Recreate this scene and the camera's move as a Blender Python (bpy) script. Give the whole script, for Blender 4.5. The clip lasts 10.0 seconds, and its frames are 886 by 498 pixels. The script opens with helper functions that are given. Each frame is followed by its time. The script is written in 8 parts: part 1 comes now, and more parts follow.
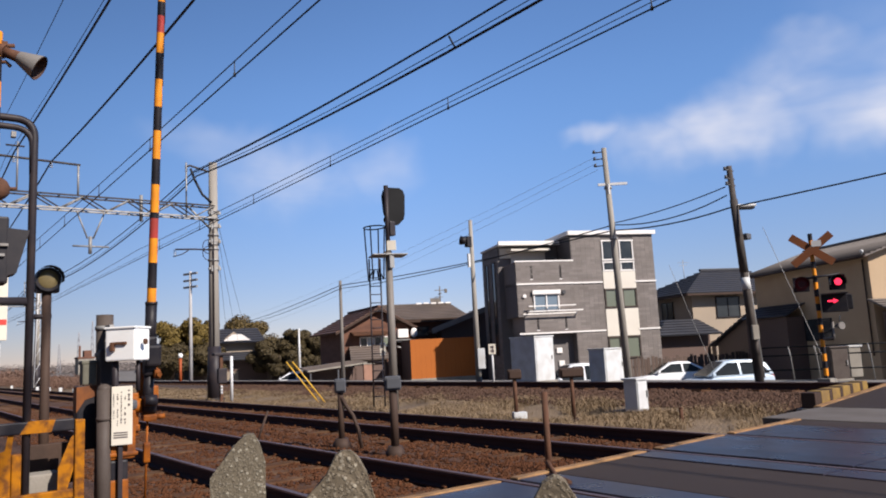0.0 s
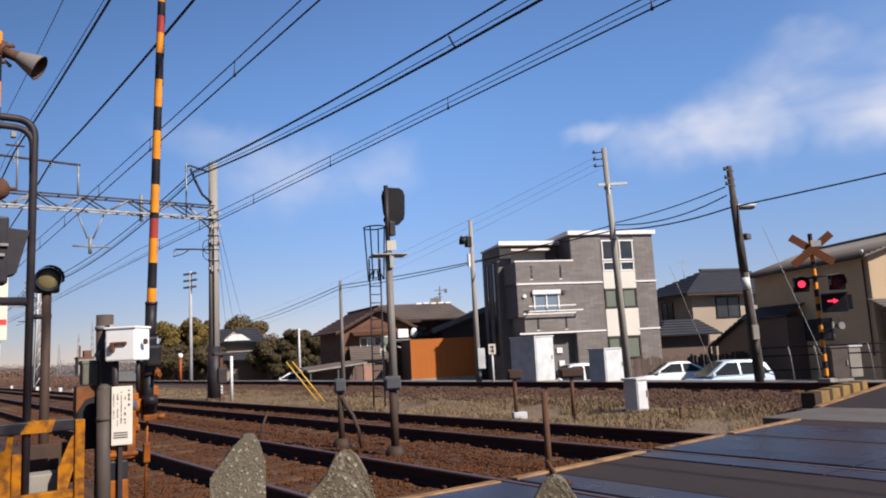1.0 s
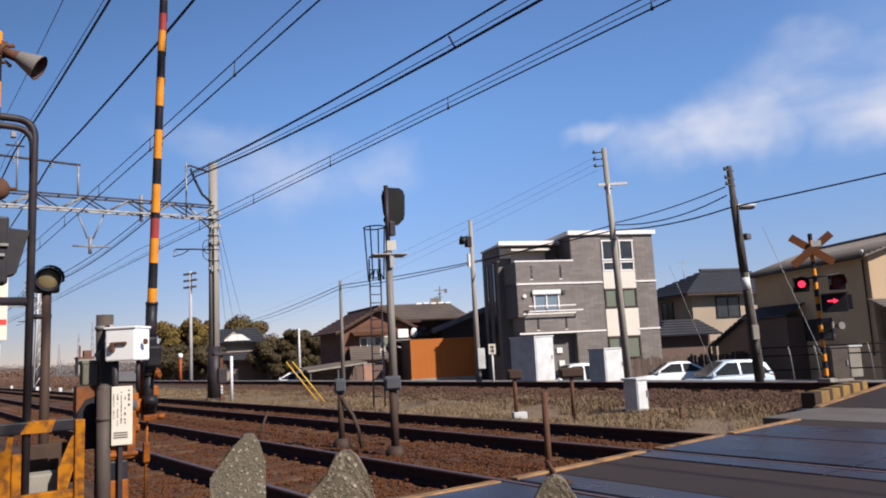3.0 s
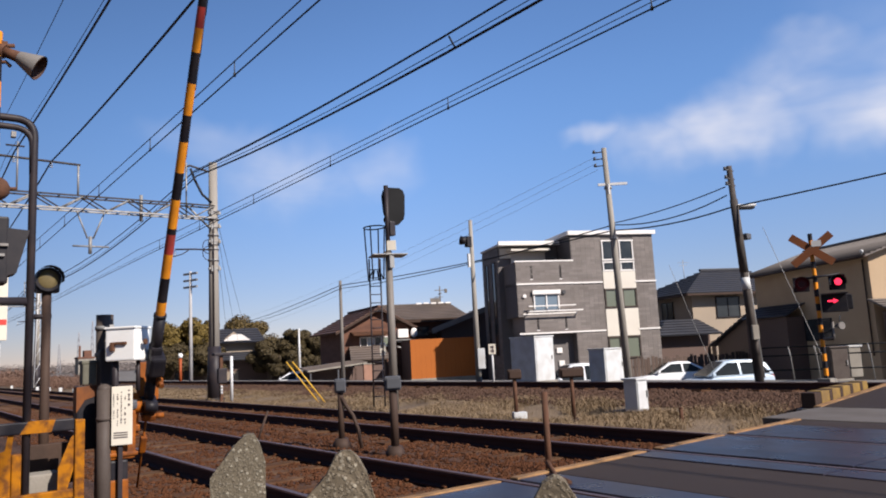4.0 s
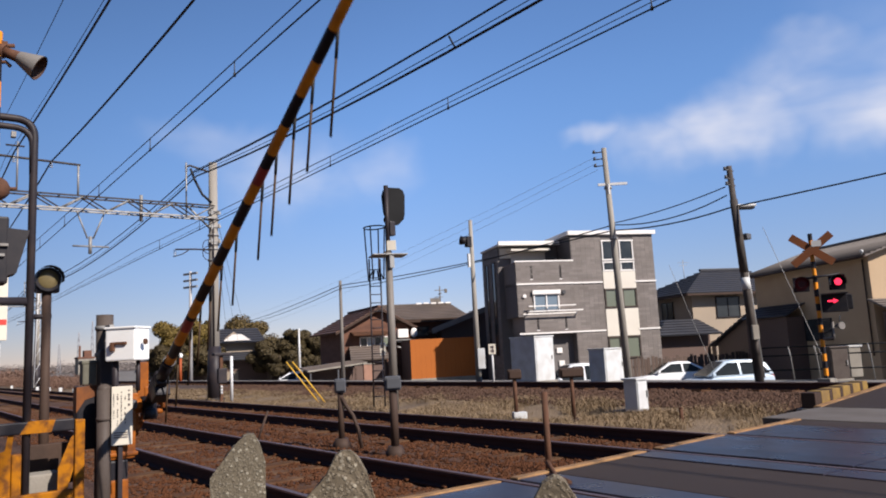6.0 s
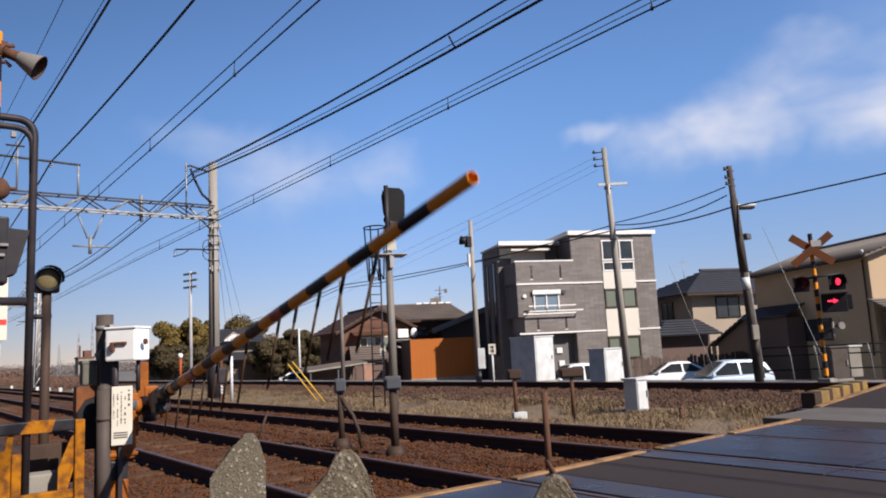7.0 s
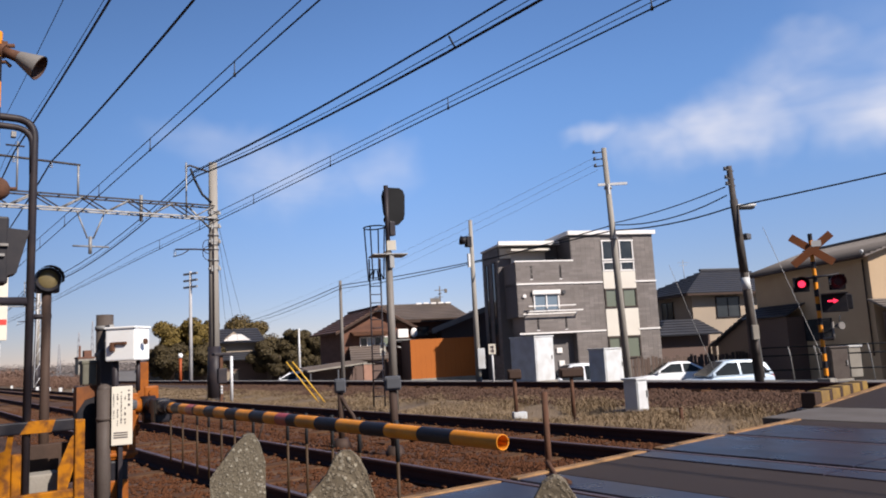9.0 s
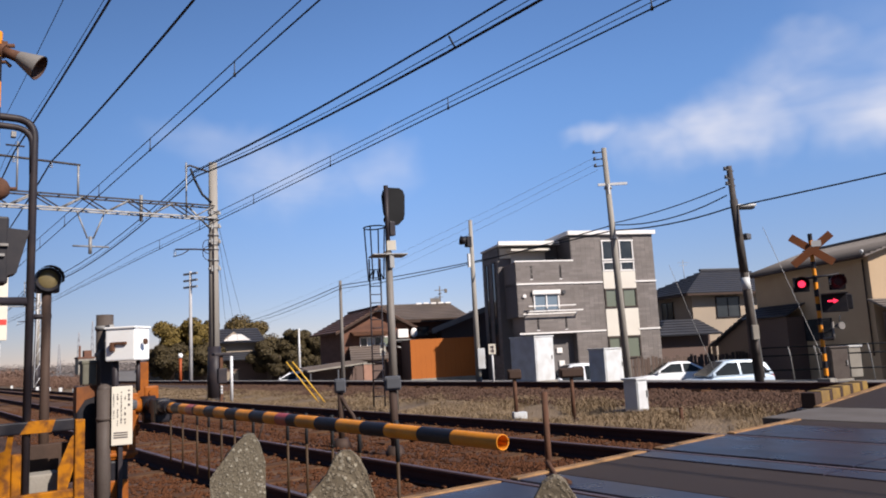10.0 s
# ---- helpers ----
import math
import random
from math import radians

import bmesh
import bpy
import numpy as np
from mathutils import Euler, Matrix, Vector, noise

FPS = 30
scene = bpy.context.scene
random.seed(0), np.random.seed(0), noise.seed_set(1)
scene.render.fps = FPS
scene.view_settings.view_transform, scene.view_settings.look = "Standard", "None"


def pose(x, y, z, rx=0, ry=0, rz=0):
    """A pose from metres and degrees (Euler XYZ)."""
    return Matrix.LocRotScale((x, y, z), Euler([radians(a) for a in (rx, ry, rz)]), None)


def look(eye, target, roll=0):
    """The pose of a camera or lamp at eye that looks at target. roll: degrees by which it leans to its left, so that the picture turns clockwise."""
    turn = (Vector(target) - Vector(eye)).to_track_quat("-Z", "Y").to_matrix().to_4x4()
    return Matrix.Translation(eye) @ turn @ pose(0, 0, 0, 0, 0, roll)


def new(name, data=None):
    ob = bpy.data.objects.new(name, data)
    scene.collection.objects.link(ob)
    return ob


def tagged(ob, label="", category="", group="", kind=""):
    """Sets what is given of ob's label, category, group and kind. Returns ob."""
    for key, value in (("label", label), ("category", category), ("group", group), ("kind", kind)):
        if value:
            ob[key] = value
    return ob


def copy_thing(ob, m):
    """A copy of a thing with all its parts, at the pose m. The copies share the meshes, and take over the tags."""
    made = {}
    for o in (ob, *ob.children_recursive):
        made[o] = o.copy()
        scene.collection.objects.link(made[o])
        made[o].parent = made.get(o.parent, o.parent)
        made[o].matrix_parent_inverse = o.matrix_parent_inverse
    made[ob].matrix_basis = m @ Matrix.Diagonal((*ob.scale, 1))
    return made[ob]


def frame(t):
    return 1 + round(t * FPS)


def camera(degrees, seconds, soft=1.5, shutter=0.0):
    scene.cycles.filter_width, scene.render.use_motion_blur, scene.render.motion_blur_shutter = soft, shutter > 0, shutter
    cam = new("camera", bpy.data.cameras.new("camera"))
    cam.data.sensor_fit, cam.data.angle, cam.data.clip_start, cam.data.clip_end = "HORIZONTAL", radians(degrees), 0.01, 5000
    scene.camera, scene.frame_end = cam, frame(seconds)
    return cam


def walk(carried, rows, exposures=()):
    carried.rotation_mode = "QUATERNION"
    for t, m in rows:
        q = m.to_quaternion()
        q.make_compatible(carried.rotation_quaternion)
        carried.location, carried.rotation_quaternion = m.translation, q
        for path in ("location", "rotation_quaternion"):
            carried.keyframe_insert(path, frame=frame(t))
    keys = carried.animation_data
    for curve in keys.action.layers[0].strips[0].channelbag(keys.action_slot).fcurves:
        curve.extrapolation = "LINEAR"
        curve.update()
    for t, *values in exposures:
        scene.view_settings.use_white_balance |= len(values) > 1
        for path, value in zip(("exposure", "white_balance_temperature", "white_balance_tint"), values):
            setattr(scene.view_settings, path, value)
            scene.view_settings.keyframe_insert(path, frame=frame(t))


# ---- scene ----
# World: x runs along the rails, y across them, z up; z = 0 is the top of the near rails.
cam = camera(61.43, 10.0, soft=1.9, shutter=0.5)
EYE = (0.0, 0.0, 1.075)
VIEW = look(EYE, (-0.79510, 0.59073, 1.21221), roll=-2.928)
walk(cam, [(0.0, VIEW), (10.0, VIEW)])

# ---- light ----
SUN_AZ, SUN_EL = radians(14), radians(37)      # azimuth from +x towards +y
world = bpy.data.worlds.new("world")
scene.world = world
world.use_nodes = True
wn, wl = world.node_tree.nodes, world.node_tree.links
wn.clear()
w_out = wn.new("ShaderNodeOutputWorld")
w_bg = wn.new("ShaderNodeBackground")
sky = wn.new("ShaderNodeTexSky")
sky.sky_type, sky.sun_disc = "NISHITA", False
sky.sun_elevation, sky.sun_rotation = SUN_EL, radians(90) - SUN_AZ
sky.air_density, sky.dust_density, sky.ozone_density = 0.9, 0.0, 3.5
w_bg.inputs["Strength"].default_value = 0.094
wl.new(w_bg.outputs[0], w_out.inputs[0])


def wnode(kind, **values):
    n = wn.new(kind)
    for k, v in values.items():
        n.inputs[k].default_value = v
    return n


# thin drifting clouds: noise, gathered in a few broad banks
tc = wn.new("ShaderNodeTexCoord")
w_map = wnode("ShaderNodeMapping", Scale=(3.0, 3.0, 7.0))
wl.new(tc.outputs["Generated"], w_map.inputs[0])
w_noise = wnode("ShaderNodeTexNoise", Scale=1.6, Detail=4.0, Roughness=0.5, Distortion=0.3)
wl.new(w_map.outputs[0], w_noise.inputs["Vector"])
w_n2 = wnode("ShaderNodeTexNoise", Scale=5.0, Detail=4.0, Roughness=0.55)
wl.new(tc.outputs["Generated"], w_n2.inputs["Vector"])
w_c2 = wn.new("ShaderNodeVectorMath")
w_c2.operation = "MULTIPLY_ADD"
w_c2.inputs[1].default_value, w_c2.inputs[2].default_value = (0.22, 0.22, 0.16), (-0.11, -0.11, -0.08)
wl.new(w_n2.outputs["Color"], w_c2.inputs[0])
w_warp = wn.new("ShaderNodeVectorMath")
w_warp.operation = "ADD"
wl.new(tc.outputs["Generated"], w_warp.inputs[0])
wl.new(w_c2.outputs[0], w_warp.inputs[1])
bank_sum = None
CLOUDS = (((-0.575, 0.78, 0.247), 0.10, 0.6), ((-0.50, 0.825, 0.258), 0.12, 0.95), ((-0.42, 0.861, 0.280), 0.14, 1.0), ((-0.368, 0.894, 0.262), 0.15, 0.95),
          ((-0.631, 0.73, 0.261), 0.05, 0.5), ((-0.89, 0.389, 0.238), 0.14, 0.6), ((-0.903, 0.32, 0.26), 0.11, 0.4), ((-0.841, 0.479, 0.25), 0.10, 0.5),
          ((-0.34, 0.88, 0.33), 0.12, 0.12))
for (bx, by, bz), wide, amount in CLOUDS:
    vm = wn.new("ShaderNodeVectorMath")
    vm.operation = "DISTANCE"
    sc = wn.new("ShaderNodeVectorMath")
    sc.operation = "MULTIPLY"
    sc.inputs[1].default_value = (1, 1, 1.9)
    wl.new(w_warp.outputs[0], sc.inputs[0])
    wl.new(sc.outputs[0], vm.inputs[0])
    vm.inputs[1].default_value = (bx, by, bz * 1.9)
    mr = wnode("ShaderNodeMapRange")
    mr.interpolation_type = "SMOOTHSTEP"
    mr.inputs["From Min"].default_value, mr.inputs["From Max"].default_value = wide, 0.0
    mr.inputs["To Max"].default_value = amount
    wl.new(vm.outputs["Value"], mr.inputs["Value"])
    if bank_sum is None:
        bank_sum = mr.outputs[0]
    else:
        mx = wn.new("ShaderNodeMath")
        mx.operation = "MAXIMUM"
        wl.new(bank_sum, mx.inputs[0])
        wl.new(mr.outputs[0], mx.inputs[1])
        bank_sum = mx.outputs[0]
edge = wnode("ShaderNodeMapRange")
edge.inputs["From Min"].default_value, edge.inputs["From Max"].default_value = 0.22, 0.66
wl.new(w_noise.outputs["Fac"], edge.inputs["Value"])
cl = wn.new("ShaderNodeMath")
cl.operation = "MULTIPLY"
wl.new(edge.outputs[0], cl.inputs[0])
wl.new(bank_sum, cl.inputs[1])
w_mix = wn.new("ShaderNodeMix")
w_mix.data_type = "RGBA"
w_mix.inputs["B"].default_value = (7.2, 7.0, 7.4, 1)
wl.new(cl.outputs[0], w_mix.inputs["Factor"])
w_tint = wn.new("ShaderNodeMix")
w_tint.data_type, w_tint.blend_type = "RGBA", "MULTIPLY"
w_tint.inputs["Factor"].default_value = 1.0
# the haze dulls the sky low down; dimming towards -y cuts fill light
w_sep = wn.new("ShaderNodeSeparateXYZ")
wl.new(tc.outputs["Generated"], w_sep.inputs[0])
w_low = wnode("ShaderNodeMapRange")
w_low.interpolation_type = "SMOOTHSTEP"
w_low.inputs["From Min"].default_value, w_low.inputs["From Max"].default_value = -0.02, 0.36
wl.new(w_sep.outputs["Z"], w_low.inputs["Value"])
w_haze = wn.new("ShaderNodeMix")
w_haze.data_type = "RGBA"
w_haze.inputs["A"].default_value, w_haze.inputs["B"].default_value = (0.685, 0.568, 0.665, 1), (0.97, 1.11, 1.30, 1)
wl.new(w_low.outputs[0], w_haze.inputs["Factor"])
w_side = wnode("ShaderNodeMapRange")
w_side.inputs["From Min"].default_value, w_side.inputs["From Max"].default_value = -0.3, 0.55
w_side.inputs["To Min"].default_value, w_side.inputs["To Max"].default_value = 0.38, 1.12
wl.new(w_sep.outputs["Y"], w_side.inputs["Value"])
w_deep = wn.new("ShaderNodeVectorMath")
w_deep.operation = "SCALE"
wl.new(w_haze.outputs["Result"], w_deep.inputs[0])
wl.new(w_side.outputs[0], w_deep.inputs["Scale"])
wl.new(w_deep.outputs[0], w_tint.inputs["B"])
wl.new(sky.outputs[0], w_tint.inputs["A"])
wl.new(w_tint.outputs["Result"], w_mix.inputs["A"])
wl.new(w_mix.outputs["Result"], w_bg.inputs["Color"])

sun = new("sun", bpy.data.lights.new("sun", "SUN"))
sun.data.energy, sun.data.angle, sun.data.color = 5.0, radians(0.6), (1.0, 0.91, 0.83)
to_sun = Vector((math.cos(SUN_AZ) * math.cos(SUN_EL), math.sin(SUN_AZ) * math.cos(SUN_EL), math.sin(SUN_EL)))
sun.matrix_world = look(to_sun * 50, (0, 0, 0))
scene.view_settings.exposure = 0.42


# ---- materials ----
def mat(name, col, rough=0.6, metal=0.0, grain=8.0, vary=0.18, bump=0.15, dirt=None, dirt_amount=0.0, dirt_scale=2.0,
        island=0.0, spec=0.28, glow=0.0, stretch=(1, 1, 1)):
    """A worn surface: base colour with fine grain and broad stains, roughness that follows them, and fine relief."""
    m = bpy.data.materials.new(name)
    m.use_nodes = True
    nt = m.node_tree
    b = nt.nodes["Principled BSDF"]
    b.inputs["Metallic"].default_value = metal
    b.inputs["Specular IOR Level"].default_value = spec
    co = nt.nodes.new("ShaderNodeTexCoord")
    mp = nt.nodes.new("ShaderNodeMapping")
    mp.inputs["Scale"].default_value = stretch
    nt.links.new(co.outputs["Object"], mp.inputs[0])
    fine = nt.nodes.new("ShaderNodeTexNoise")
    fine.inputs["Scale"].default_value, fine.inputs["Detail"].default_value = grain * 6, 5.0
    broad = nt.nodes.new("ShaderNodeTexNoise")
    broad.inputs["Scale"].default_value, broad.inputs["Detail"].default_value = dirt_scale, 4.0
    nt.links.new(mp.outputs[0], fine.inputs["Vector"])
    nt.links.new(mp.outputs[0], broad.inputs["Vector"])
    val = nt.nodes.new("ShaderNodeMapRange")
    val.inputs["To Min"].default_value, val.inputs["To Max"].default_value = 1 - vary, 1 + vary
    nt.links.new(fine.outputs["Fac"], val.inputs["Value"])
    hsv = nt.nodes.new("ShaderNodeHueSaturation")
    hsv.inputs["Color"].default_value = (*col, 1)
    v_out = val.outputs[0]
    if island:
        geo = nt.nodes.new("ShaderNodeNewGeometry")
        inf = nt.nodes.new("ShaderNodeObjectInfo")
        add = nt.nodes.new("ShaderNodeMath")
        add.operation = "ADD"
        nt.links.new(geo.outputs["Random Per Island"], add.inputs[0])
        nt.links.new(inf.outputs["Random"], add.inputs[1])
        r2 = nt.nodes.new("ShaderNodeMapRange")
        r2.inputs["From Max"].default_value = 2.0
        r2.inputs["To Min"].default_value, r2.inputs["To Max"].default_value = 1 - island, 1 + island
        nt.links.new(add.outputs[0], r2.inputs["Value"])
        mu = nt.nodes.new("ShaderNodeMath")
        mu.operation = "MULTIPLY"
        nt.links.new(v_out, mu.inputs[0])
        nt.links.new(r2.outputs[0], mu.inputs[1])
        v_out = mu.outputs[0]
    nt.links.new(v_out, hsv.inputs["Value"])
    c_out = hsv.outputs[0]
    if dirt:
        ramp = nt.nodes.new("ShaderNodeMapRange")
        ramp.inputs["From Min"].default_value, ramp.inputs["From Max"].default_value = 0.42, 0.68
        ramp.inputs["To Max"].default_value = dirt_amount
        nt.links.new(broad.outputs["Fac"], ramp.inputs["Value"])
        mix = nt.nodes.new("ShaderNodeMix")
        mix.data_type = "RGBA"
        mix.inputs["B"].default_value = (*dirt, 1)
        nt.links.new(ramp.outputs[0], mix.inputs["Factor"])
        nt.links.new(c_out, mix.inputs["A"])
        c_out = mix.outputs["Result"]
    nt.links.new(c_out, b.inputs["Base Color"])
    rr = nt.nodes.new("ShaderNodeMapRange")
    rr.inputs["To Min"].default_value, rr.inputs["To Max"].default_value = max(0.02, rough - 0.12), min(1, rough + 0.12)
    nt.links.new(broad.outputs["Fac"], rr.inputs["Value"])
    nt.links.new(rr.outputs[0], b.inputs["Roughness"])
    if bump:
        bp = nt.nodes.new("ShaderNodeBump")
        bp.inputs["Strength"].default_value, bp.inputs["Distance"].default_value = bump, 0.01
        nt.links.new(fine.outputs["Fac"], bp.inputs["Height"])
        nt.links.new(bp.outputs[0], b.inputs["Normal"])
    if glow:
        b.inputs["Emission Color"].default_value = (*col, 1)
        b.inputs["Emission Strength"].default_value = glow
    return m


def speckled(name, cols, scale, rough=0.92, bump=0.5):
    """Concrete with pebbles: cells of three tones in a sandy matrix, with fine grit over them."""
    m = mat(name, cols[0], rough, grain=30, vary=0.3, bump=0.0)
    nt = m.node_tree
    b = nt.nodes["Principled BSDF"]
    co = nt.nodes.new("ShaderNodeTexCoord")
    under = b.inputs["Base Color"].links[0].from_socket
    heights = []
    for k, (size, low, high, col) in enumerate(((scale, 0.50, 0.60, cols[1]), (scale * 2.1, 0.62, 0.72, cols[2]), (scale * 0.8, 0.86, 0.92, cols[3]))):
        vo = nt.nodes.new("ShaderNodeTexVoronoi")
        vo.inputs["Scale"].default_value = size
        mp = nt.nodes.new("ShaderNodeMapping")
        mp.inputs["Location"].default_value = (3.1 * k, 1.7 * k, 5.3 * k)
        nt.links.new(co.outputs["Object"], mp.inputs[0])
        nt.links.new(mp.outputs[0], vo.inputs["Vector"])
        sp = nt.nodes.new("ShaderNodeSeparateColor")
        nt.links.new(vo.outputs["Color"], sp.inputs[0])
        pick = nt.nodes.new("ShaderNodeMapRange")
        pick.inputs["From Min"].default_value, pick.inputs["From Max"].default_value = low, high
        nt.links.new(sp.outputs[0], pick.inputs["Value"])
        rim = nt.nodes.new("ShaderNodeMapRange")
        rim.inputs["From Min"].default_value, rim.inputs["From Max"].default_value = 0.52, 0.36
        nt.links.new(vo.outputs["Distance"], rim.inputs["Value"])
        both = nt.nodes.new("ShaderNodeMath")
        both.operation = "MULTIPLY"
        nt.links.new(pick.outputs[0], both.inputs[0])
        nt.links.new(rim.outputs[0], both.inputs[1])
        mx = nt.nodes.new("ShaderNodeMix")
        mx.data_type = "RGBA"
        mx.inputs["B"].default_value = (*col, 1)
        nt.links.new(both.outputs[0], mx.inputs["Factor"])
        nt.links.new(under, mx.inputs["A"])
        under = mx.outputs["Result"]
        heights.append(both.outputs[0])
    nt.links.new(under, b.inputs["Base Color"])
    normal = None
    for h in heights:
        bp = nt.nodes.new("ShaderNodeBump")
        bp.inputs["Strength"].default_value, bp.inputs["Distance"].default_value = bump, 0.004
        nt.links.new(h, bp.inputs["Height"])
        if normal:
            nt.links.new(normal, bp.inputs["Normal"])
        normal = bp.outputs[0]
    nt.links.new(normal, b.inputs["Normal"])
    return m


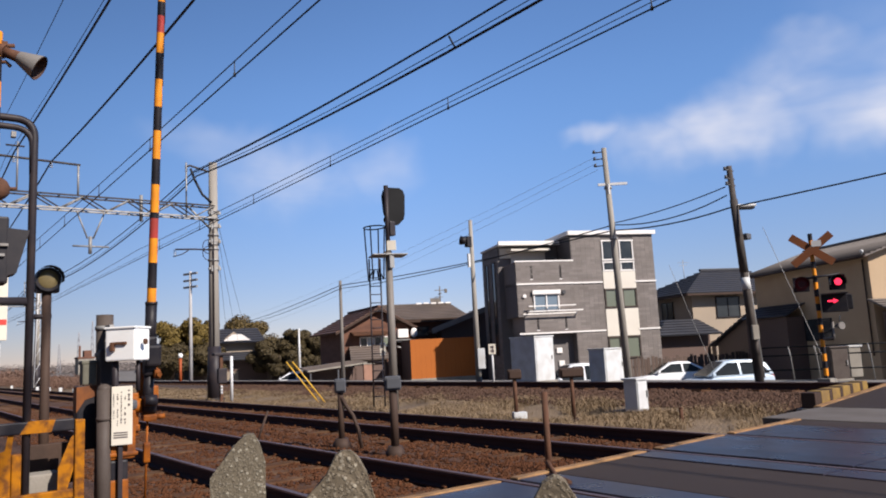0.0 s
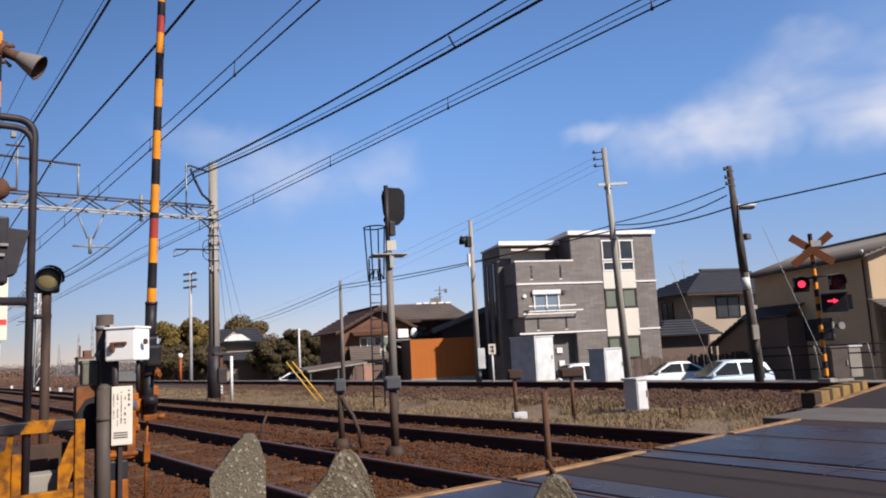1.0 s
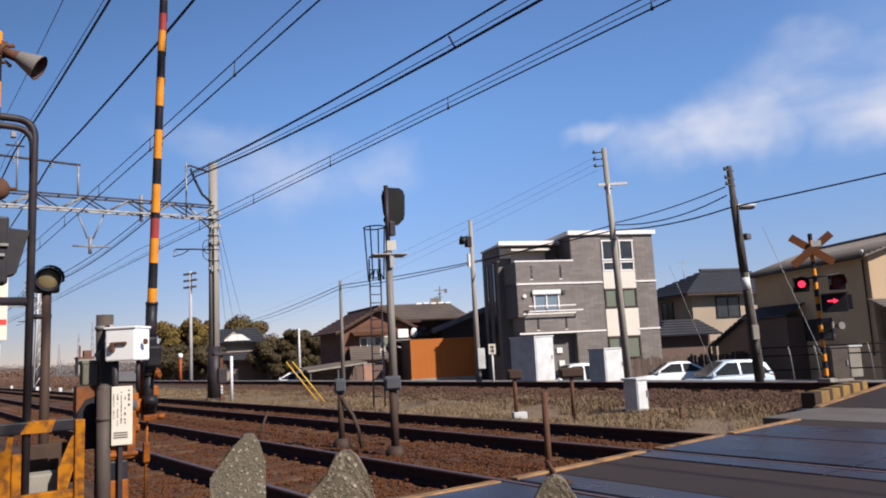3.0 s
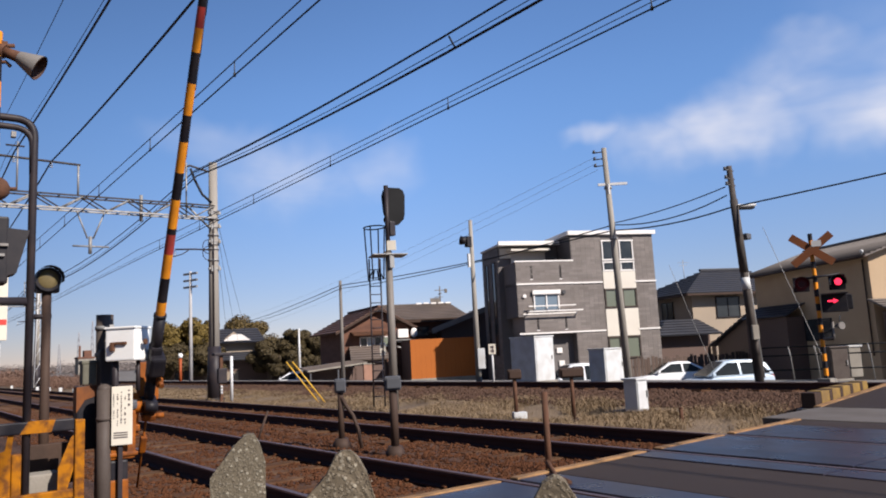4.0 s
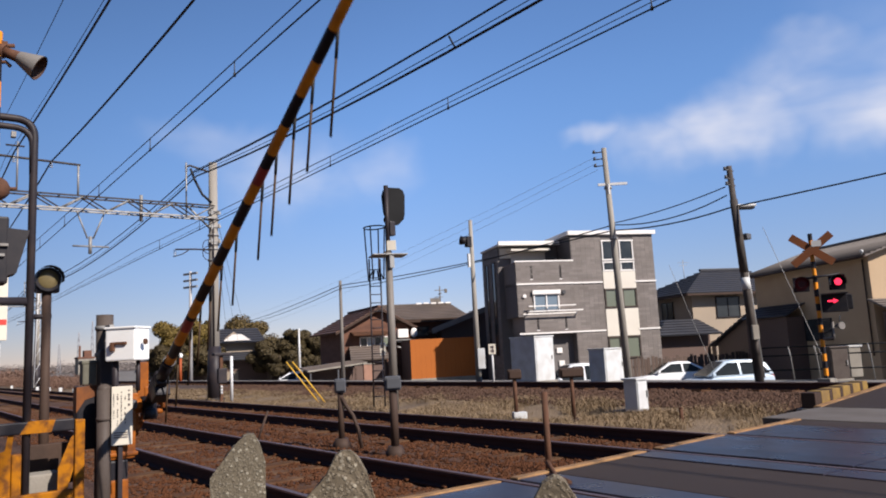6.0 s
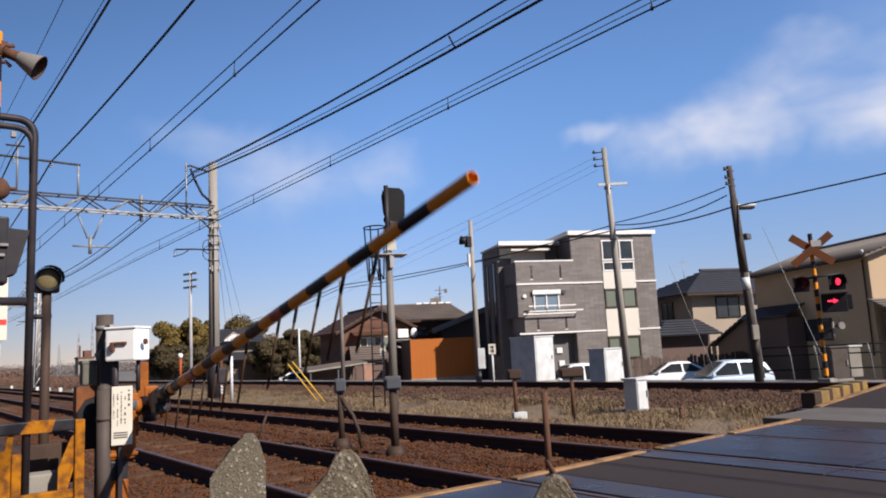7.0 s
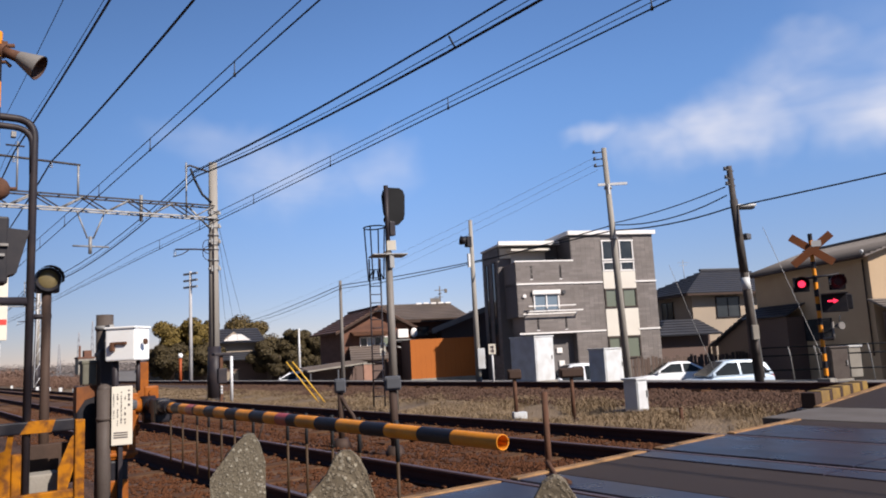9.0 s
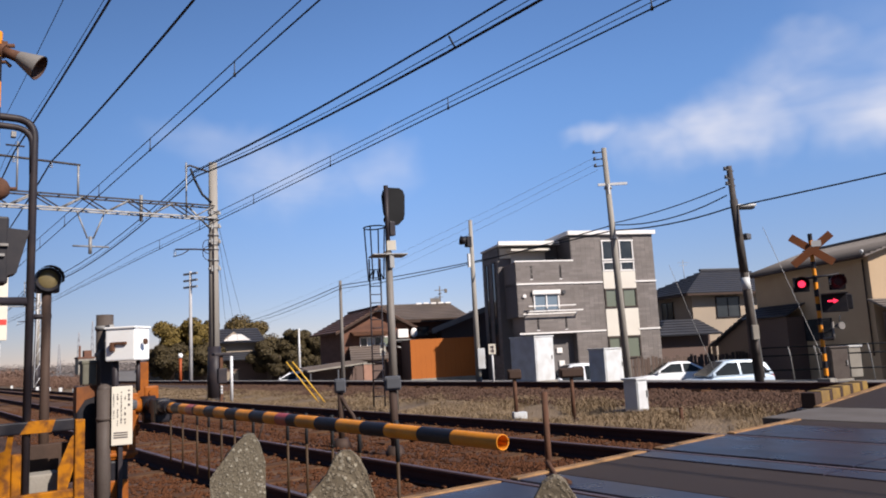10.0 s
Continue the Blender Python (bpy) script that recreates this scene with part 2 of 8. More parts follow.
RUSTY = (0.11, 0.05, 0.028)
M = dict(
    rail_top=mat("worn_rail_head", (0.13, 0.095, 0.10), 0.6, 0.5, vary=0.15, bump=0.02),
    rail_side=mat("rusted_rail_web", (0.066, 0.033, 0.029), 0.85, 0.0, spec=0.1, dirt=(0.05, 0.03, 0.028), dirt_amount=0.6, dirt_scale=6),
    sleeper=mat("dusty_concrete_sleeper", (0.105, 0.058, 0.032), 0.9, spec=0.15, dirt=(0.066, 0.030, 0.015), dirt_amount=0.95, dirt_scale=3, island=0.25),
    stone=mat("rusty_ballast_stone", (0.080, 0.031, 0.0135), 0.92, spec=0.15, island=0.32, vary=0.3, grain=12, dirt=(0.066, 0.028, 0.014), dirt_amount=0.5),
    stone_grey=mat("brown_grey_embankment_stone", (0.074, 0.041, 0.027), 0.92, island=0.6, vary=0.3, grain=12),
    rubber=mat("worn_rubber_panel", (0.019, 0.015, 0.020), 0.30, spec=0.17, vary=0.4, bump=0.05, dirt=(0.040, 0.029, 0.028), dirt_amount=0.7, dirt_scale=2.2),
    asphalt=mat("old_asphalt", (0.040, 0.029, 0.024), 0.7, spec=0.12, grain=26, vary=0.6, bump=0.22, dirt=(0.056, 0.041, 0.034), dirt_amount=0.5, dirt_scale=0.9),
    concrete_road=mat("grey_concrete_strip", (0.125, 0.108, 0.095), 0.85, grain=14, dirt=(0.085, 0.07, 0.058), dirt_amount=0.6, dirt_scale=1.6),
    edge_paint=mat("worn_ochre_edge", (0.30, 0.165, 0.07), 0.8, dirt=(0.13, 0.08, 0.045), dirt_amount=0.8, dirt_scale=5),
    concrete=mat("weathered_concrete", (0.281, 0.257, 0.218), 0.85, grain=10, dirt=(0.172, 0.148, 0.125), dirt_amount=0.6, dirt_scale=1.5),
    pole_concrete=mat("pole_concrete", (0.30, 0.275, 0.24), 0.85, grain=6, dirt=(0.19, 0.17, 0.15), dirt_amount=0.6, dirt_scale=1.2, stretch=(1, 1, 0.25)),
    galv=mat("galvanised_steel", (0.30, 0.295, 0.285), 0.55, 0.35, vary=0.2, bump=0.03, dirt=(0.17, 0.15, 0.135), dirt_amount=0.7, dirt_scale=4),
    mast_grey=mat("grey_steel_mast", (0.185, 0.165, 0.145), 0.6, vary=0.15, dirt=(0.08, 0.068, 0.06), dirt_amount=0.6, dirt_scale=2, stretch=(1, 1, 0.3)),
    grey_paint=mat("grey_enamel", (0.085, 0.088, 0.098), 0.6, vary=0.1, bump=0.04, dirt=(0.055, 0.048, 0.048), dirt_amount=0.5),
    post_grey=mat("grimy_grey_post", (0.085, 0.068, 0.058), 0.6, spec=0.2, vary=0.15, dirt=(0.06, 0.044, 0.038), dirt_amount=0.7, dirt_scale=5),
    dark_pipe=mat("dark_painted_pipe", (0.026, 0.022, 0.026), 0.5, spec=0.25, vary=0.2, bump=0.05, dirt=(0.055, 0.038, 0.034), dirt_amount=0.5, dirt_scale=4),
    signal_black=mat("matt_black_signal", (0.006, 0.006, 0.007), 0.7, spec=0.2, vary=0.2, bump=0.03),
    black=mat("black_paint", (0.012, 0.011, 0.015), 0.5, spec=0.25, vary=0.2, bump=0.05, dirt=(0.034, 0.027, 0.027), dirt_amount=0.5, dirt_scale=6),
    orange=mat("faded_orange_paint", (0.80, 0.29, 0.018), 0.5, vary=0.12, bump=0.06, dirt=(0.45, 0.15, 0.02), dirt_amount=0.5, dirt_scale=7),
    yellow=mat("chipped_yellow_paint", (0.36, 0.13, 0.003), 0.6, spec=0.15, vary=0.2, bump=0.1, dirt=(0.10, 0.035, 0.012), dirt_amount=0.9, dirt_scale=16),
    kerb_yellow=mat("kerb_yellow", (0.27, 0.165, 0.04), 0.7, vary=0.2, bump=0.1, dirt=(0.14, 0.09, 0.045), dirt_amount=0.7, dirt_scale=5),
    red_band=mat("red_reflector", (0.42, 0.05, 0.04), 0.4, vary=0.15, bump=0.05, dirt=(0.16, 0.05, 0.04), dirt_amount=0.5, dirt_scale=6),
    machine=mat("rusty_orange_case", (0.29, 0.082, 0.007), 0.6, spec=0.2, vary=0.2, bump=0.1, dirt=(0.09, 0.03, 0.013), dirt_amount=0.8, dirt_scale=8),
    rust=mat("rusted_iron", RUSTY, 0.85, vary=0.35, grain=10, dirt=(0.06, 0.035, 0.025), dirt_amount=0.7, dirt_scale=5),
    brown_post=mat("brown_painted_post", (0.062, 0.038, 0.028), 0.7, spec=0.2, vary=0.2, dirt=(0.038, 0.026, 0.021), dirt_amount=0.6, dirt_scale=5),
    white=mat("white_enamel", (0.59, 0.60, 0.60), 0.42, vary=0.05, bump=0.02, dirt=(0.40, 0.375, 0.34), dirt_amount=0.5, dirt_scale=3),
    white_bright=mat("fresh_white_enamel", (0.86, 0.86, 0.84), 0.4, vary=0.03, bump=0.01, dirt=(0.70, 0.66, 0.6), dirt_amount=0.25, dirt_scale=4),
    white_plain=mat("white_board", (0.64, 0.59, 0.49), 0.55, vary=0.04, bump=0.0, dirt=(0.52, 0.47, 0.4), dirt_amount=0.4, dirt_scale=6),
    ink=mat("dark_lettering", (0.10, 0.08, 0.08), 0.7, vary=0.1, bump=0.0),
    red_ink=mat("red_lettering", (0.55, 0.05, 0.04), 0.6, vary=0.1, bump=0.0),
    wire=mat("overhead_wire", (0.022, 0.024, 0.03), 0.6, bump=0.0),
    wire_thin=mat("weathered_copper_wire", (0.06, 0.065, 0.075), 0.6, bump=0.0),
    aggregate=speckled("exposed_aggregate", ((0.125, 0.100, 0.068), (0.205, 0.172, 0.125), (0.06, 0.047, 0.033), (0.27, 0.238, 0.18)), 90, bump=0.6),
    stump_concrete=speckled("worn_post_concrete", ((0.135, 0.112, 0.078), (0.175, 0.150, 0.110), (0.085, 0.068, 0.048), (0.29, 0.26, 0.2)), 130, bump=0.5),
    pebble=mat("aggregate_pebble", (0.22, 0.185, 0.135), 0.85, island=0.6, vary=0.2, grain=12),
    rubber_black=mat("black_rubber", (0.02, 0.02, 0.021), 0.7, bump=0.05),
    horn=mat("grey_horn", (0.20, 0.185, 0.17), 0.55, vary=0.1, dirt=(0.13, 0.11, 0.10), dirt_amount=0.5, dirt_scale=6),
    horn_in=mat("rusty_horn_mouth", (0.075, 0.04, 0.03), 0.7, vary=0.25),
    lens_amber=mat("dusty_amber_lens", (0.16, 0.125, 0.06), 0.25, bump=0.0),
    lamp_red=mat("glowing_red_lamp", (1.0, 0.03, 0.075), 0.4, bump=0.0, vary=0.02, glow=1.7),
    lamp_off=mat("unlit_red_lens", (0.055, 0.012, 0.014), 0.3, bump=0.0),
    tile_grey=mat("grey_facade_tile", (0.203, 0.178, 0.165), 0.7, vary=0.2, island=0.3, dirt=(0.140, 0.121, 0.109), dirt_amount=0.5, dirt_scale=0.6),
    tile_joint=mat("grey_facade_joint", (0.148, 0.134, 0.129), 0.8, vary=0.2),
    cream=mat("cream_panel", (0.68, 0.63, 0.55), 0.6, vary=0.05, dirt=(0.56, 0.51, 0.44), dirt_amount=0.35, dirt_scale=0.8),
    white_trim=mat("white_trim", (0.78, 0.75, 0.72), 0.5, vary=0.05, bump=0.02),
    glass=mat("window_glass", (0.03, 0.035, 0.04), 0.1, spec=0.4, vary=0.05, bump=0.0, dirt=(0.08, 0.085, 0.085), dirt_amount=0.5, dirt_scale=0.7),
    curtain=mat("pale_green_curtain_glass", (0.17, 0.19, 0.15), 0.2, spec=0.7, vary=0.1, bump=0.0, stretch=(6, 6, 0.3)),
    roof_dark=mat("blue_grey_roof_tile", (0.040, 0.041, 0.050), 0.6, vary=0.2, island=0.25, dirt=(0.062, 0.06, 0.064), dirt_amount=0.4, dirt_scale=0.8),
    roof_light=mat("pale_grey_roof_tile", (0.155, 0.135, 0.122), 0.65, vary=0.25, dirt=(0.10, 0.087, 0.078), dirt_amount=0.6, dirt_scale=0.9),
    roof_grey=mat("grey_brown_roof_tile", (0.133, 0.105, 0.090), 0.65, vary=0.2, island=0.25, dirt=(0.078, 0.066, 0.058), dirt_amount=0.5, dirt_scale=0.7),
    wall_tan=mat("tan_render", (0.48, 0.35, 0.225), 0.85, grain=6, vary=0.1, dirt=(0.40, 0.285, 0.18), dirt_amount=0.5, dirt_scale=0.5),
    wall_cream=mat("cream_render", (0.36, 0.29, 0.22), 0.85, vary=0.08, dirt=(0.30, 0.25, 0.20), dirt_amount=0.5, dirt_scale=0.5),
    wall_brown=mat("red_brown_siding", (0.148, 0.069, 0.044), 0.8, vary=0.2, dirt=(0.086, 0.045, 0.034), dirt_amount=0.6, dirt_scale=0.7, stretch=(1, 1, 4)),
    # dark boards; the same colour stands in for shade on the brown house
    wall_dark=mat("dark_board_and_shade_wall", (0.125, 0.085, 0.072), 0.8, vary=0.3, stretch=(4, 4, 0.4)),
    wall_board=mat("weathered_brown_boards", (0.24, 0.17, 0.125), 0.8, vary=0.3, stretch=(4, 4, 0.4)),
    orange_wall=mat("orange_sheet_wall", (0.390, 0.113, 0.017), 0.6, vary=0.08, dirt=(0.328, 0.094, 0.016), dirt_amount=0.5, dirt_scale=0.6),
    fence_wood=mat("weathered_fence_board", (0.094, 0.066, 0.053), 0.85, island=0.35, vary=0.25, stretch=(3, 3, 0.4)),
    car_white=mat("white_car_paint", (0.80, 0.81, 0.83), 0.18, spec=0.7, vary=0.01, bump=0.0),
    car_blue=mat("pale_blue_car_paint", (0.50, 0.60, 0.70), 0.2, spec=0.6, vary=0.01, bump=0.0),
    car_glass=mat("car_glass", (0.02, 0.024, 0.028), 0.12, spec=0.08, vary=0.02, bump=0.0),
    bark=mat("grey_brown_bark", (0.11, 0.08, 0.06), 0.9, vary=0.3, bump=0.6),
    leaf_dark=mat("dark_evergreen_leaves", (0.066, 0.048, 0.020), 0.7, island=0.45, vary=0.3, bump=0.0),
    leaf_olive=mat("olive_autumn_leaves", (0.101, 0.069, 0.023), 0.7, island=0.45, vary=0.3, bump=0.0),
    leaf_gold=mat("golden_olive_leaves", (0.135, 0.092, 0.022), 0.7, island=0.25, vary=0.25, bump=0.0),
    hedge=mat("brown_thicket", (0.140, 0.082, 0.058), 0.9, island=0.25, vary=0.3, bump=0.0),
    straw=mat("dry_straw_grass", (0.225, 0.160, 0.095), 0.9, spec=0.15, island=0.45, vary=0.2, bump=0.0),
    guard_yellow=mat("yellow_plastic_guard", (0.72, 0.42, 0.05), 0.5, vary=0.06, bump=0.0, dirt=(0.5, 0.27, 0.04), dirt_amount=0.5),
    haze_hill=mat("distant_brush", (0.15, 0.105, 0.08), 0.95, vary=0.3, bump=0.0),
    steel_white=mat("white_painted_steel", (0.62, 0.62, 0.62), 0.5, vary=0.08, bump=0.02),
)


# ---- mesh helpers ----
def box(bm, size, at=(0, 0, 0), rz=0.0, bevel=0.0, slot=0, turn=None):
    m = Matrix.Translation(at) @ (turn if turn is not None else Matrix.Rotation(radians(rz), 4, "Z")) @ Matrix.Diagonal((*size, 1))
    g = bmesh.ops.create_cube(bm, size=1.0, matrix=m)
    faces = {f for v in g["verts"] for f in v.link_faces}
    for f in faces:
        f.material_index = slot
    if bevel:
        edges = list({e for v in g["verts"] for e in v.link_edges})
        got = bmesh.ops.bevel(bm, geom=edges, offset=bevel, segments=2, profile=0.6, affect="EDGES", clamp_overlap=True)
        for f in got["faces"]:
            f.material_index = slot


def cyl(bm, a, b, r0, r1=None, seg=14, slot=0, caps=True):
    a, b = Vector(a), Vector(b)
    d = b - a
    m = Matrix.Translation((a + b) / 2) @ d.to_track_quat("Z", "Y").to_matrix().to_4x4()
    g = bmesh.ops.create_cone(bm, cap_ends=caps, segments=seg, radius1=r0, radius2=r0 if r1 is None else r1, depth=d.length, matrix=m)
    for f in {f for v in g["verts"] for f in v.link_faces}:
        f.material_index = slot
        f.smooth = len(f.verts) == 4


def tube(bm, pts, r, seg=8, slot=0):
    """A round bar through the points, with closed ends."""
    pts = [Vector(p) for p in pts]
    rings = []
    side = None
    for i, p in enumerate(pts):
        d = (pts[min(i + 1, len(pts) - 1)] - pts[max(i - 1, 0)]).normalized()
        if side is None:
            side = d.orthogonal().normalized()
        side = (side - d * side.dot(d)).normalized()
        up = d.cross(side)
        rr = r(i) if callable(r) else r
        rings.append([bm.verts.new(p + rr * (math.cos(2 * math.pi * k / seg) * side + math.sin(2 * math.pi * k / seg) * up)) for k in range(seg)])
    for a, b in zip(rings, rings[1:]):
        for k in range(seg):
            f = bm.faces.new((a[k], a[(k + 1) % seg], b[(k + 1) % seg], b[k]))
            f.smooth, f.material_index = True, slot
    for ring in (rings[0][::-1], rings[-1]):
        bm.faces.new(ring).material_index = slot


def ball(bm, at, r, seg=12, rings=8, slot=0, scale=(1, 1, 1)):
    g = bmesh.ops.create_uvsphere(bm, u_segments=seg, v_segments=rings, radius=r, matrix=Matrix.Translation(at) @ Matrix.Diagonal((*scale, 1)))
    for f in {f for v in g["verts"] for f in v.link_faces}:
        f.material_index, f.smooth = slot, True


def prism(bm, outline, depth, m=None, slot=0):
    """A flat outline in the local x, z plane, given depth along y (centred)."""
    m = m or Matrix()
    n = len(outline)
    a = [bm.verts.new(m @ Vector((x, -depth / 2, z))) for x, z in outline]
    b = [bm.verts.new(m @ Vector((x, depth / 2, z))) for x, z in outline]
    fs = [bm.faces.new(a), bm.faces.new(b[::-1])]
    fs += [bm.faces.new((a[(i + 1) % n], a[i], b[i], b[(i + 1) % n])) for i in range(n)]
    for f in fs:
        f.material_index = slot
    bmesh.ops.recalc_face_normals(bm, faces=fs)


def quad(bm, pts, slot=0):
    f = bm.faces.new([bm.verts.new(p) for p in pts])
    f.material_index = slot
    return f


def box_list(rows):
    """Vertices and faces of many plain blocks at once: rows of centre and size."""
    corner = np.array([(x, y, z) for x in (-0.5, 0.5) for y in (-0.5, 0.5) for z in (-0.5, 0.5)])
    quads = [(0, 1, 3, 2), (4, 6, 7, 5), (0, 4, 5, 1), (2, 3, 7, 6), (0, 2, 6, 4), (1, 5, 7, 3)]
    verts, faces = [], []
    for c, s in rows:
        o = len(verts)
        verts.extend((corner * s + c).tolist())
        faces.extend([tuple(i + o for i in q) for q in quads])
    return verts, faces


def weld(bm):
    bmesh.ops.remove_doubles(bm, verts=bm.verts, dist=0.0006)


def part(name, bm, material, parent=None, label=""):
    """Links a bmesh as one mesh object under a thing or a part."""
    me = bpy.data.meshes.new(name)
    bm.to_mesh(me)
    bm.free()
    for mm in (material if isinstance(material, (list, tuple)) else [material]):
        me.materials.append(M[mm])
    ob = new(name, me)
    ob.parent = parent
    if label:
        ob["label"] = label
    return ob


def thing(name, m, label, category, group="", kind=""):
    ob = new(name)
    ob.empty_display_size = 0.2
    ob.matrix_world = m
    return tagged(ob, label, category, group, kind)


def bms():
    return bmesh.new()


def simple(name, material, parent, fn, label=""):
    bm = bmesh.new()
    fn(bm)
    return part(name, bm, material, parent, label)


def data_part(name, verts, faces, material, parent=None, label=""):
    me = bpy.data.meshes.new(name)
    me.from_pydata(verts, [], faces)
    me.materials.append(M[material])
    ob = new(name, me)
    ob.parent = parent
    if label:
        ob["label"] = label
    return ob


# ---- ground ----
Y1, Y2, Y3, Y4 = 2.72, 4.155, 6.178, 7.613     # rails of the two electrified tracks
Y5, Y6 = 13.45, 14.885                         # rails of the raised track
Z5, Z6 = 0.205, 0.10
PROFILE = [(-3000, -0.3), (-6, -0.3), (0.6, -0.22), (1.6, -0.19), (2.2, -0.17), (8.2, -0.17), (8.9, -0.27), (10.6, -0.27),
           (11.6, -0.14), (12.75, 0.04), (15.7, -0.03), (16.6, -0.06), (20.6, -0.12), (24, -1.45), (3000, -1.55)]


def ground_z(y):
    return float(np.interp(y, [p[0] for p in PROFILE], [p[1] for p in PROFILE]))


def make_ground():
    far = [40, 60, 100, 200, 500, 1200, 3000]
    xs = [-v for v in far[::-1]] + list(np.arange(-36, -14, 0.28)) + list(np.arange(-14, 6, 0.14)) + [8, 12, 20, 60, 300, 3000]
    ys = [-3000, -500, -100, -30, -10, -4, -1] + list(np.arange(-0.5, 16.5, 0.12)) + [17.5, 19, 22, 26, 32, 40, 60, 100, 300, 1000, 3000]
    verts, faces = [], []
    for x in xs:
        for y in ys:
            z = ground_z(y)
            if -0.6 < y < 16.6 and -40 < x < 7:
                z += 0.035 * noise.noise((x * 0.9, y * 0.9, 0)) + 0.02 * noise.noise((x * 3.1, y * 3.1, 4))
                if 8.4 < y < 11.8:
                    z += 0.05 * noise.noise((x * 1.3, y * 1.3, 9))
            if -5.3 < x < 6.2 and -1 < y < 16.6:
                z -= 0.25                       # bed of the paved crossing
            verts.append((x, y, z))
    n = len(ys)
    for i in range(len(xs) - 1):
        for j in range(n - 1):
            a = i * n + j
            faces.append((a, a + n, a + n + 1, a + 1))
    m = bpy.data.materials.new("ballast_and_soil")
    m.use_nodes = True
    nt = m.node_tree
    b = nt.nodes["Principled BSDF"]
    b.inputs["Roughness"].default_value = 0.95
    co = nt.nodes.new("ShaderNodeTexCoord")
    sep = nt.nodes.new("ShaderNodeSeparateXYZ")
    nt.links.new(co.outputs["Object"], sep.inputs[0])
    wob = nt.nodes.new("ShaderNodeTexNoise")
    wob.inputs["Scale"].default_value, wob.inputs["Detail"].default_value = 1.2, 4
    nt.links.new(co.outputs["Object"], wob.inputs["Vector"])
    vor = nt.nodes.new("ShaderNodeTexVoronoi")
    vor.inputs["Scale"].default_value = 22
    nt.links.new(co.outputs["Object"], vor.inputs["Vector"])
    fine = nt.nodes.new("ShaderNodeTexNoise")
    fine.inputs["Scale"].default_value, fine.inputs["Detail"].default_value = 30, 6
    nt.links.new(co.outputs["Object"], fine.inputs["Vector"])
    broad = nt.nodes.new("ShaderNodeTexNoise")
    broad.inputs["Scale"].default_value, broad.inputs["Detail"].default_value = 0.7, 5
    nt.links.new(co.outputs["Object"], broad.inputs["Vector"])

    def two(c1, c2, fac):
        mx = nt.nodes.new("ShaderNodeMix")
        mx.data_type = "RGBA"
        for key, c in (("A", c1), ("B", c2)):
            if isinstance(c, tuple):
                mx.inputs[key].default_value = (*c, 1)
            else:
                nt.links.new(c, mx.inputs[key])
        nt.links.new(fac, mx.inputs["Factor"])
        return mx.outputs["Result"]

    def step(src, lo, hi):
        mr = nt.nodes.new("ShaderNodeMapRange")
        mr.inputs["From Min"].default_value, mr.inputs["From Max"].default_value = lo, hi
        nt.links.new(src, mr.inputs["Value"])
        return mr.outputs[0]

    add = nt.nodes.new("ShaderNodeMath")
    add.operation = "MULTIPLY_ADD"
    add.inputs[1].default_value = 1.0
    nt.links.new(wob.outputs["Fac"], add.inputs[0])
    nt.links.new(sep.outputs["Y"], add.inputs[2])
    bal = two((0.043, 0.0165, 0.007), (0.092, 0.037, 0.0155), step(fine.outputs["Fac"], 0.3, 0.7))
    bal = two(bal, (0.112, 0.054, 0.026), step(broad.outputs["Fac"], 0.45, 0.75))
    grass = two((0.13, 0.088, 0.052), (0.22, 0.155, 0.092), step(fine.outputs["Fac"], 0.3, 0.7))
    grass = two(grass, (0.10, 0.067, 0.043), step(broad.outputs["Fac"], 0.5, 0.7))
    emb = two((0.028, 0.016, 0.011), (0.094, 0.055, 0.036), step(fine.outputs["Fac"], 0.3, 0.7))
    yard = two((0.12, 0.11, 0.10), (0.19, 0.17, 0.15), step(broad.outputs["Fac"], 0.35, 0.65))
    c = two(bal, grass, step(add.outputs[0], 8.9, 9.3))
    c = two(c, emb, step(add.outputs[0], 11.9, 12.4))
    c = two(c, yard, step(sep.outputs["Y"], 16.2, 17.2))
    nt.links.new(c, b.inputs["Base Color"])
    bp = nt.nodes.new("ShaderNodeBump")
    bp.inputs["Strength"].default_value, bp.inputs["Distance"].default_value = 0.8, 0.03
    nt.links.new(vor.outputs["Distance"], bp.inputs["Height"])
    nt.links.new(bp.outputs[0], b.inputs["Normal"])
    me = bpy.data.meshes.new("ground")
    me.from_pydata(verts, [], faces)
    me.materials.append(m)
    for p in me.polygons:
        p.use_smooth = True
    tagged(new("ground", me), "brown stony ballast bed, dry grass verge and bare soil", "ground", kind="structure")


make_ground()


# ---- tracks ----
def rail_mesh(bm, y, z, x0, x1):
    """Flat-bottomed rail: foot, web and rounded head; slot 1 is the worn running surface."""
    half = [(0.068, -0.150), (0.068, -0.140), (0.012, -0.122), (0.009, -0.050), (0.032, -0.038), (0.034, -0.010), (0.026, 0.0)]
    outline = half + [(-a, b) for a, b in half[::-1]]
    n = len(outline)
    cut = [x0 + (x1 - x0) * i / 12 for i in range(13)]
    rings = [[bm.verts.new((x, y + a, z + b)) for a, b in outline] for x in cut]
    for r0, r1 in zip(rings, rings[1:]):
        for i in range(n):
            f = bm.faces.new((r0[i], r0[(i + 1) % n], r1[(i + 1) % n], r1[i]))
            f.material_index = 1 if i == 6 else 0
    bm.faces.new(rings[0])
    bm.faces.new(rings[-1][::-1])
    bmesh.ops.recalc_face_normals(bm, faces=bm.faces)


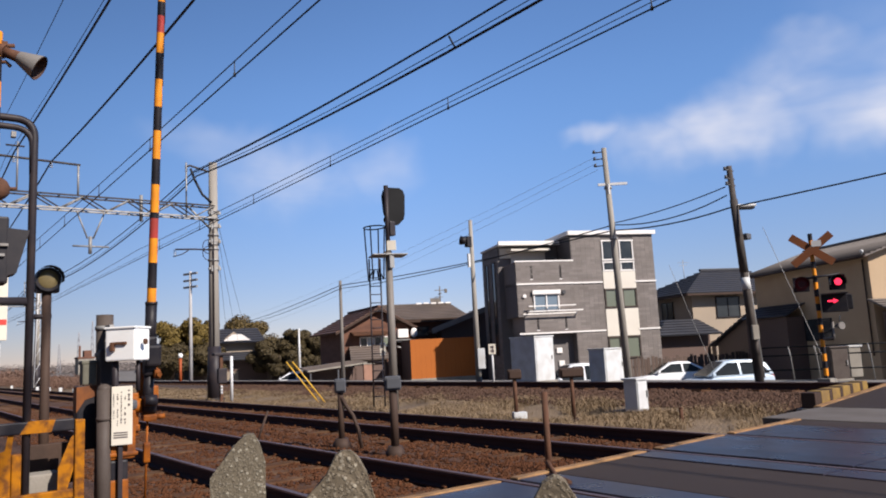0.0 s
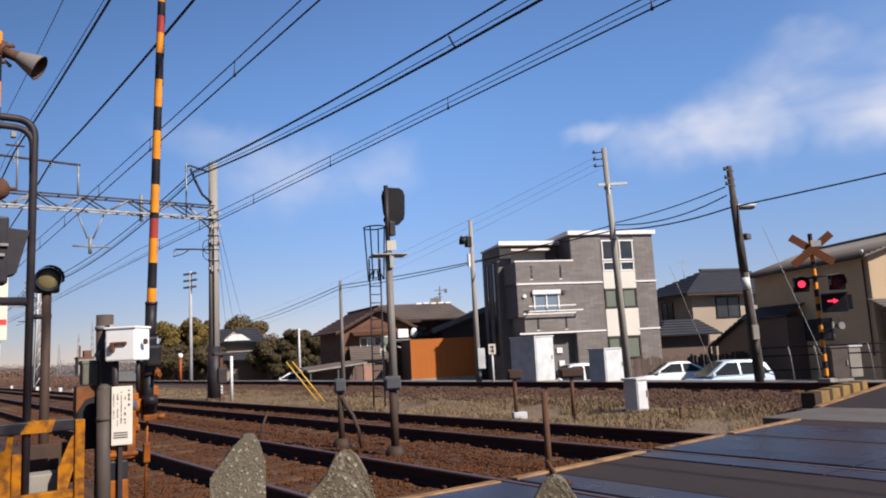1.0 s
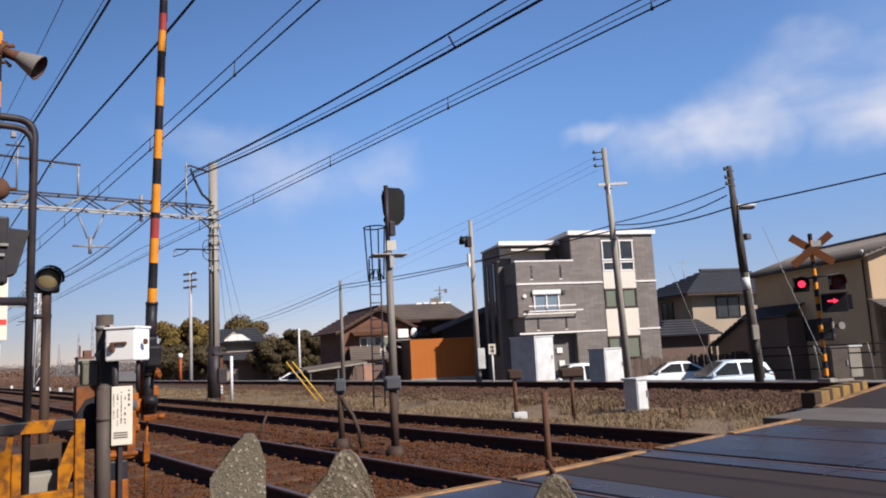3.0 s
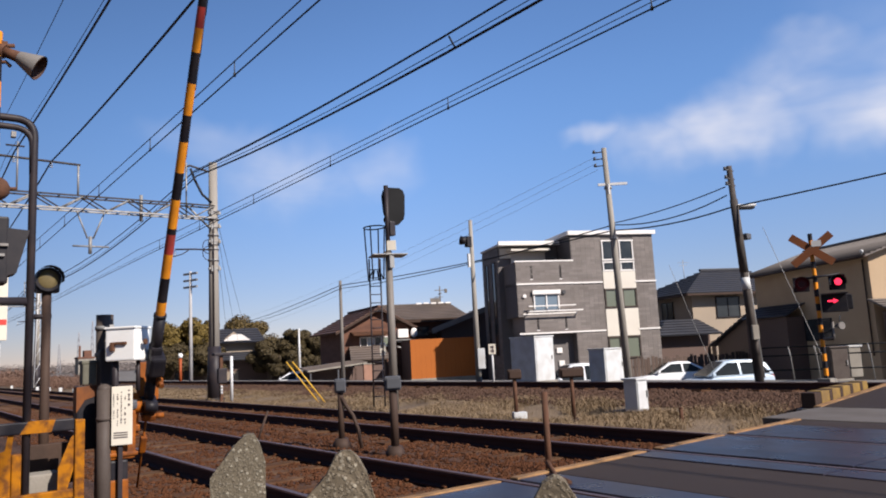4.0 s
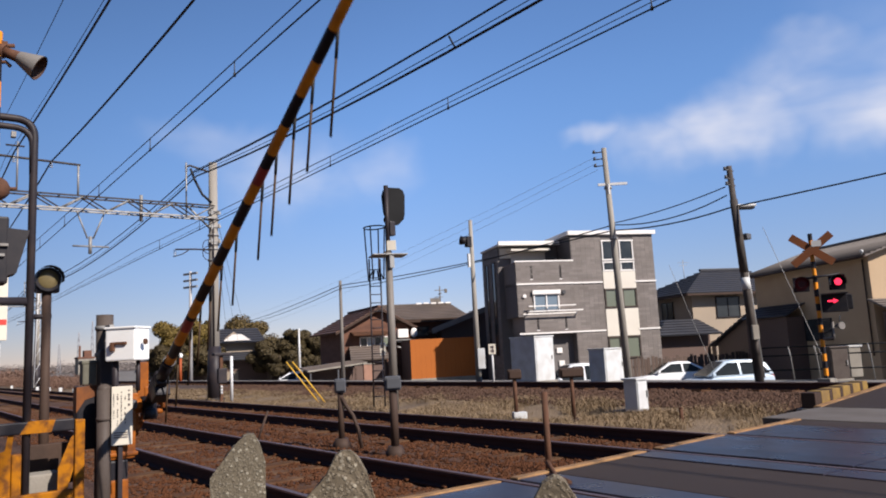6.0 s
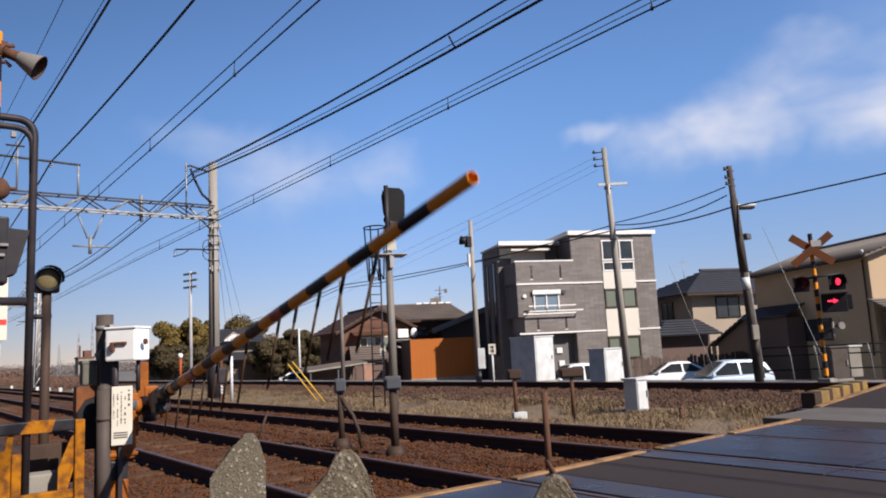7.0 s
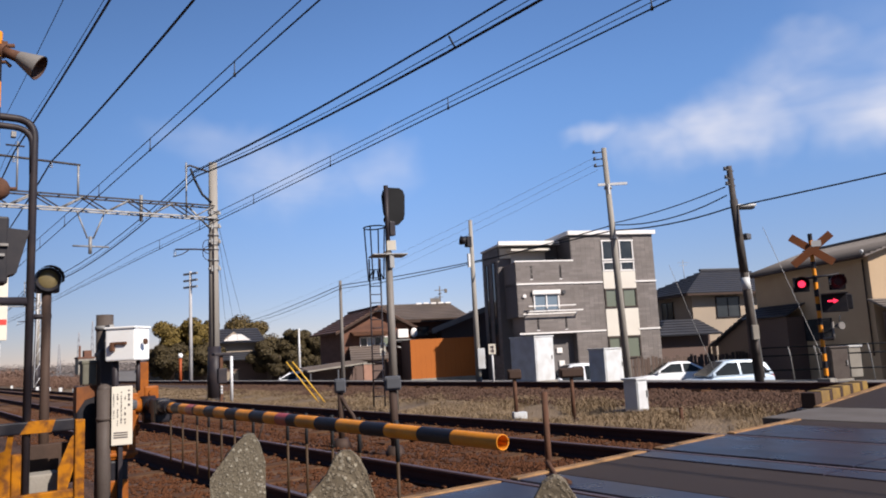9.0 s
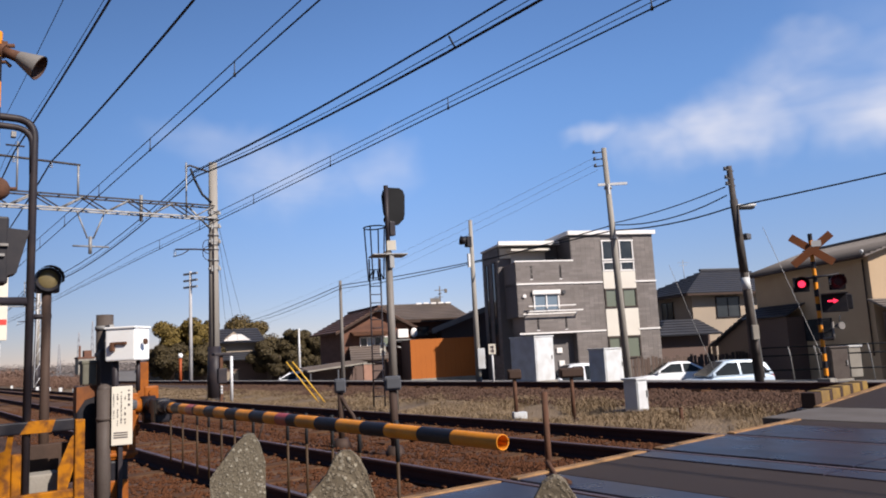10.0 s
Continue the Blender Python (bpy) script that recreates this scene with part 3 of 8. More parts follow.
def make_track(name, ya, yb, za, zb, label, step=0.62, x_to=-5.3, sleepers=True):
    t = thing(name, Matrix(), label, "railway track", "tracks", "structure")
    for y, z in ((ya, za), (yb, zb)):
        simple("rail", ("rail_side", "rail_top"), t, lambda bm: rail_mesh(bm, y, z, -420, 60), "rusty steel rail with a polished head")
    mid, tilt = (ya + yb) / 2, math.atan2(zb - za, yb - ya)
    bm = bms()
    box(bm, (0.24, 2.45, 0.15), bevel=0.015)
    me = bpy.data.meshes.new("sleeper")
    bm.to_mesh(me)
    bm.free()
    me.materials.append(M["sleeper"])
    for i in range(88 if sleepers else 60):
        ob = new("sleeper", me)
        ob.parent = t
        ob.matrix_basis = Matrix.Translation((x_to - 0.35 - i * step, mid, (za + zb) / 2 - 0.228 + 0.012 * noise.noise((i * 3.7, ya, 0)))) @ \
            Matrix.Rotation(tilt, 4, "X") @ Matrix.Rotation(0.02 * noise.noise((i * 1.7, ya, 3)), 4, "Z")
    bm = bms()                                  # fastening clips beside the rail feet
    for i in range(60):
        for y, z in ((ya, za), (yb, zb)):
            for s in (-1, 1):
                box(bm, (0.05, 0.036, 0.022), (x_to - 0.35 - i * step, y + s * 0.08, z - 0.128), bevel=0.008)
    ob = part("rail_clips", bm, "stone", t, "rusty rail clips")
    ob["kind"] = "stuff"
    return t


make_track("track_near", Y1, Y2, 0, 0, "near electrified track with rusty rails on brown ballast")
make_track("track_far", Y3, Y4, 0, 0, "second electrified track with rusty rails on brown ballast")
make_track("track_raised", Y5, Y6, Z5, Z6, "raised third track on a stony embankment", x_to=-6.4)


def stones(name, count, x0, x1, y0, y1, size, material, lift, label, seed, keep=lambda x, y: True):
    rng = np.random.default_rng(seed)
    base = np.array([(1, 0, 0), (-1, 0, 0), (0, 1, 0), (0, -1, 0), (0, 0, 1), (0, 0, -1)], float)
    tri = [(0, 2, 4), (2, 1, 4), (1, 3, 4), (3, 0, 4), (2, 0, 5), (1, 2, 5), (3, 1, 5), (0, 3, 5)]
    verts, faces = [], []
    for _ in range(count):
        u = rng.random()
        x = x1 - (x1 - x0) * u ** 1.5
        y = y0 + (y1 - y0) * rng.random()
        if not keep(x, y):
            continue
        s = size * (0.5 + rng.random())
        a = rng.random() * 6.28
        p = base * (s * (0.6 + 0.6 * rng.random(3))) * (0.8 + 0.4 * rng.random((6, 1)))
        q = np.c_[p[:, 0] * math.cos(a) - p[:, 1] * math.sin(a), p[:, 0] * math.sin(a) + p[:, 1] * math.cos(a), p[:, 2] * 0.75]
        q[:, 2] += 0.3 * q[:, 0] * (rng.random() - 0.5)
        o = len(verts)
        zc = ground_z(y) + 0.035 * noise.noise((x * 0.9, y * 0.9, 0)) + 0.02 * noise.noise((x * 3.1, y * 3.1, 4)) + lift * s
        verts.extend((q + (x, y, zc)).tolist())
        faces.extend([(i + o, j + o, k + o) for i, j, k in tri])
    ob = data_part(name, verts, faces, material)
    tagged(ob, label, "gravel", kind="stuff")


def off_rails(x, y):
    return all(abs(y - r) > 0.09 for r in (Y1, Y2, Y3, Y4))


stones("ballast_stones", 46000, -30, -5.15, 1.9, 8.7, 0.0235, "stone", 0.25, "loose rust-brown ballast stones", 1, off_rails)
stones("embankment_stones", 26000, -34, -6.0, 11.5, 13.3, 0.032, "stone_grey", 0.3, "brown-grey ballast stones on the embankment slope", 2)


def dry_grass(name, count, x0, x1, y0, y1, high, seed):
    rng = np.random.default_rng(seed)
    verts, faces = [], []
    for _ in range(count):
        x = x1 - (x1 - x0) * rng.random() ** 1.4
        y = y0 + (y1 - y0) * rng.random()
        dens = noise.noise((x * 0.8, y * 0.8, 2))
        if dens < -0.32 + 0.35 * rng.random():
            continue
        z = ground_z(y) - 0.02
        for _ in range(5):
            a, h = rng.random() * 6.28, high * (0.4 + 0.8 * rng.random()) * (0.7 + 0.6 * max(0, dens))
            bx, by = x + 0.06 * rng.standard_normal(), y + 0.06 * rng.standard_normal()
            lx, ly = 1.1 * h * math.cos(a), 1.1 * h * math.sin(a)
            wx, wy = -0.0042 * math.sin(a), 0.0042 * math.cos(a)
            o = len(verts)
            verts += [(bx - wx, by - wy, z), (bx + wx, by + wy, z), (bx + lx * 0.4 + wx, by + ly * 0.4 + wy, z + h * 0.65),
                      (bx + lx * 0.4 - wx, by + ly * 0.4 - wy, z + h * 0.65), (bx + lx, by + ly, z + h * 0.9)]
            faces += [(o, o + 1, o + 2, o + 3), (o + 3, o + 2, o + 4)]
    ob = data_part(name, verts, faces, "straw")
    tagged(ob, "dry straw-coloured grass on the verge between the tracks", "grass", kind="stuff")


dry_grass("verge_grass", 19000, -52, -5.4, 8.7, 11.9, 0.17, 5)


# ---- paved crossing ----
def slab(name, material, parent, x0, x1, y0, y1, z0, z1=None, thick=0.22, label="", skew=(0, 0)):
    """A paving slab; skew moves the far ends of its two long sides along x."""
    z1 = z0 if z1 is None else z1
    s0, s1 = skew
    bm = bms()
    v = [bm.verts.new(p) for p in ((x0, y0, z0), (x1, y0, z0), (x1 + s1, y1, z1), (x0 + s0, y1, z1),
                                   (x0, y0, z0 - thick), (x1, y0, z0 - thick), (x1 + s1, y1, z1 - thick), (x0 + s0, y1, z1 - thick))]
    for f in ((0, 1, 2, 3), (4, 7, 6, 5), (0, 4, 5, 1), (1, 5, 6, 2), (2, 6, 7, 3), (3, 7, 4, 0)):
        bm.faces.new([v[i] for i in f])
    top = [e for e in bm.edges if e.verts[0] in v[:4] and e.verts[1] in v[:4]]
    bmesh.ops.bevel(bm, geom=top, offset=0.008, segments=1, affect="EDGES")
    return part(name, bm, material, parent, label)


def make_crossing():
    road = thing("crossing_road", Matrix(), "dark paved level crossing of glossy rubber panels and asphalt", "road", kind="structure")
    xl, xr = -4.86, 6.0
    runs = [("asphalt_strip", "asphalt", -3.0, 1.95), ("rubber_panel", "rubber", 1.96, 2.66), ("rubber_panel", "rubber", 2.80, 4.08),
            ("rubber_panel", "rubber", 4.23, 4.63), ("asphalt_strip", "asphalt", 4.66, 5.78), ("rubber_panel", "rubber", 5.80, 6.12),
            ("rubber_panel", "rubber", 6.275, 7.54), ("rubber_panel", "rubber", 7.69, 8.75), ("asphalt_strip", "asphalt", 8.77, 9.36)]

    def edge(y):                                # open side of the deck, which splays outwards
        return -4.82 - 0.0636 * max(0.0, y - 4.2)
    rng = random.Random(4)
    for name, m, a, b in runs:
        if m == "rubber":
            x = xl
            while x < xr - 0.1:
                first = x == xl
                slab(name, m, road, edge(a) if first else x, min(x + 1.79, xr), a, b, 0.004 * rng.random(), label="glossy dark rubber crossing panel",
                     skew=(edge(b) - edge(a) if first else 0, 0))
                x += 1.8
        else:
            slab(name, m, road, edge(a), xr, a, b, -0.004, label="worn dark asphalt strip", skew=(edge(b) - edge(a), 0))
    slab("flange_filler", "black", road, xl, xr, 6.215, 6.272, -0.05, label="dark flangeway")
    slab("concrete_strip", "concrete_road", road, -5.70, xr, 9.38, 10.92, 0.004, 0.015, label="grey concrete strip")
    slab("asphalt_ramp", "asphalt", road, -5.70, xr, 10.94, 13.38, 0.015, 0.2, label="asphalt ramp up to the raised track")
    slab("rubber_panel", "rubber", road, -6.2, xr, 13.52, 14.8, 0.19, 0.11, label="dark crossing panel of the raised track")
    slab("asphalt_strip", "asphalt", road, -6.6, xr, 14.96, 19.0, 0.1, 0.0, label="asphalt beyond the raised track")
    slab("asphalt_strip", "asphalt", road, -7.6, xr, 19.0, 60.0, 0.0, -0.06, label="asphalt street between the houses")
    # worn ochre edging along the open side, broken where the rails pass
    for a, b in ((1.2, 2.6), (2.82, 4.06), (4.24, 6.05), (6.3, 7.52), (7.72, 9.36)):
        slab("edge_strip", "edge_paint", road, edge(a) - 0.105, edge(a) - 0.006, a, b, 0.012, label="worn ochre edge strip", skew=(edge(b) - edge(a),) * 2)
    slab("edge_strip", "edge_paint", road, -5.83, -5.71, 10.96, 13.3, 0.02, 0.2, label="worn ochre edge strip")
    return road


make_crossing()


def make_kerb():
    k = thing("striped_kerb", pose(-6.0, 12.0, -0.02), "yellow and black striped concrete kerb block beside the crossing", "kerb")
    at = -0.85
    for i, wide in enumerate((0.20, 0.25, 0.09, 0.24, 0.09, 0.24, 0.09, 0.24, 0.09, 0.17)):
        y = at + wide / 2
        at += wide
        bm = bms()
        box(bm, (0.22, wide - 0.002, 0.24), (0, y, 0.09 + 0.05 * (y + 0.85)), bevel=0.012)
        part("kerb_band", bm, "kerb_yellow" if i % 2 else "brown_post", k)
    simple("kerb_foot", "concrete", k, lambda bm: box(bm, (0.30, 1.8, 0.16), (-0.02, 0, -0.1), bevel=0.01))


make_kerb()


# ---- overhead line: portal, wires ----
PX = -27.44
# darker copy of the steel: the truss's shaded sides are put into its colour
M["truss_dark"] = mat("shade_toned_steel", (0.045, 0.036, 0.033), 0.7, spec=0.2, vary=0.25, dirt=(0.09, 0.08, 0.07), dirt_amount=0.6, dirt_scale=5)


def make_portal(x, name_label, left=True):
    t = thing("catenary_portal", pose(x, 0, 0), name_label, "catenary portal", "catenary portals")
    for y in (9.63, 0.55):
        p = simple("mast", "pole_concrete", t, lambda bm: (cyl(bm, (0, y, -0.4), (0, y, 8.7), 0.21, 0.155, 20)), "tapered grey concrete mast")
        simple("base_sleeve", "dark_pipe", p, lambda bm: (cyl(bm, (0, y, -0.3), (0, y, 1.72), 0.27, 0.235, 18), box(bm, (0.75, 0.5, 0.08), (0.05, y, -0.2), bevel=0.01)), "dark painted base sleeve")
        for z in (6.75, 6.45, 5.85, 5.5, 5.32, 4.9):
            simple("clamp_band", "galv", p, lambda bm: cyl(bm, (0, y, z), (0, y, z + 0.07), 0.205, 0.205, 18))
    y0, y1, zl, zh = 0.6, 9.6, 6.52, 6.98      # box truss: four chords and lacing
    for sx in (-0.22, 0.22):
        simple("top_chord", "truss_dark", t, lambda bm: box(bm, (0.05, y1 - y0, 0.05), (sx, (y0 + y1) / 2, zh)), "upper chord coloured dark for its shaded side")
        simple("bottom_chord", "galv", t, lambda bm: box(bm, (0.07, y1 - y0, 0.055), (sx, (y0 + y1) / 2, zl)), "galvanised lower chord")
        n = 12
        for i in range(n):
            a, b = y0 + (y1 - y0) * i / n, y0 + (y1 - y0) * (i + 1) / n
            za, zb = (zl, zh) if i % 2 else (zh, zl)
            simple("lacing_bar", "truss_dark" if i % 2 == 0 else "galv", t, lambda bm: cyl(bm, (sx, a, za), (sx, b, zb), 0.026, seg=6))
    for i in range(13):
        y = y0 + (y1 - y0) * i / 12
        for z in (zl, zh):
            simple("cross_tie", "truss_dark", t, lambda bm: box(bm, (0.40, 0.035, 0.03), (0, y, z)))
    for z, dx in ((6.72, 0.12), (6.2, 0.14), (5.62, 0.13), (4.6, 0.12)):
        simple("mast_bracket", "galv", t, lambda bm: (box(bm, (0.12, 0.46, 0.09), (dx, 9.63, z), bevel=0.015), box(bm, (0.05, 0.06, 0.22), (dx + 0.08, 9.5, z), bevel=0.01), box(bm, (0.05, 0.06, 0.16), (dx + 0.08, 9.78, z + 0.02), bevel=0.01)), "steel mast bracket")
    simple("mast_riser", "dark_pipe", t, lambda bm: tube(bm, [(0.19, 9.55, 1.7), (0.18, 9.56, 5.3), (0.17, 9.57, 6.4)], 0.03, 8), "dark cable riser")
    # raised frames over the beam for the feeders
    for pts, r in (([(0, 4.94, 7.0), (0, 4.94, 8.1)], 0.035), ([(0, 1.2, 8.22), (0, 5.0, 8.1)], 0.04), ([(0, 3.1, 7.0), (0, 3.1, 8.7)], 0.03),
                   ([(0, 2.75, 8.55), (0, 3.3, 8.55)], 0.03), ([(0, 8.62, 6.5), (0, 8.62, 8.6)], 0.03), ([(0, 9.6, 8.3), (0, 8.75, 8.5), (0, 8.6, 8.42)], 0.04),
                   ([(0, 9.55, 6.1), (0, 8.6, 7.0)], 0.04), ([(0.05, 7.0, 6.25), (0.05, 7.0, 7.2)], 0.06)):
        # the topmost bars take the dark shade colour, the rest plain galvanised steel
        simple("feeder_bracket", "truss_dark" if pts[0][2] > 8.15 else "galv", t, lambda bm: tube(bm, pts, r))
    bm = bms()                                 # hangers that carry the contact wires
    for yc in (5.35,):
        for s in (-0.45, 0.45):
            simple("hanger_rod", "galv", t, lambda bm: tube(bm, [(0, yc + s, 6.5), (0, yc + s * 0.2, 5.55)], 0.028))
        simple("hanger_bar", "galv", t, lambda bm: (tube(bm, [(0, yc - 0.55, 5.28), (0, yc + 0.6, 5.28)], 0.03), tube(bm, [(0, yc, 5.62), (0, yc, 5.02)], 0.06)))
    tube(bm, [(0, 9.6, 5.33), (0, 8.9, 5.33), (0.1, 8.2, 5.28)], 0.03)
    tube(bm, [(0.1, 8.75, 5.33), (0.15, 8.45, 5.12), (0.15, 8.1, 5.0)], 0.018)
    for z in (5.45, 5.2):
        tube(bm, [(0, 9.42 - 0.2 * math.sin(a), z + 0.26 * math.cos(a)) for a in [k * 2 * math.pi / 12 for k in range(13)]], 0.015, 6)
    part("steady_arm", bm, "dark_pipe", t, "dark steady arms and hangers")
    for y, z in ((8.62, 8.45), (4.1, 8.13), (3.0, 8.2), (8.2, 5.28), (5.35, 5.28)):
        bm = bms()
        for k in range(4):
            cyl(bm, (0, y, z - 0.02 - 0.06 * k), (0, y, z - 0.06 * k), 0.06, 0.035, 10)
        part("insulator", bm, "white", t)
    bm = bms()                                 # black cable tail down the mast head
    tube(bm, [(0.1, 8.75, 8.35), (0.15, 8.9, 7.9), (0.18, 9.15, 7.4), (0.18, 9.5, 7.1)], 0.05)
    part("cable_tail", bm, "wire", t)
    return t


portal = make_portal(PX, "grey concrete and lattice steel portal over the two tracks")
SPAN = 42.0
copy_thing(portal, pose(PX - SPAN, 0, 0))
copy_thing(portal, pose(PX - 2 * SPAN, 0, 0))


def wire_thing(name, label, y, z_pole, sag, r, material, phase=0.0, spans=(-3, -2, -1, 0), y_pole=None):
    """A run of wire from portal to portal, hanging in shallow curves."""
    bm = bms()
    pts = []
    for s in spans:
        a = PX + SPAN * s
        for k in range(16 if s != spans[-1] else 17):
            u = k / 16
            pts.append((a + SPAN * u, y, z_pole - sag * 4 * u * (1 - u)))
    tube(bm, pts, r, 6)
    return tagged(part(name, bm, material), label, "overhead wire", "overhead wires")


def catenary(yc, zc, zm, auxiliary):
    w = wire_thing("contact_wire", "taut dark contact wire above the track", yc, zc, 0.0, 0.011, "wire")
    wire_thing("messenger_wire", "thin messenger wire above the contact wire", yc, zm, 0.18, 0.009, "wire_thin")
    if auxiliary:
        wire_thing("messenger_wire", "thin auxiliary wire close above the contact wire", yc + 0.02, zc + 0.09, 0.0, 0.006, "wire_thin")
    bm = bms()
    x = PX + 2.72
    while x < 12:
        u = (x - PX) % SPAN / SPAN
        top = zm - 0.18 * 4 * u * (1 - u)
        cyl(bm, (x, yc, zc), (x, yc, top), 0.008, seg=5)
        cyl(bm, (x, yc, zc - 0.02), (x, yc, zc + 0.03), 0.018, seg=6)
        x += 3.94
    part("dropper", bm, "wire_thin", w, "thin vertical droppers")


catenary(6.9, 4.87, 5.22, True)
catenary(3.44, 4.765, 5.13, False)
wire_thing("feeder_cable", "thick black feeder cable along the masts", 9.0, 8.12, 0.98, 0.030, "wire")
wire_thing("feeder_cable", "thick black feeder cable along the masts", 8.85, 8.22, 0.80, 0.022, "wire")
wire_thing("feeder_cable", "black feeder cable beside the thicker one", 8.92, 8.32, 0.84, 0.014, "wire")
wire_thing("feeder_cable", "black cable lashed above the feeder", 9.0, 8.24, 0.98, 0.010, "wire")
wire_thing("feeder_cable", "thick black feeder cable over the near track", 4.1, 8.13, 0.66, 0.026, "wire")
wire_thing("feeder_cable", "thick black feeder cable over the near track", 3.0, 8.33, 0.55, 0.024, "wire")
wire_thing("feeder_cable", "thin grey line wire high over the near track", 2.75, 8.1, 0.7, 0.007, "wire_thin")
wire_thing("feeder_cable", "thin grey line wire high over the near track", 2.2, 8.2, 0.7, 0.007, "wire_thin")
bm = bms()
cyl(bm, (-11.35, 8.85, 7.42), (-11.35, 9.0, 7.2), 0.02, seg=6)
tagged(part("cable_spacer", bm, "wire"), "short dark spacer between two feeder cables", "cable spacer")


def cable(name, label, pts, r, material, sag=0.0, group="power cables"):
    bm = bms()
    out = []
    for (a, b) in zip(pts, pts[1:]):
        a, b = Vector(a), Vector(b)
        for k in range(12):
            u = k / 12
            p = a.lerp(b, u)
            p.z -= sag * 4 * u * (1 - u)
            out.append(p)
    out.append(Vector(pts[-1]))
    tube(bm, out, r, 6)
    return tagged(part(name, bm, material), label, "overhead cable", group)


# ---- railway signal on its mast ----
def make_signal():
    t = thing("railway_signal", pose(-15.3, 9.7, -0.27), "grey railway colour-light signal with a black hooded head and ladder", "railway signal")
    z0 = 0.27
    simple("mast", "mast_grey", t, lambda bm: cyl(bm, (0, 0, 0), (0, 0, 3.86), 0.105, 0.085, 16), "grey steel mast")
    simple("upper_tube", "dark_pipe", t, lambda bm: (cyl(bm, (0, 0, 3.8), (0, 0, 5.5), 0.058, 0.058, 12), box(bm, (0.16, 0.16, 0.36), (0.02, 0.1, 4.42), bevel=0.03)))
    # the head looks down the line, its hood leaning out towards the crossing
    face = Matrix.Translation((-0.05, 0.24, 5.0)) @ Matrix.Rotation(radians(168), 4, "Z")

    def head(bm):
        out = [(-0.27, -0.18), (-0.24, -0.32), (-0.1, -0.46), (0.1, -0.46), (0.2, -0.36), (0.27, -0.15), (0.30, 0.26), (0.26, 0.40), (0.14, 0.47), (-0.14, 0.47), (-0.24, 0.42), (-0.29, 0.30)]
        prism(bm, [(a, b) for a, b in out], 0.10, face @ Matrix.Rotation(radians(90), 4, "Z"))
    simple("head_case", "signal_black", t, head, "black signal head with bevelled corners")

    def hoods(bm):
        for dz in (0.28, 0.02, -0.24):
            pts = []
            for k in range(11):
                a = radians(-30 + 24 * k)
                pts.append((math.cos(a) * 0.125, math.sin(a) * 0.125))
            for (a0, b0), (a1, b1) in zip(pts, pts[1:]):
                quad(bm, [face @ Vector((0.06, a0, dz + b0)), face @ Vector((0.06, a1, dz + b1)), face @ Vector((0.42, a1 * 1.05, dz + b1 - 0.03)), face @ Vector((0.42, a0 * 1.05, dz + b0 - 0.03))])
    simple("hood", "signal_black", t, hoods, "black lamp hoods")

    def lens(bm):
        for dz in (0.28, 0.02, -0.24):
            cyl(bm, face @ Vector((0.075, 0, dz)), face @ Vector((0.095, 0, dz)), 0.10, seg=16)
    simple("lens", "glass", t, lens)
    simple("platform", "galv", t, lambda bm: (box(bm, (0.62, 0.86, 0.03), (-0.12, 0.06, z0 + 3.5), rz=-20, bevel=0.008),
                                              box(bm, (0.12, 0.12, 0.3), (0.1, 0.0, z0 + 3.32))), "small steel service platform")
    simple("number_plate", "white_plain", t, lambda bm: box(bm, (0.03, 0.22, 0.24), (0.12, 0.02, z0 + 3.72), rz=-35, bevel=0.005), "small white plate")

    def ladder(bm):
        o = Vector((-0.76, 0.06, 0))
        w = Vector((0.05, 0.13, 0))
        for s in (-1, 1):
            tube(bm, [o + s * w + Vector((-0.02, 0, 0.1)), o + s * w + Vector((0, 0, z0 + 3.5))], 0.02, 6)
        for k in range(16):
            z = 0.35 + 0.21 * k
            tube(bm, [o - w + Vector((0, 0, z)), o + w + Vector((0, 0, z))], 0.013, 6)
    simple("ladder", "dark_pipe", t, ladder, "thin dark ladder")

    def cage(bm):
        c = Vector((-0.72, 0.06, 0))
        ring = [c + Vector((0.33 * math.cos(a), 0.25 * math.sin(a), z0 + 4.3)) for a in [k * 2 * math.pi / 12 for k in range(13)]]
        tube(bm, ring, 0.018, 6)
        for k in (1, 4, 7, 10):
            tube(bm, [ring[k], (ring[k] - c) * 0.75 + c + Vector((0, 0, -0.2)), Vector((c.x + (ring[k].x - c.x) * 0.3, c.y + (ring[k].y - c.y) * 0.35, z0 + 3.2))], 0.018, 6)
        tube(bm, [Vector((-0.3, 0.1, z0 + 4.25)), Vector((0.0, 0.0, z0 + 4.2))], 0.018, 6)
    simple("guard_rail", "dark_pipe", t, cage, "dark hoop rail round the platform")


make_signal()


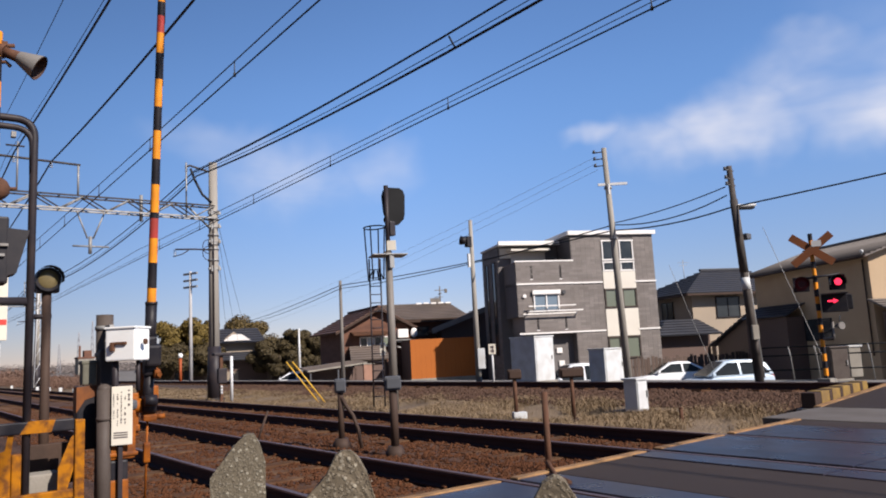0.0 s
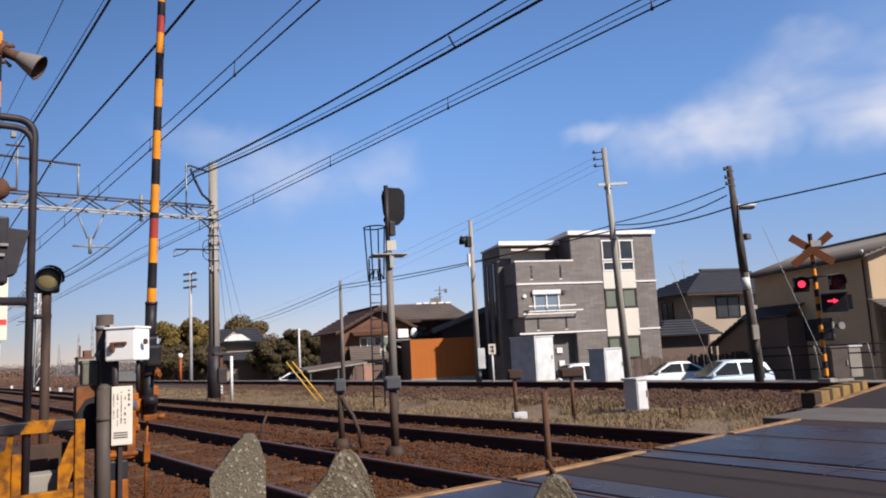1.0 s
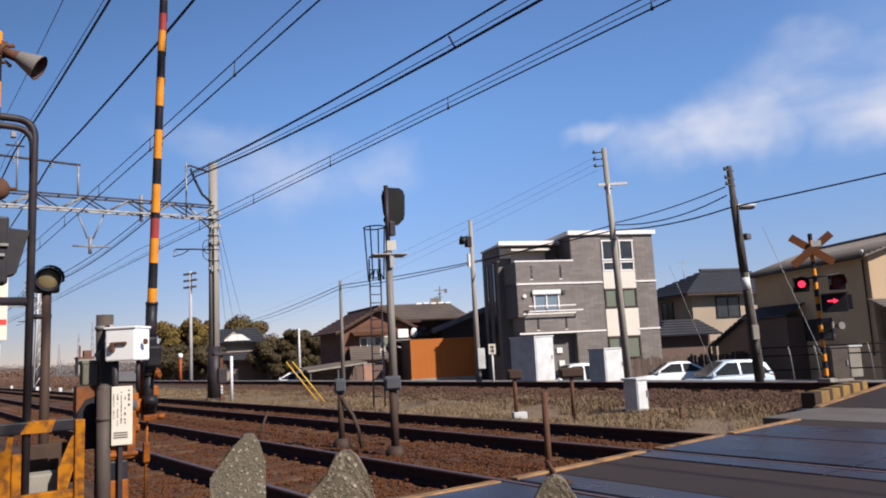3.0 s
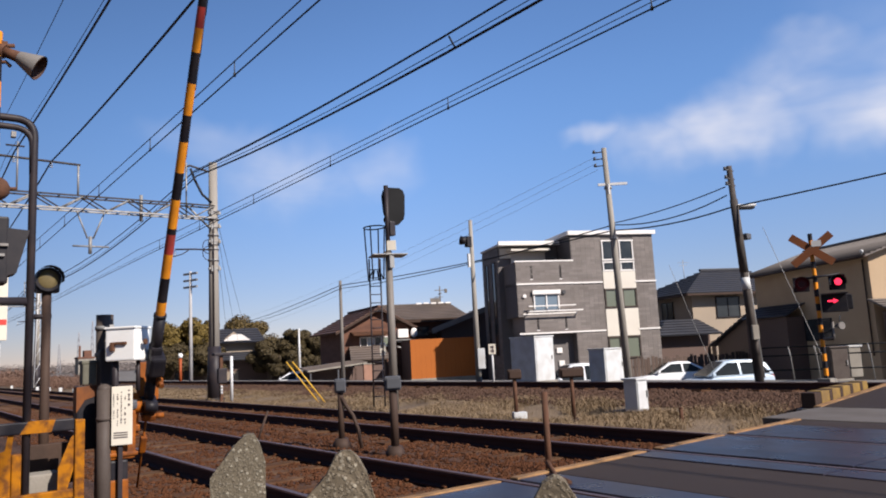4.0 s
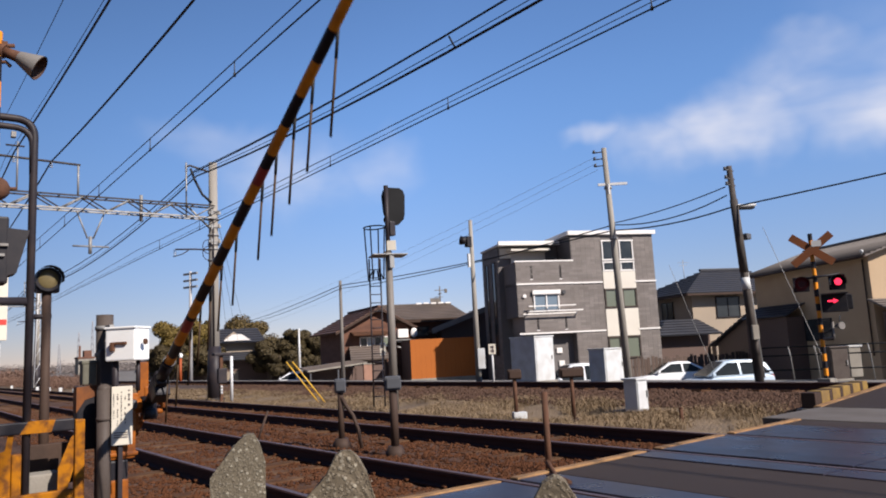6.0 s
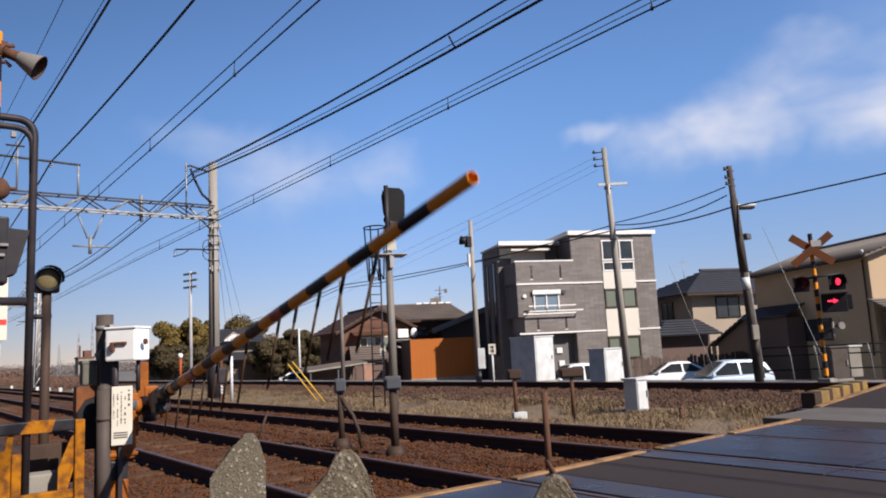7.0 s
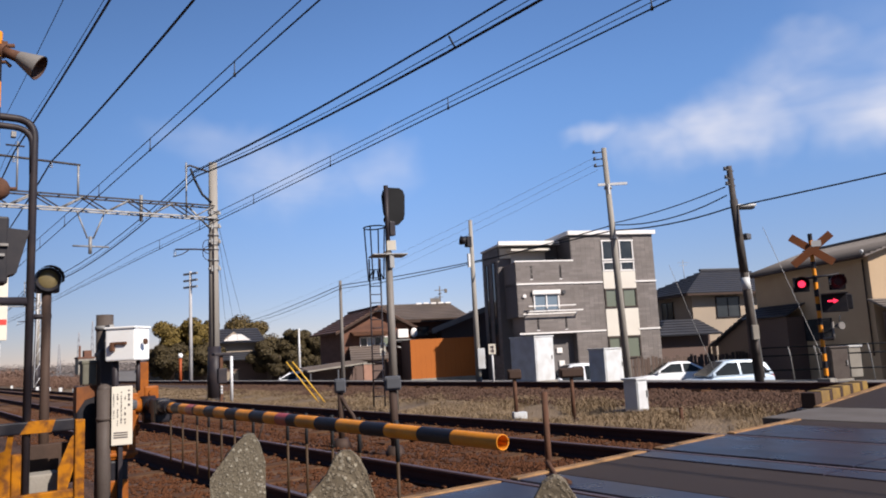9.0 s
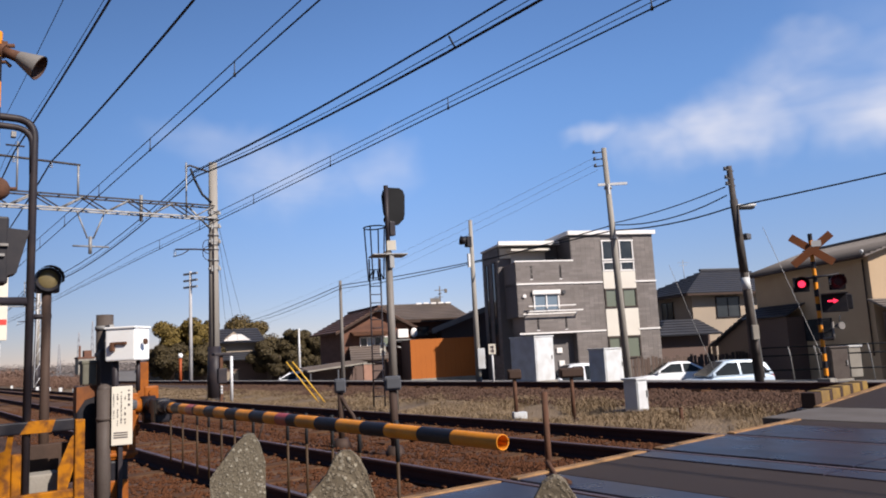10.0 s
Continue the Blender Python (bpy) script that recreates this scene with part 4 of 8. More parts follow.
# ---- obstacle sensors and trackside boxes ----
def sensor_post(x, y, z, high, head, label, conduit=False, face=-35, foot=False, mats=("brown_post", "grey_paint"), r=0.043):
    t = thing("sensor_post", pose(x, y, z), label, "sensor post", "obstacle sensors")
    simple("post", mats[0], t, lambda bm: (cyl(bm, (0, 0, 0), (0, 0, high - head[2] * 0.5), r, r * 0.95, 14),), "brown painted steel post")
    simple("sensor_head", mats[1], t, lambda bm: (box(bm, head, (0, 0, high - head[2] / 2), rz=face, bevel=0.02),
                                                 box(bm, (head[0] * 0.5, head[1] * 0.9, head[2] * 0.7), (0.06, -0.02, high - head[2] * 0.5), rz=face, bevel=0.01)), "weathered sensor head")
    if foot:
        simple("footing", "white", t, lambda bm: box(bm, (0.22, 0.26, 0.16), (0.02, 0.06, 0.04), rz=-30, bevel=0.01), "whitewashed concrete footing")
    else:
        simple("footing", "brown_post", t, lambda bm: cyl(bm, (0, 0, -0.12), (0, 0, 0.05), 0.16, 0.09, 12), "dirty footing")
    if conduit:
        simple("conduit", "brown_post", t, lambda bm: tube(bm, [(0.03, 0.0, 0.62), (0.08, 0.04, 0.5), (0.17, 0.10, 0.36), (0.24, 0.14, 0.16), (0.28, 0.16, -0.08)], 0.028, 8), "bent rusty conduit")


sensor_post(-9.58, 5.17, -0.10, 0.88, (0.15, 0.15, 0.2), "brown sensor post with a small grey head and bent conduit", True)
sensor_post(-8.18, 5.17, -0.11, 0.92, (0.16, 0.2, 0.18), "brown sensor post with a wide grey head between the tracks", r=0.053)
sensor_post(-11.07, 9.79, -0.26, 0.94, (0.12, 0.26, 0.2), "dark brown sensor post on a white footing in dry grass", foot=True, mats=("rust", "brown_post"), r=0.04)
sensor_post(-9.62, 9.87, -0.26, 0.95, (0.14, 0.44, 0.18), "dark brown sensor post with a broad head in dry grass", mats=("rust", "brown_post"), r=0.035)


def relay_box(x, y, z, w, d, h, label, rz=0, legs=0.0, cap=True, group="trackside cabinets", paint="white"):
    t = thing("trackside_cabinet", pose(x, y, z, 0, 0, rz), label, "cabinet", group)
    simple("body", paint, t, lambda bm: box(bm, (d, w, h), (0, 0, legs + h / 2), bevel=0.012), "white enamelled steel body")
    simple("door", paint, t, lambda bm: box(bm, (0.02, w * 0.9, h * 0.9), (d / 2 + 0.008, 0, legs + h / 2), bevel=0.006))
    simple("handle", "galv", t, lambda bm: box(bm, (0.03, 0.03, 0.12), (d / 2 + 0.03, w * 0.36, legs + h * 0.55), bevel=0.005))
    if cap:
        simple("roof", paint, t, lambda bm: box(bm, (d + 0.06, w + 0.06, 0.04), (0, 0, legs + h + 0.018), bevel=0.01))
    if legs:
        bm = bms()
        for sx in (-1, 1):
            for sy in (-1, 1):
                box(bm, (0.05, 0.05, legs + 0.04), (sx * (d / 2 - 0.05), sy * (w / 2 - 0.05), legs / 2))
        part("stand", bm, "rust", t)
    else:
        simple("plinth", "concrete", t, lambda bm: box(bm, (d + 0.1, w + 0.1, 0.14), (0, 0, 0.0), bevel=0.01))
    return t


relay_box(-9.24, 11.13, -0.27, 0.29, 0.30, 0.56, "small white trackside box on short legs in the grass", 0, 0.1)
relay_box(-18.75, 17.45, -0.08, 0.85, 1.2, 1.5, "tall white relay cabinet beside the raised track", 0, 0.0)
relay_box(-15.45, 17.4, -0.08, 0.86, 0.62, 1.0, "low white relay cabinet beside the raised track", 0, 0.0)


# ---- poles beyond the raised track ----
def utility_pole(x, y, z, high, r, lean, label, fit=None, category="utility pole", material="pole_concrete"):
    t = thing("utility_pole", pose(x, y, z), label, category, "utility poles")
    top = Vector((lean[0], lean[1], high))
    simple("shaft", material, t, lambda bm: cyl(bm, (0, 0, -0.3), top, r, r * 0.62, 16))
    if fit:
        fit(t, top)
    return t


def fit_main(t, top):
    def at(u):
        return top * u
    simple("cross_arm", "steel_white", t, lambda bm: (box(bm, (0.07, 0.85, 0.07), at(0.84) + Vector((0.1, 0.1, 0)), rz=-40), box(bm, (0.05, 0.05, 0.3), at(0.815) + Vector((0.1, -0.1, 0)))), "pale cross arm")
    bm = bms()
    for k, u in enumerate((0.985, 0.955, 0.925)):
        cyl(bm, at(u) + Vector((-0.2, -0.22, -0.03)), at(u) + Vector((-0.2, -0.22, 0.06)), 0.05, 0.03, 10)
        tube(bm, [at(u), at(u) + Vector((-0.2, -0.22, -0.02))], 0.018, 6)
    part("insulator", bm, "grey_paint", t)
    simple("band", "galv", t, lambda bm: [cyl(bm, at(u), at(u) + Vector((0, 0, 0.06)), 0.115, 0.115, 14) for u in (0.82, 0.60)] and None)


utility_pole(-14.17, 16.83, -0.05, 6.85, 0.117, (-0.13, -0.11), "slender grey concrete utility pole leaning slightly", fit_main)


M["dark_sleeve"] = mat("dark_grey_sleeve", (0.055, 0.046, 0.042), 0.75, vary=0.3, dirt=(0.13, 0.11, 0.095), dirt_amount=0.8, dirt_scale=5, stretch=(1, 1, 0.4))


def fit_lamp(t, top):
    def at(u):
        return top * u
    lamp = simple("street_light", "white", t, lambda bm: (box(bm, (0.24, 0.54, 0.07), at(0.795) + Vector((0.11, 0.25, 0.08)), rz=-35, bevel=0.03),
                                                          tube(bm, [at(0.79), at(0.80) + Vector((0.05, 0.12, 0.03))], 0.025)), "white street light head")
    simple("lamp_glass", "black", lamp, lambda bm: box(bm, (0.18, 0.38, 0.06), at(0.795) + Vector((0.14, 0.28, 0.02)), rz=-35, bevel=0.02), "dark lamp underside")
    simple("camera_box", "grey_paint", t, lambda bm: box(bm, (0.2, 0.2, 0.15), at(0.665) + Vector((0.06, 0.2, 0)), bevel=0.02), "small grey box")
    for a, b in ((0.50, 0.84), (0.12, 0.20)):
        simple("dark_sleeve", "dark_sleeve", t, lambda bm: cyl(bm, at(a), at(b), 0.106, 0.094, 14), "dark protective sleeve")
    for a, b in ((0.42, 0.475),):
        simple("white_plate", "white", t, lambda bm: cyl(bm, at(a), at(b), 0.103, 0.101, 14), "white band plate")
    bm = bms()
    for u in (0.98, 0.94, 0.91):
        tube(bm, [at(u) + Vector((0, -0.2, 0)), at(u) + Vector((0, 0.16, 0))], 0.02, 6)
        cyl(bm, at(u) + Vector((0, -0.2, -0.02)), at(u) + Vector((0, -0.2, 0.07)), 0.04, 0.03, 10)
    part("insulator", bm, "grey_paint", t)
    simple("meter_box", "concrete", t, lambda bm: box(bm, (0.12, 0.16, 0.36), at(0.225) + Vector((0.09, -0.05, 0)), rz=-35, bevel=0.02), "pale grey fitting")
    simple("riser_pipe", "galv", t, lambda bm: tube(bm, [at(0.02) + Vector((0.02, 0.17, 0)), at(0.40) + Vector((0.02, 0.14, 0)), at(0.5) + Vector((0.02, 0.12, 0))], 0.03))


utility_pole(-10.35, 17.11, -0.05, 5.45, 0.112, (-0.17, -0.10), "dark sleeved concrete pole with a street light beside the crossing", fit_lamp, material="dark_sleeve")
utility_pole(-33.0, 18.0, -0.1, 5.0, 0.11, (0, 0), "thin grey pole carrying the low power cable", material="mast_grey")


def fit_speaker(t, top):
    simple("spotlight", "black", t, lambda bm: (cyl(bm, (-0.02, -0.2, 5.12), (-0.2, -0.36, 5.17), 0.12, 0.17, 14), box(bm, (0.2, 0.2, 0.4), (-0.02, -0.14, 5.1), bevel=0.03)), "dark hooded signal lamp")
    simple("white_strip", "white", t, lambda bm: box(bm, (0.07, 0.1, 0.5), (0.02, -0.17, 4.4)), "narrow white plate")
    simple("meter_box", "white", t, lambda bm: box(bm, (0.22, 0.26, 0.72), (0.15, 0.04, 0.85), rz=-35, bevel=0.02), "white meter box")


utility_pole(-21.12, 17.0, -0.06, 5.9, 0.11, (0, 0), "grey signal pole with a dark lamp and white meter box", fit_speaker, "signal pole")


M["pole_pale"] = mat("pale_pole_concrete", (0.42, 0.41, 0.41), 0.8, vary=0.1, dirt=(0.3, 0.29, 0.28), dirt_amount=0.5, dirt_scale=1.0)


def fit_far(t, top):
    bm = bms()
    for z in (0.98, 0.92, 0.86):
        box(bm, (0.12, 1.3, 0.12), top * z, rz=-70)
    part("cross_arm", bm, "galv", t)


utility_pole(-47.6, 15.2, -0.1, 7.1, 0.125, (0, 0), "pale grey far utility pole with cross arms", fit_far, material="pole_pale")
utility_pole(-58.7, 27.9, -0.1, 3.8, 0.11, (0, 0), "short pale post in front of dark trees", None, "post", "steel_white")

# power cables along the houses
M["wire_pale"] = mat("pale_weathered_wire", (0.16, 0.17, 0.19), 0.6, bump=0.0)
cable("power_cable", "black bundled power cable between the poles", [(-74.3, 29.7, 5.3), (-33, 18, 4.66), (-14.25, 16.8, 4.34), (-10.6, 16.96, 4.33), (6, 20.3, 5.6)], 0.019, "wire", 0.12)
cable("power_cable", "black lashed cable between the poles", [(-74.3, 29.7, 5.1), (-33, 18, 4.5), (-14.22, 16.8, 4.5), (-10.62, 16.95, 4.66)], 0.016, "wire", 0.22)
cable("power_cable", "thin wire between the pole tops", [(-14.24, 16.8, 4.55), (-10.63, 16.94, 4.88)], 0.014, "wire", 0.08)
for k in range(3):
    cable("power_cable", "thin pale wire running off behind the flats", [(-14.4, 16.5, 6.55 - 0.2 * k), (-70, 27 + k, 5.2 - 0.3 * k)], 0.004, "wire_pale", 0.4)
    cable("power_cable", "thin pale wire down from the portal mast", [(PX, 9.75, 6.6 - 0.4 * k), (-75 - 3 * k, 30, 3.2)], 0.010, "wire_pale", 0.3)
cable("guy_wire", "grey stay wire beside the leaning pole", [(-10.85, 18.85, 4.0), (-8.84, 17.49, 0.2)], 0.007, "galv", 0.0, "stays")
cable("guy_wire", "grey stay wire in front of the dark-roofed house", [(-14.3, 19.3, 3.4), (-13.45, 19.87, 0.1)], 0.006, "galv", 0.0, "stays")


def make_stay_guard():
    t = thing("stay_guard", pose(-20.9, 10.6, -0.25), "pair of yellow plastic stay guards leaning out of the grass", "stay guard")
    for dx, dy in ((0.2, 0.05), (-0.35, 0.1)):
        simple("guard_tube", "guard_yellow", t, lambda bm: tube(bm, [(dx, dy, 0), (dx - 0.42, dy - 0.85, 1.28)], 0.022, 8))
    simple("cross_tie", "guard_yellow", t, lambda bm: tube(bm, [(0.05, -0.25, 0.47), (-0.5, -0.2, 0.47)], 0.014, 6))


make_stay_guard()


# ---- crossing signal across the line ----
def striped(bm, a, b, r, n, slots=(0, 1), seg=16):
    a, b = Vector(a), Vector(b)
    for k in range(n):
        cyl(bm, a.lerp(b, k / n), a.lerp(b, (k + 1) / n), r, r, seg, slots[k % 2], caps=False)
    weld(bm)


ROTORS = []


def crossbuck(parent, m, size=1.2):
    for s in (-1, 1):
        bm = bms()
        box(bm, (0.03, size, 0.17), (0, 0, 0), turn=m.to_3x3().to_4x4() @ Matrix.Rotation(radians(38 * s), 4, "X"))
        bmesh.ops.translate(bm, verts=bm.verts, vec=m.translation + (m.to_3x3() @ Vector((0.02 * (s + 1), 0, 0))))
        part("cross_board", bm, "orange_board", parent, "weathered orange cross board")


M["orange_board"] = mat("weathered_orange_board", (0.185, 0.060, 0.020), 0.7, vary=0.15, bump=0.1, dirt=(0.13, 0.05, 0.022), dirt_amount=0.6, dirt_scale=4)


def make_far_signal():
    t = thing("crossing_signal", pose(-8.66, 17.0, -0.04), "orange and black striped crossing signal with flashing red lamps", "crossing signal", "crossing signals")
    simple("mast", ("black", "orange"), t, lambda bm: striped(bm, (0, 0, 0), (0, 0, 3.40), 0.05, 21), "mast with orange and black bands")
    f = Matrix.Rotation(radians(-58), 4, "Z")      # local x looks across the line to the near side
    crossbuck(t, Matrix.Translation(f @ Vector((0.08, 0, 3.02))) @ f, 1.07)
    simple("plate", "white", t, lambda bm: box(bm, (0.02, 0.2, 0.14), f @ Vector((0.13, 0.1, 3.15)), rz=-58), "small white plate")
    simple("lamp_arm", "black", t, lambda bm: (tube(bm, [f @ Vector((0.05, -0.36, 2.36)), f @ Vector((0.05, 0.5, 2.42))], 0.025), box(bm, (0.1, 0.05, 0.1), f @ Vector((0.05, 0.44, 2.36)))))
    for dy in (-0.30, 0.44):
        h = simple("lamp_housing", "black", t, lambda bm: (cyl(bm, f @ Vector((0.0, dy, 2.24)), f @ Vector((0.08, dy, 2.24)), 0.17, 0.17, 20), cyl(bm, f @ Vector((-0.14, dy, 2.24)), f @ Vector((0.0, dy, 2.24)), 0.11, 0.15, 16), box(bm, (0.03, 0.34, 0.34), f @ Vector((-0.005, dy, 2.24)), rz=-58, bevel=0.008)), "round black lamp housing")

        def hood(bm):
            pts = [(math.cos(radians(-20 + 22 * k)) * 0.165, math.sin(radians(-20 + 22 * k)) * 0.165) for k in range(11)]
            for (a0, b0), (a1, b1) in zip(pts, pts[1:]):
                quad(bm, [f @ Vector((0.08, dy + a0, 2.24 + b0)), f @ Vector((0.08, dy + a1, 2.24 + b1)), f @ Vector((0.34, dy + a1, 2.24 + b1)), f @ Vector((0.34, dy + a0, 2.24 + b0))])
        simple("hood", "black", h, hood)
        # a turning reflector drum: one side shows the glowing lamp, the other its dark back
        bm = bms()
        cyl(bm, (0.0, 0, 0), (0.004, 0, 0), 0.078, 0.078, 18, 0)
        cyl(bm, (-0.02, 0, 0), (0.0, 0, 0), 0.09, 0.09, 18, 1)
        rot = part("lamp_drum", bm, ("lamp_red", "lamp_off"), h, "red flashing lamp")
        rot.matrix_basis = Matrix.Translation(f @ Vector((0.215, dy, 2.24))) @ f
        ROTORS.append((rot, f @ Vector((0.215, dy, 2.24))))
    d = simple("direction_box", "black", t, lambda bm: (box(bm, (0.16, 0.52, 0.40), f @ Vector((0.06, 0.33, 1.77)), rz=-58, bevel=0.015), box(bm, (0.3, 0.53, 0.02), f @ Vector((0.2, 0.33, 1.98)), rz=-58),
                                                        box(bm, (0.16, 0.2, 0.34), f @ Vector((-0.16, 0.62, 1.79)), rz=-58, bevel=0.02)), "black direction indicator box")

    def arrow(bm):
        out = [(-0.12, -0.018), (0.0, -0.018), (0.0, -0.055), (0.1, 0.0), (0.0, 0.055), (0.0, 0.018), (-0.12, 0.018)]
        m = Matrix.Translation(f @ Vector((0.148, 0.31, 1.82))) @ f @ Matrix.Rotation(radians(90), 4, "Z")
        prism(bm, out, 0.012, m)
    simple("arrow", "lamp_red", d, arrow, "glowing red arrow")
    simple("bell", "horn", t, lambda bm: (tube(bm, [f @ Vector((0.05, 0.02, 0.98)), f @ Vector((0.1, 0.24, 1.0)), f @ Vector((0.1, 0.24, 1.35))], 0.03), cyl(bm, f @ Vector((0.0, 0.32, 1.26)), f @ Vector((0.14, 0.42, 1.26)), 0.04, 0.085, 14)), "pale bell and bracket")
    simple("foot", "concrete", t, lambda bm: box(bm, (0.3, 0.3, 0.16), (0, 0, 0.02), bevel=0.01))
    simple("cable_loop", "wire", t, lambda bm: tube(bm, [f @ Vector((0.1, 0.4, 1.5)), f @ Vector((0.12, 0.38, 1.32)), f @ Vector((0.1, 0.15, 1.15)), f @ Vector((0.05, 0.04, 1.1))], 0.014, 6))
    return t


make_far_signal()


# ---- near side of the crossing: barrier, signs, near signal ----
def make_barrier():
    t = thing("crossing_barrier", pose(-6.02, 1.6, -0.2), "orange crossing barrier machine with a striped boom and hanging rods", "crossing barrier")
    z = 0.2
    simple("pedestal", "black", t, lambda bm: (box(bm, (0.26, 0.13, 0.62), (-0.02, -0.235, 0.31), bevel=0.015), box(bm, (0.36, 0.28, 0.04), (-0.02, -0.22, 0.02), bevel=0.008)), "dark iron pedestal")
    simple("pedestal_band", "machine", t, lambda bm: box(bm, (0.268, 0.138, 0.17), (-0.02, -0.235, 0.40), bevel=0.015), "orange painted band")
    simple("machine_case", "machine", t, lambda bm: (box(bm, (0.34, 0.20, 0.36), (-0.05, -0.215, 0.80), bevel=0.03), box(bm, (0.36, 0.22, 0.03), (-0.05, -0.215, 0.66), bevel=0.01)), "chipped orange machine case")
    simple("case_lid", "grey_paint", t, lambda bm: box(bm, (0.36, 0.22, 0.07), (-0.05, -0.22, 1.01), bevel=0.02), "grey case lid")
    simple("side_bracket", "machine", t, lambda bm: (box(bm, (0.05, 0.08, 0.34), (-0.095, -0.02, 1.15), bevel=0.01), box(bm, (0.05, 0.11, 0.11), (-0.085, 0.04, 1.08), bevel=0.015),
                                                    cyl(bm, (-0.06, 0.04, 1.08), (-0.045, 0.04, 1.08), 0.025, seg=10)), "chipped orange bracket post")
    simple("bearing_plate", "machine", t, lambda bm: (box(bm, (0.04, 0.075, 0.32), (-0.03, -0.105, 0.93), bevel=0.01), box(bm, (0.05, 0.05, 0.06), (-0.005, -0.10, 1.03), bevel=0.01), box(bm, (0.05, 0.05, 0.05), (-0.005, -0.09, 0.83), bevel=0.01)), "orange bearing plate")
    simple("hub", "machine", t, lambda bm: (cyl(bm, (-0.015, -0.13, 0.991), (-0.015, -0.04, 0.991), 0.055, seg=18),), "chipped orange shaft hub")

    # boom, along local x from the shaft; keyed about the shaft
    bm = bms()
    edges = [0.70, 0.787, 0.895, 1.09, 1.277, 1.43, 1.475, 1.69, 1.887, 2.104, 2.289, 2.502, 2.705, 2.861, 2.993, 3.10, 3.306, 3.508, 3.711, 3.89, 4.104, 4.291, 4.515]
    bands = [1, 0, 1, 0, 2, 1, 0, 1, 0, 1, 0, 1, 0, 2, 1, 0, 1, 0, 1, 0, 1, 0]      # orange 0, black 1, red 2

    def girth(x):
        return 0.037 - 0.0035 * x
    for a, b, c in zip(edges, edges[1:], bands):
        cyl(bm, (a, 0, 0), (b, 0, 0), girth(a), girth(b), 20, c, caps=False)
    b, rb = edges[-1], girth(edges[-1])         # open tube end
    cyl(bm, (b, 0, 0), (b - 0.12, 0, 0), rb * 0.86, rb * 0.86, 20, 0, caps=False)
    tube(bm, [(b, rb * 0.93 * math.cos(k * math.pi / 8), rb * 0.93 * math.sin(k * math.pi / 8)) for k in range(17)], rb * 0.08, 5, 0)
    cyl(bm, (b - 0.12, 0, 0), (b - 0.13, 0, 0), rb * 0.9, rb * 0.9, 20, 1)
    weld(bm)
    boom = part("boom", bm, ("orange", "black", "red_band"), t, "orange and black striped tubular boom")
    simple("boom_clamp", "black", boom, lambda bm: (box(bm, (0.30, 0.085, 0.11), (0.38, 0, 0), bevel=0.02), cyl(bm, (0, -0.05, 0), (0, 0.05, 0), 0.07, seg=16), box(bm, (0.16, 0.11, 0.17), (0.39, 0.01, -0.03), bevel=0.02), cyl(bm, (0.05, -0.045, -0.09), (0.05, 0.045, -0.09), 0.042, seg=14), box(bm, (0.05, 0.05, 0.09), (0.05, 0, -0.05), bevel=0.01)), "dark iron boom clamp")
    simple("clamp_bolt", "machine", boom, lambda bm: (box(bm, (0.07, 0.05, 0.13), (0.245, 0.045, -0.03), bevel=0.015), cyl(bm, (0.25, 0.05, -0.13), (0.25, 0.05, 0.04), 0.018, seg=10)), "orange clamp bolt")
    simple("boom_sleeve", "black", boom, lambda bm: (cyl(bm, (0.42, 0, 0), (0.77, 0, 0), 0.040, 0.043, 20), cyl(bm, (0.77, 0, 0), (0.79, 0, 0), 0.047, 0.044, 20)), "thick black boom sleeve")
    simple("boom_root", "black", boom, lambda bm: cyl(bm, (-0.06, 0, 0), (0.25, 0, 0), 0.038, 0.038, 18), "thick black boom root")
    simple("root_bracket", "machine", boom, lambda bm: (box(bm, (0.05, 0.10, 0.11), (-0.09, 0.01, 0), bevel=0.012), cyl(bm, (-0.09, 0.06, -0.02), (-0.09, 0.12, -0.02), 0.02, seg=12)), "orange root bracket")
    tail = simple("tail_rod", "machine", boom, lambda bm: tube(bm, [(-0.1, 0, 0), (-0.78, 0, 0)], 0.009, 10), "thin orange tail rod")
    simple("tail_weight", "machine", tail, lambda bm: box(bm, (0.15, 0.05, 0.055), (-0.36, 0, 0), bevel=0.014), "orange tail weight")
    rods = []
    for s, ln in ((0.62, 0.40), (0.96, 0.42), (1.325, 0.42), (1.586, 0.42), (1.847, 0.42), (2.093, 0.42), (2.40, 0.42), (2.875, 0.42), (3.096, 0.42), (3.361, 0.42), (3.60, 0.42), (3.887, 0.45)):
        bm = bms()
        tube(bm, [(0, 0, 0), (0, 0, -ln * 0.3)], 0.0075, 8, 0)
        tube(bm, [(0, 0, -ln * 0.28), (0, 0, -ln)], 0.006, 8, 1)
        rod = part("hanging_rod", bm, ("rubber_black", "rod_ochre"), boom, "thin hanging rod with a dark sleeve")
        rods.append((rod, s))
    return t, boom, rods


M["rod_ochre"] = mat("dirty_ochre_rod", (0.052, 0.028, 0.012), 0.6, vary=0.25, bump=0.03)
BARRIER, BOOM, RODS = make_barrier()


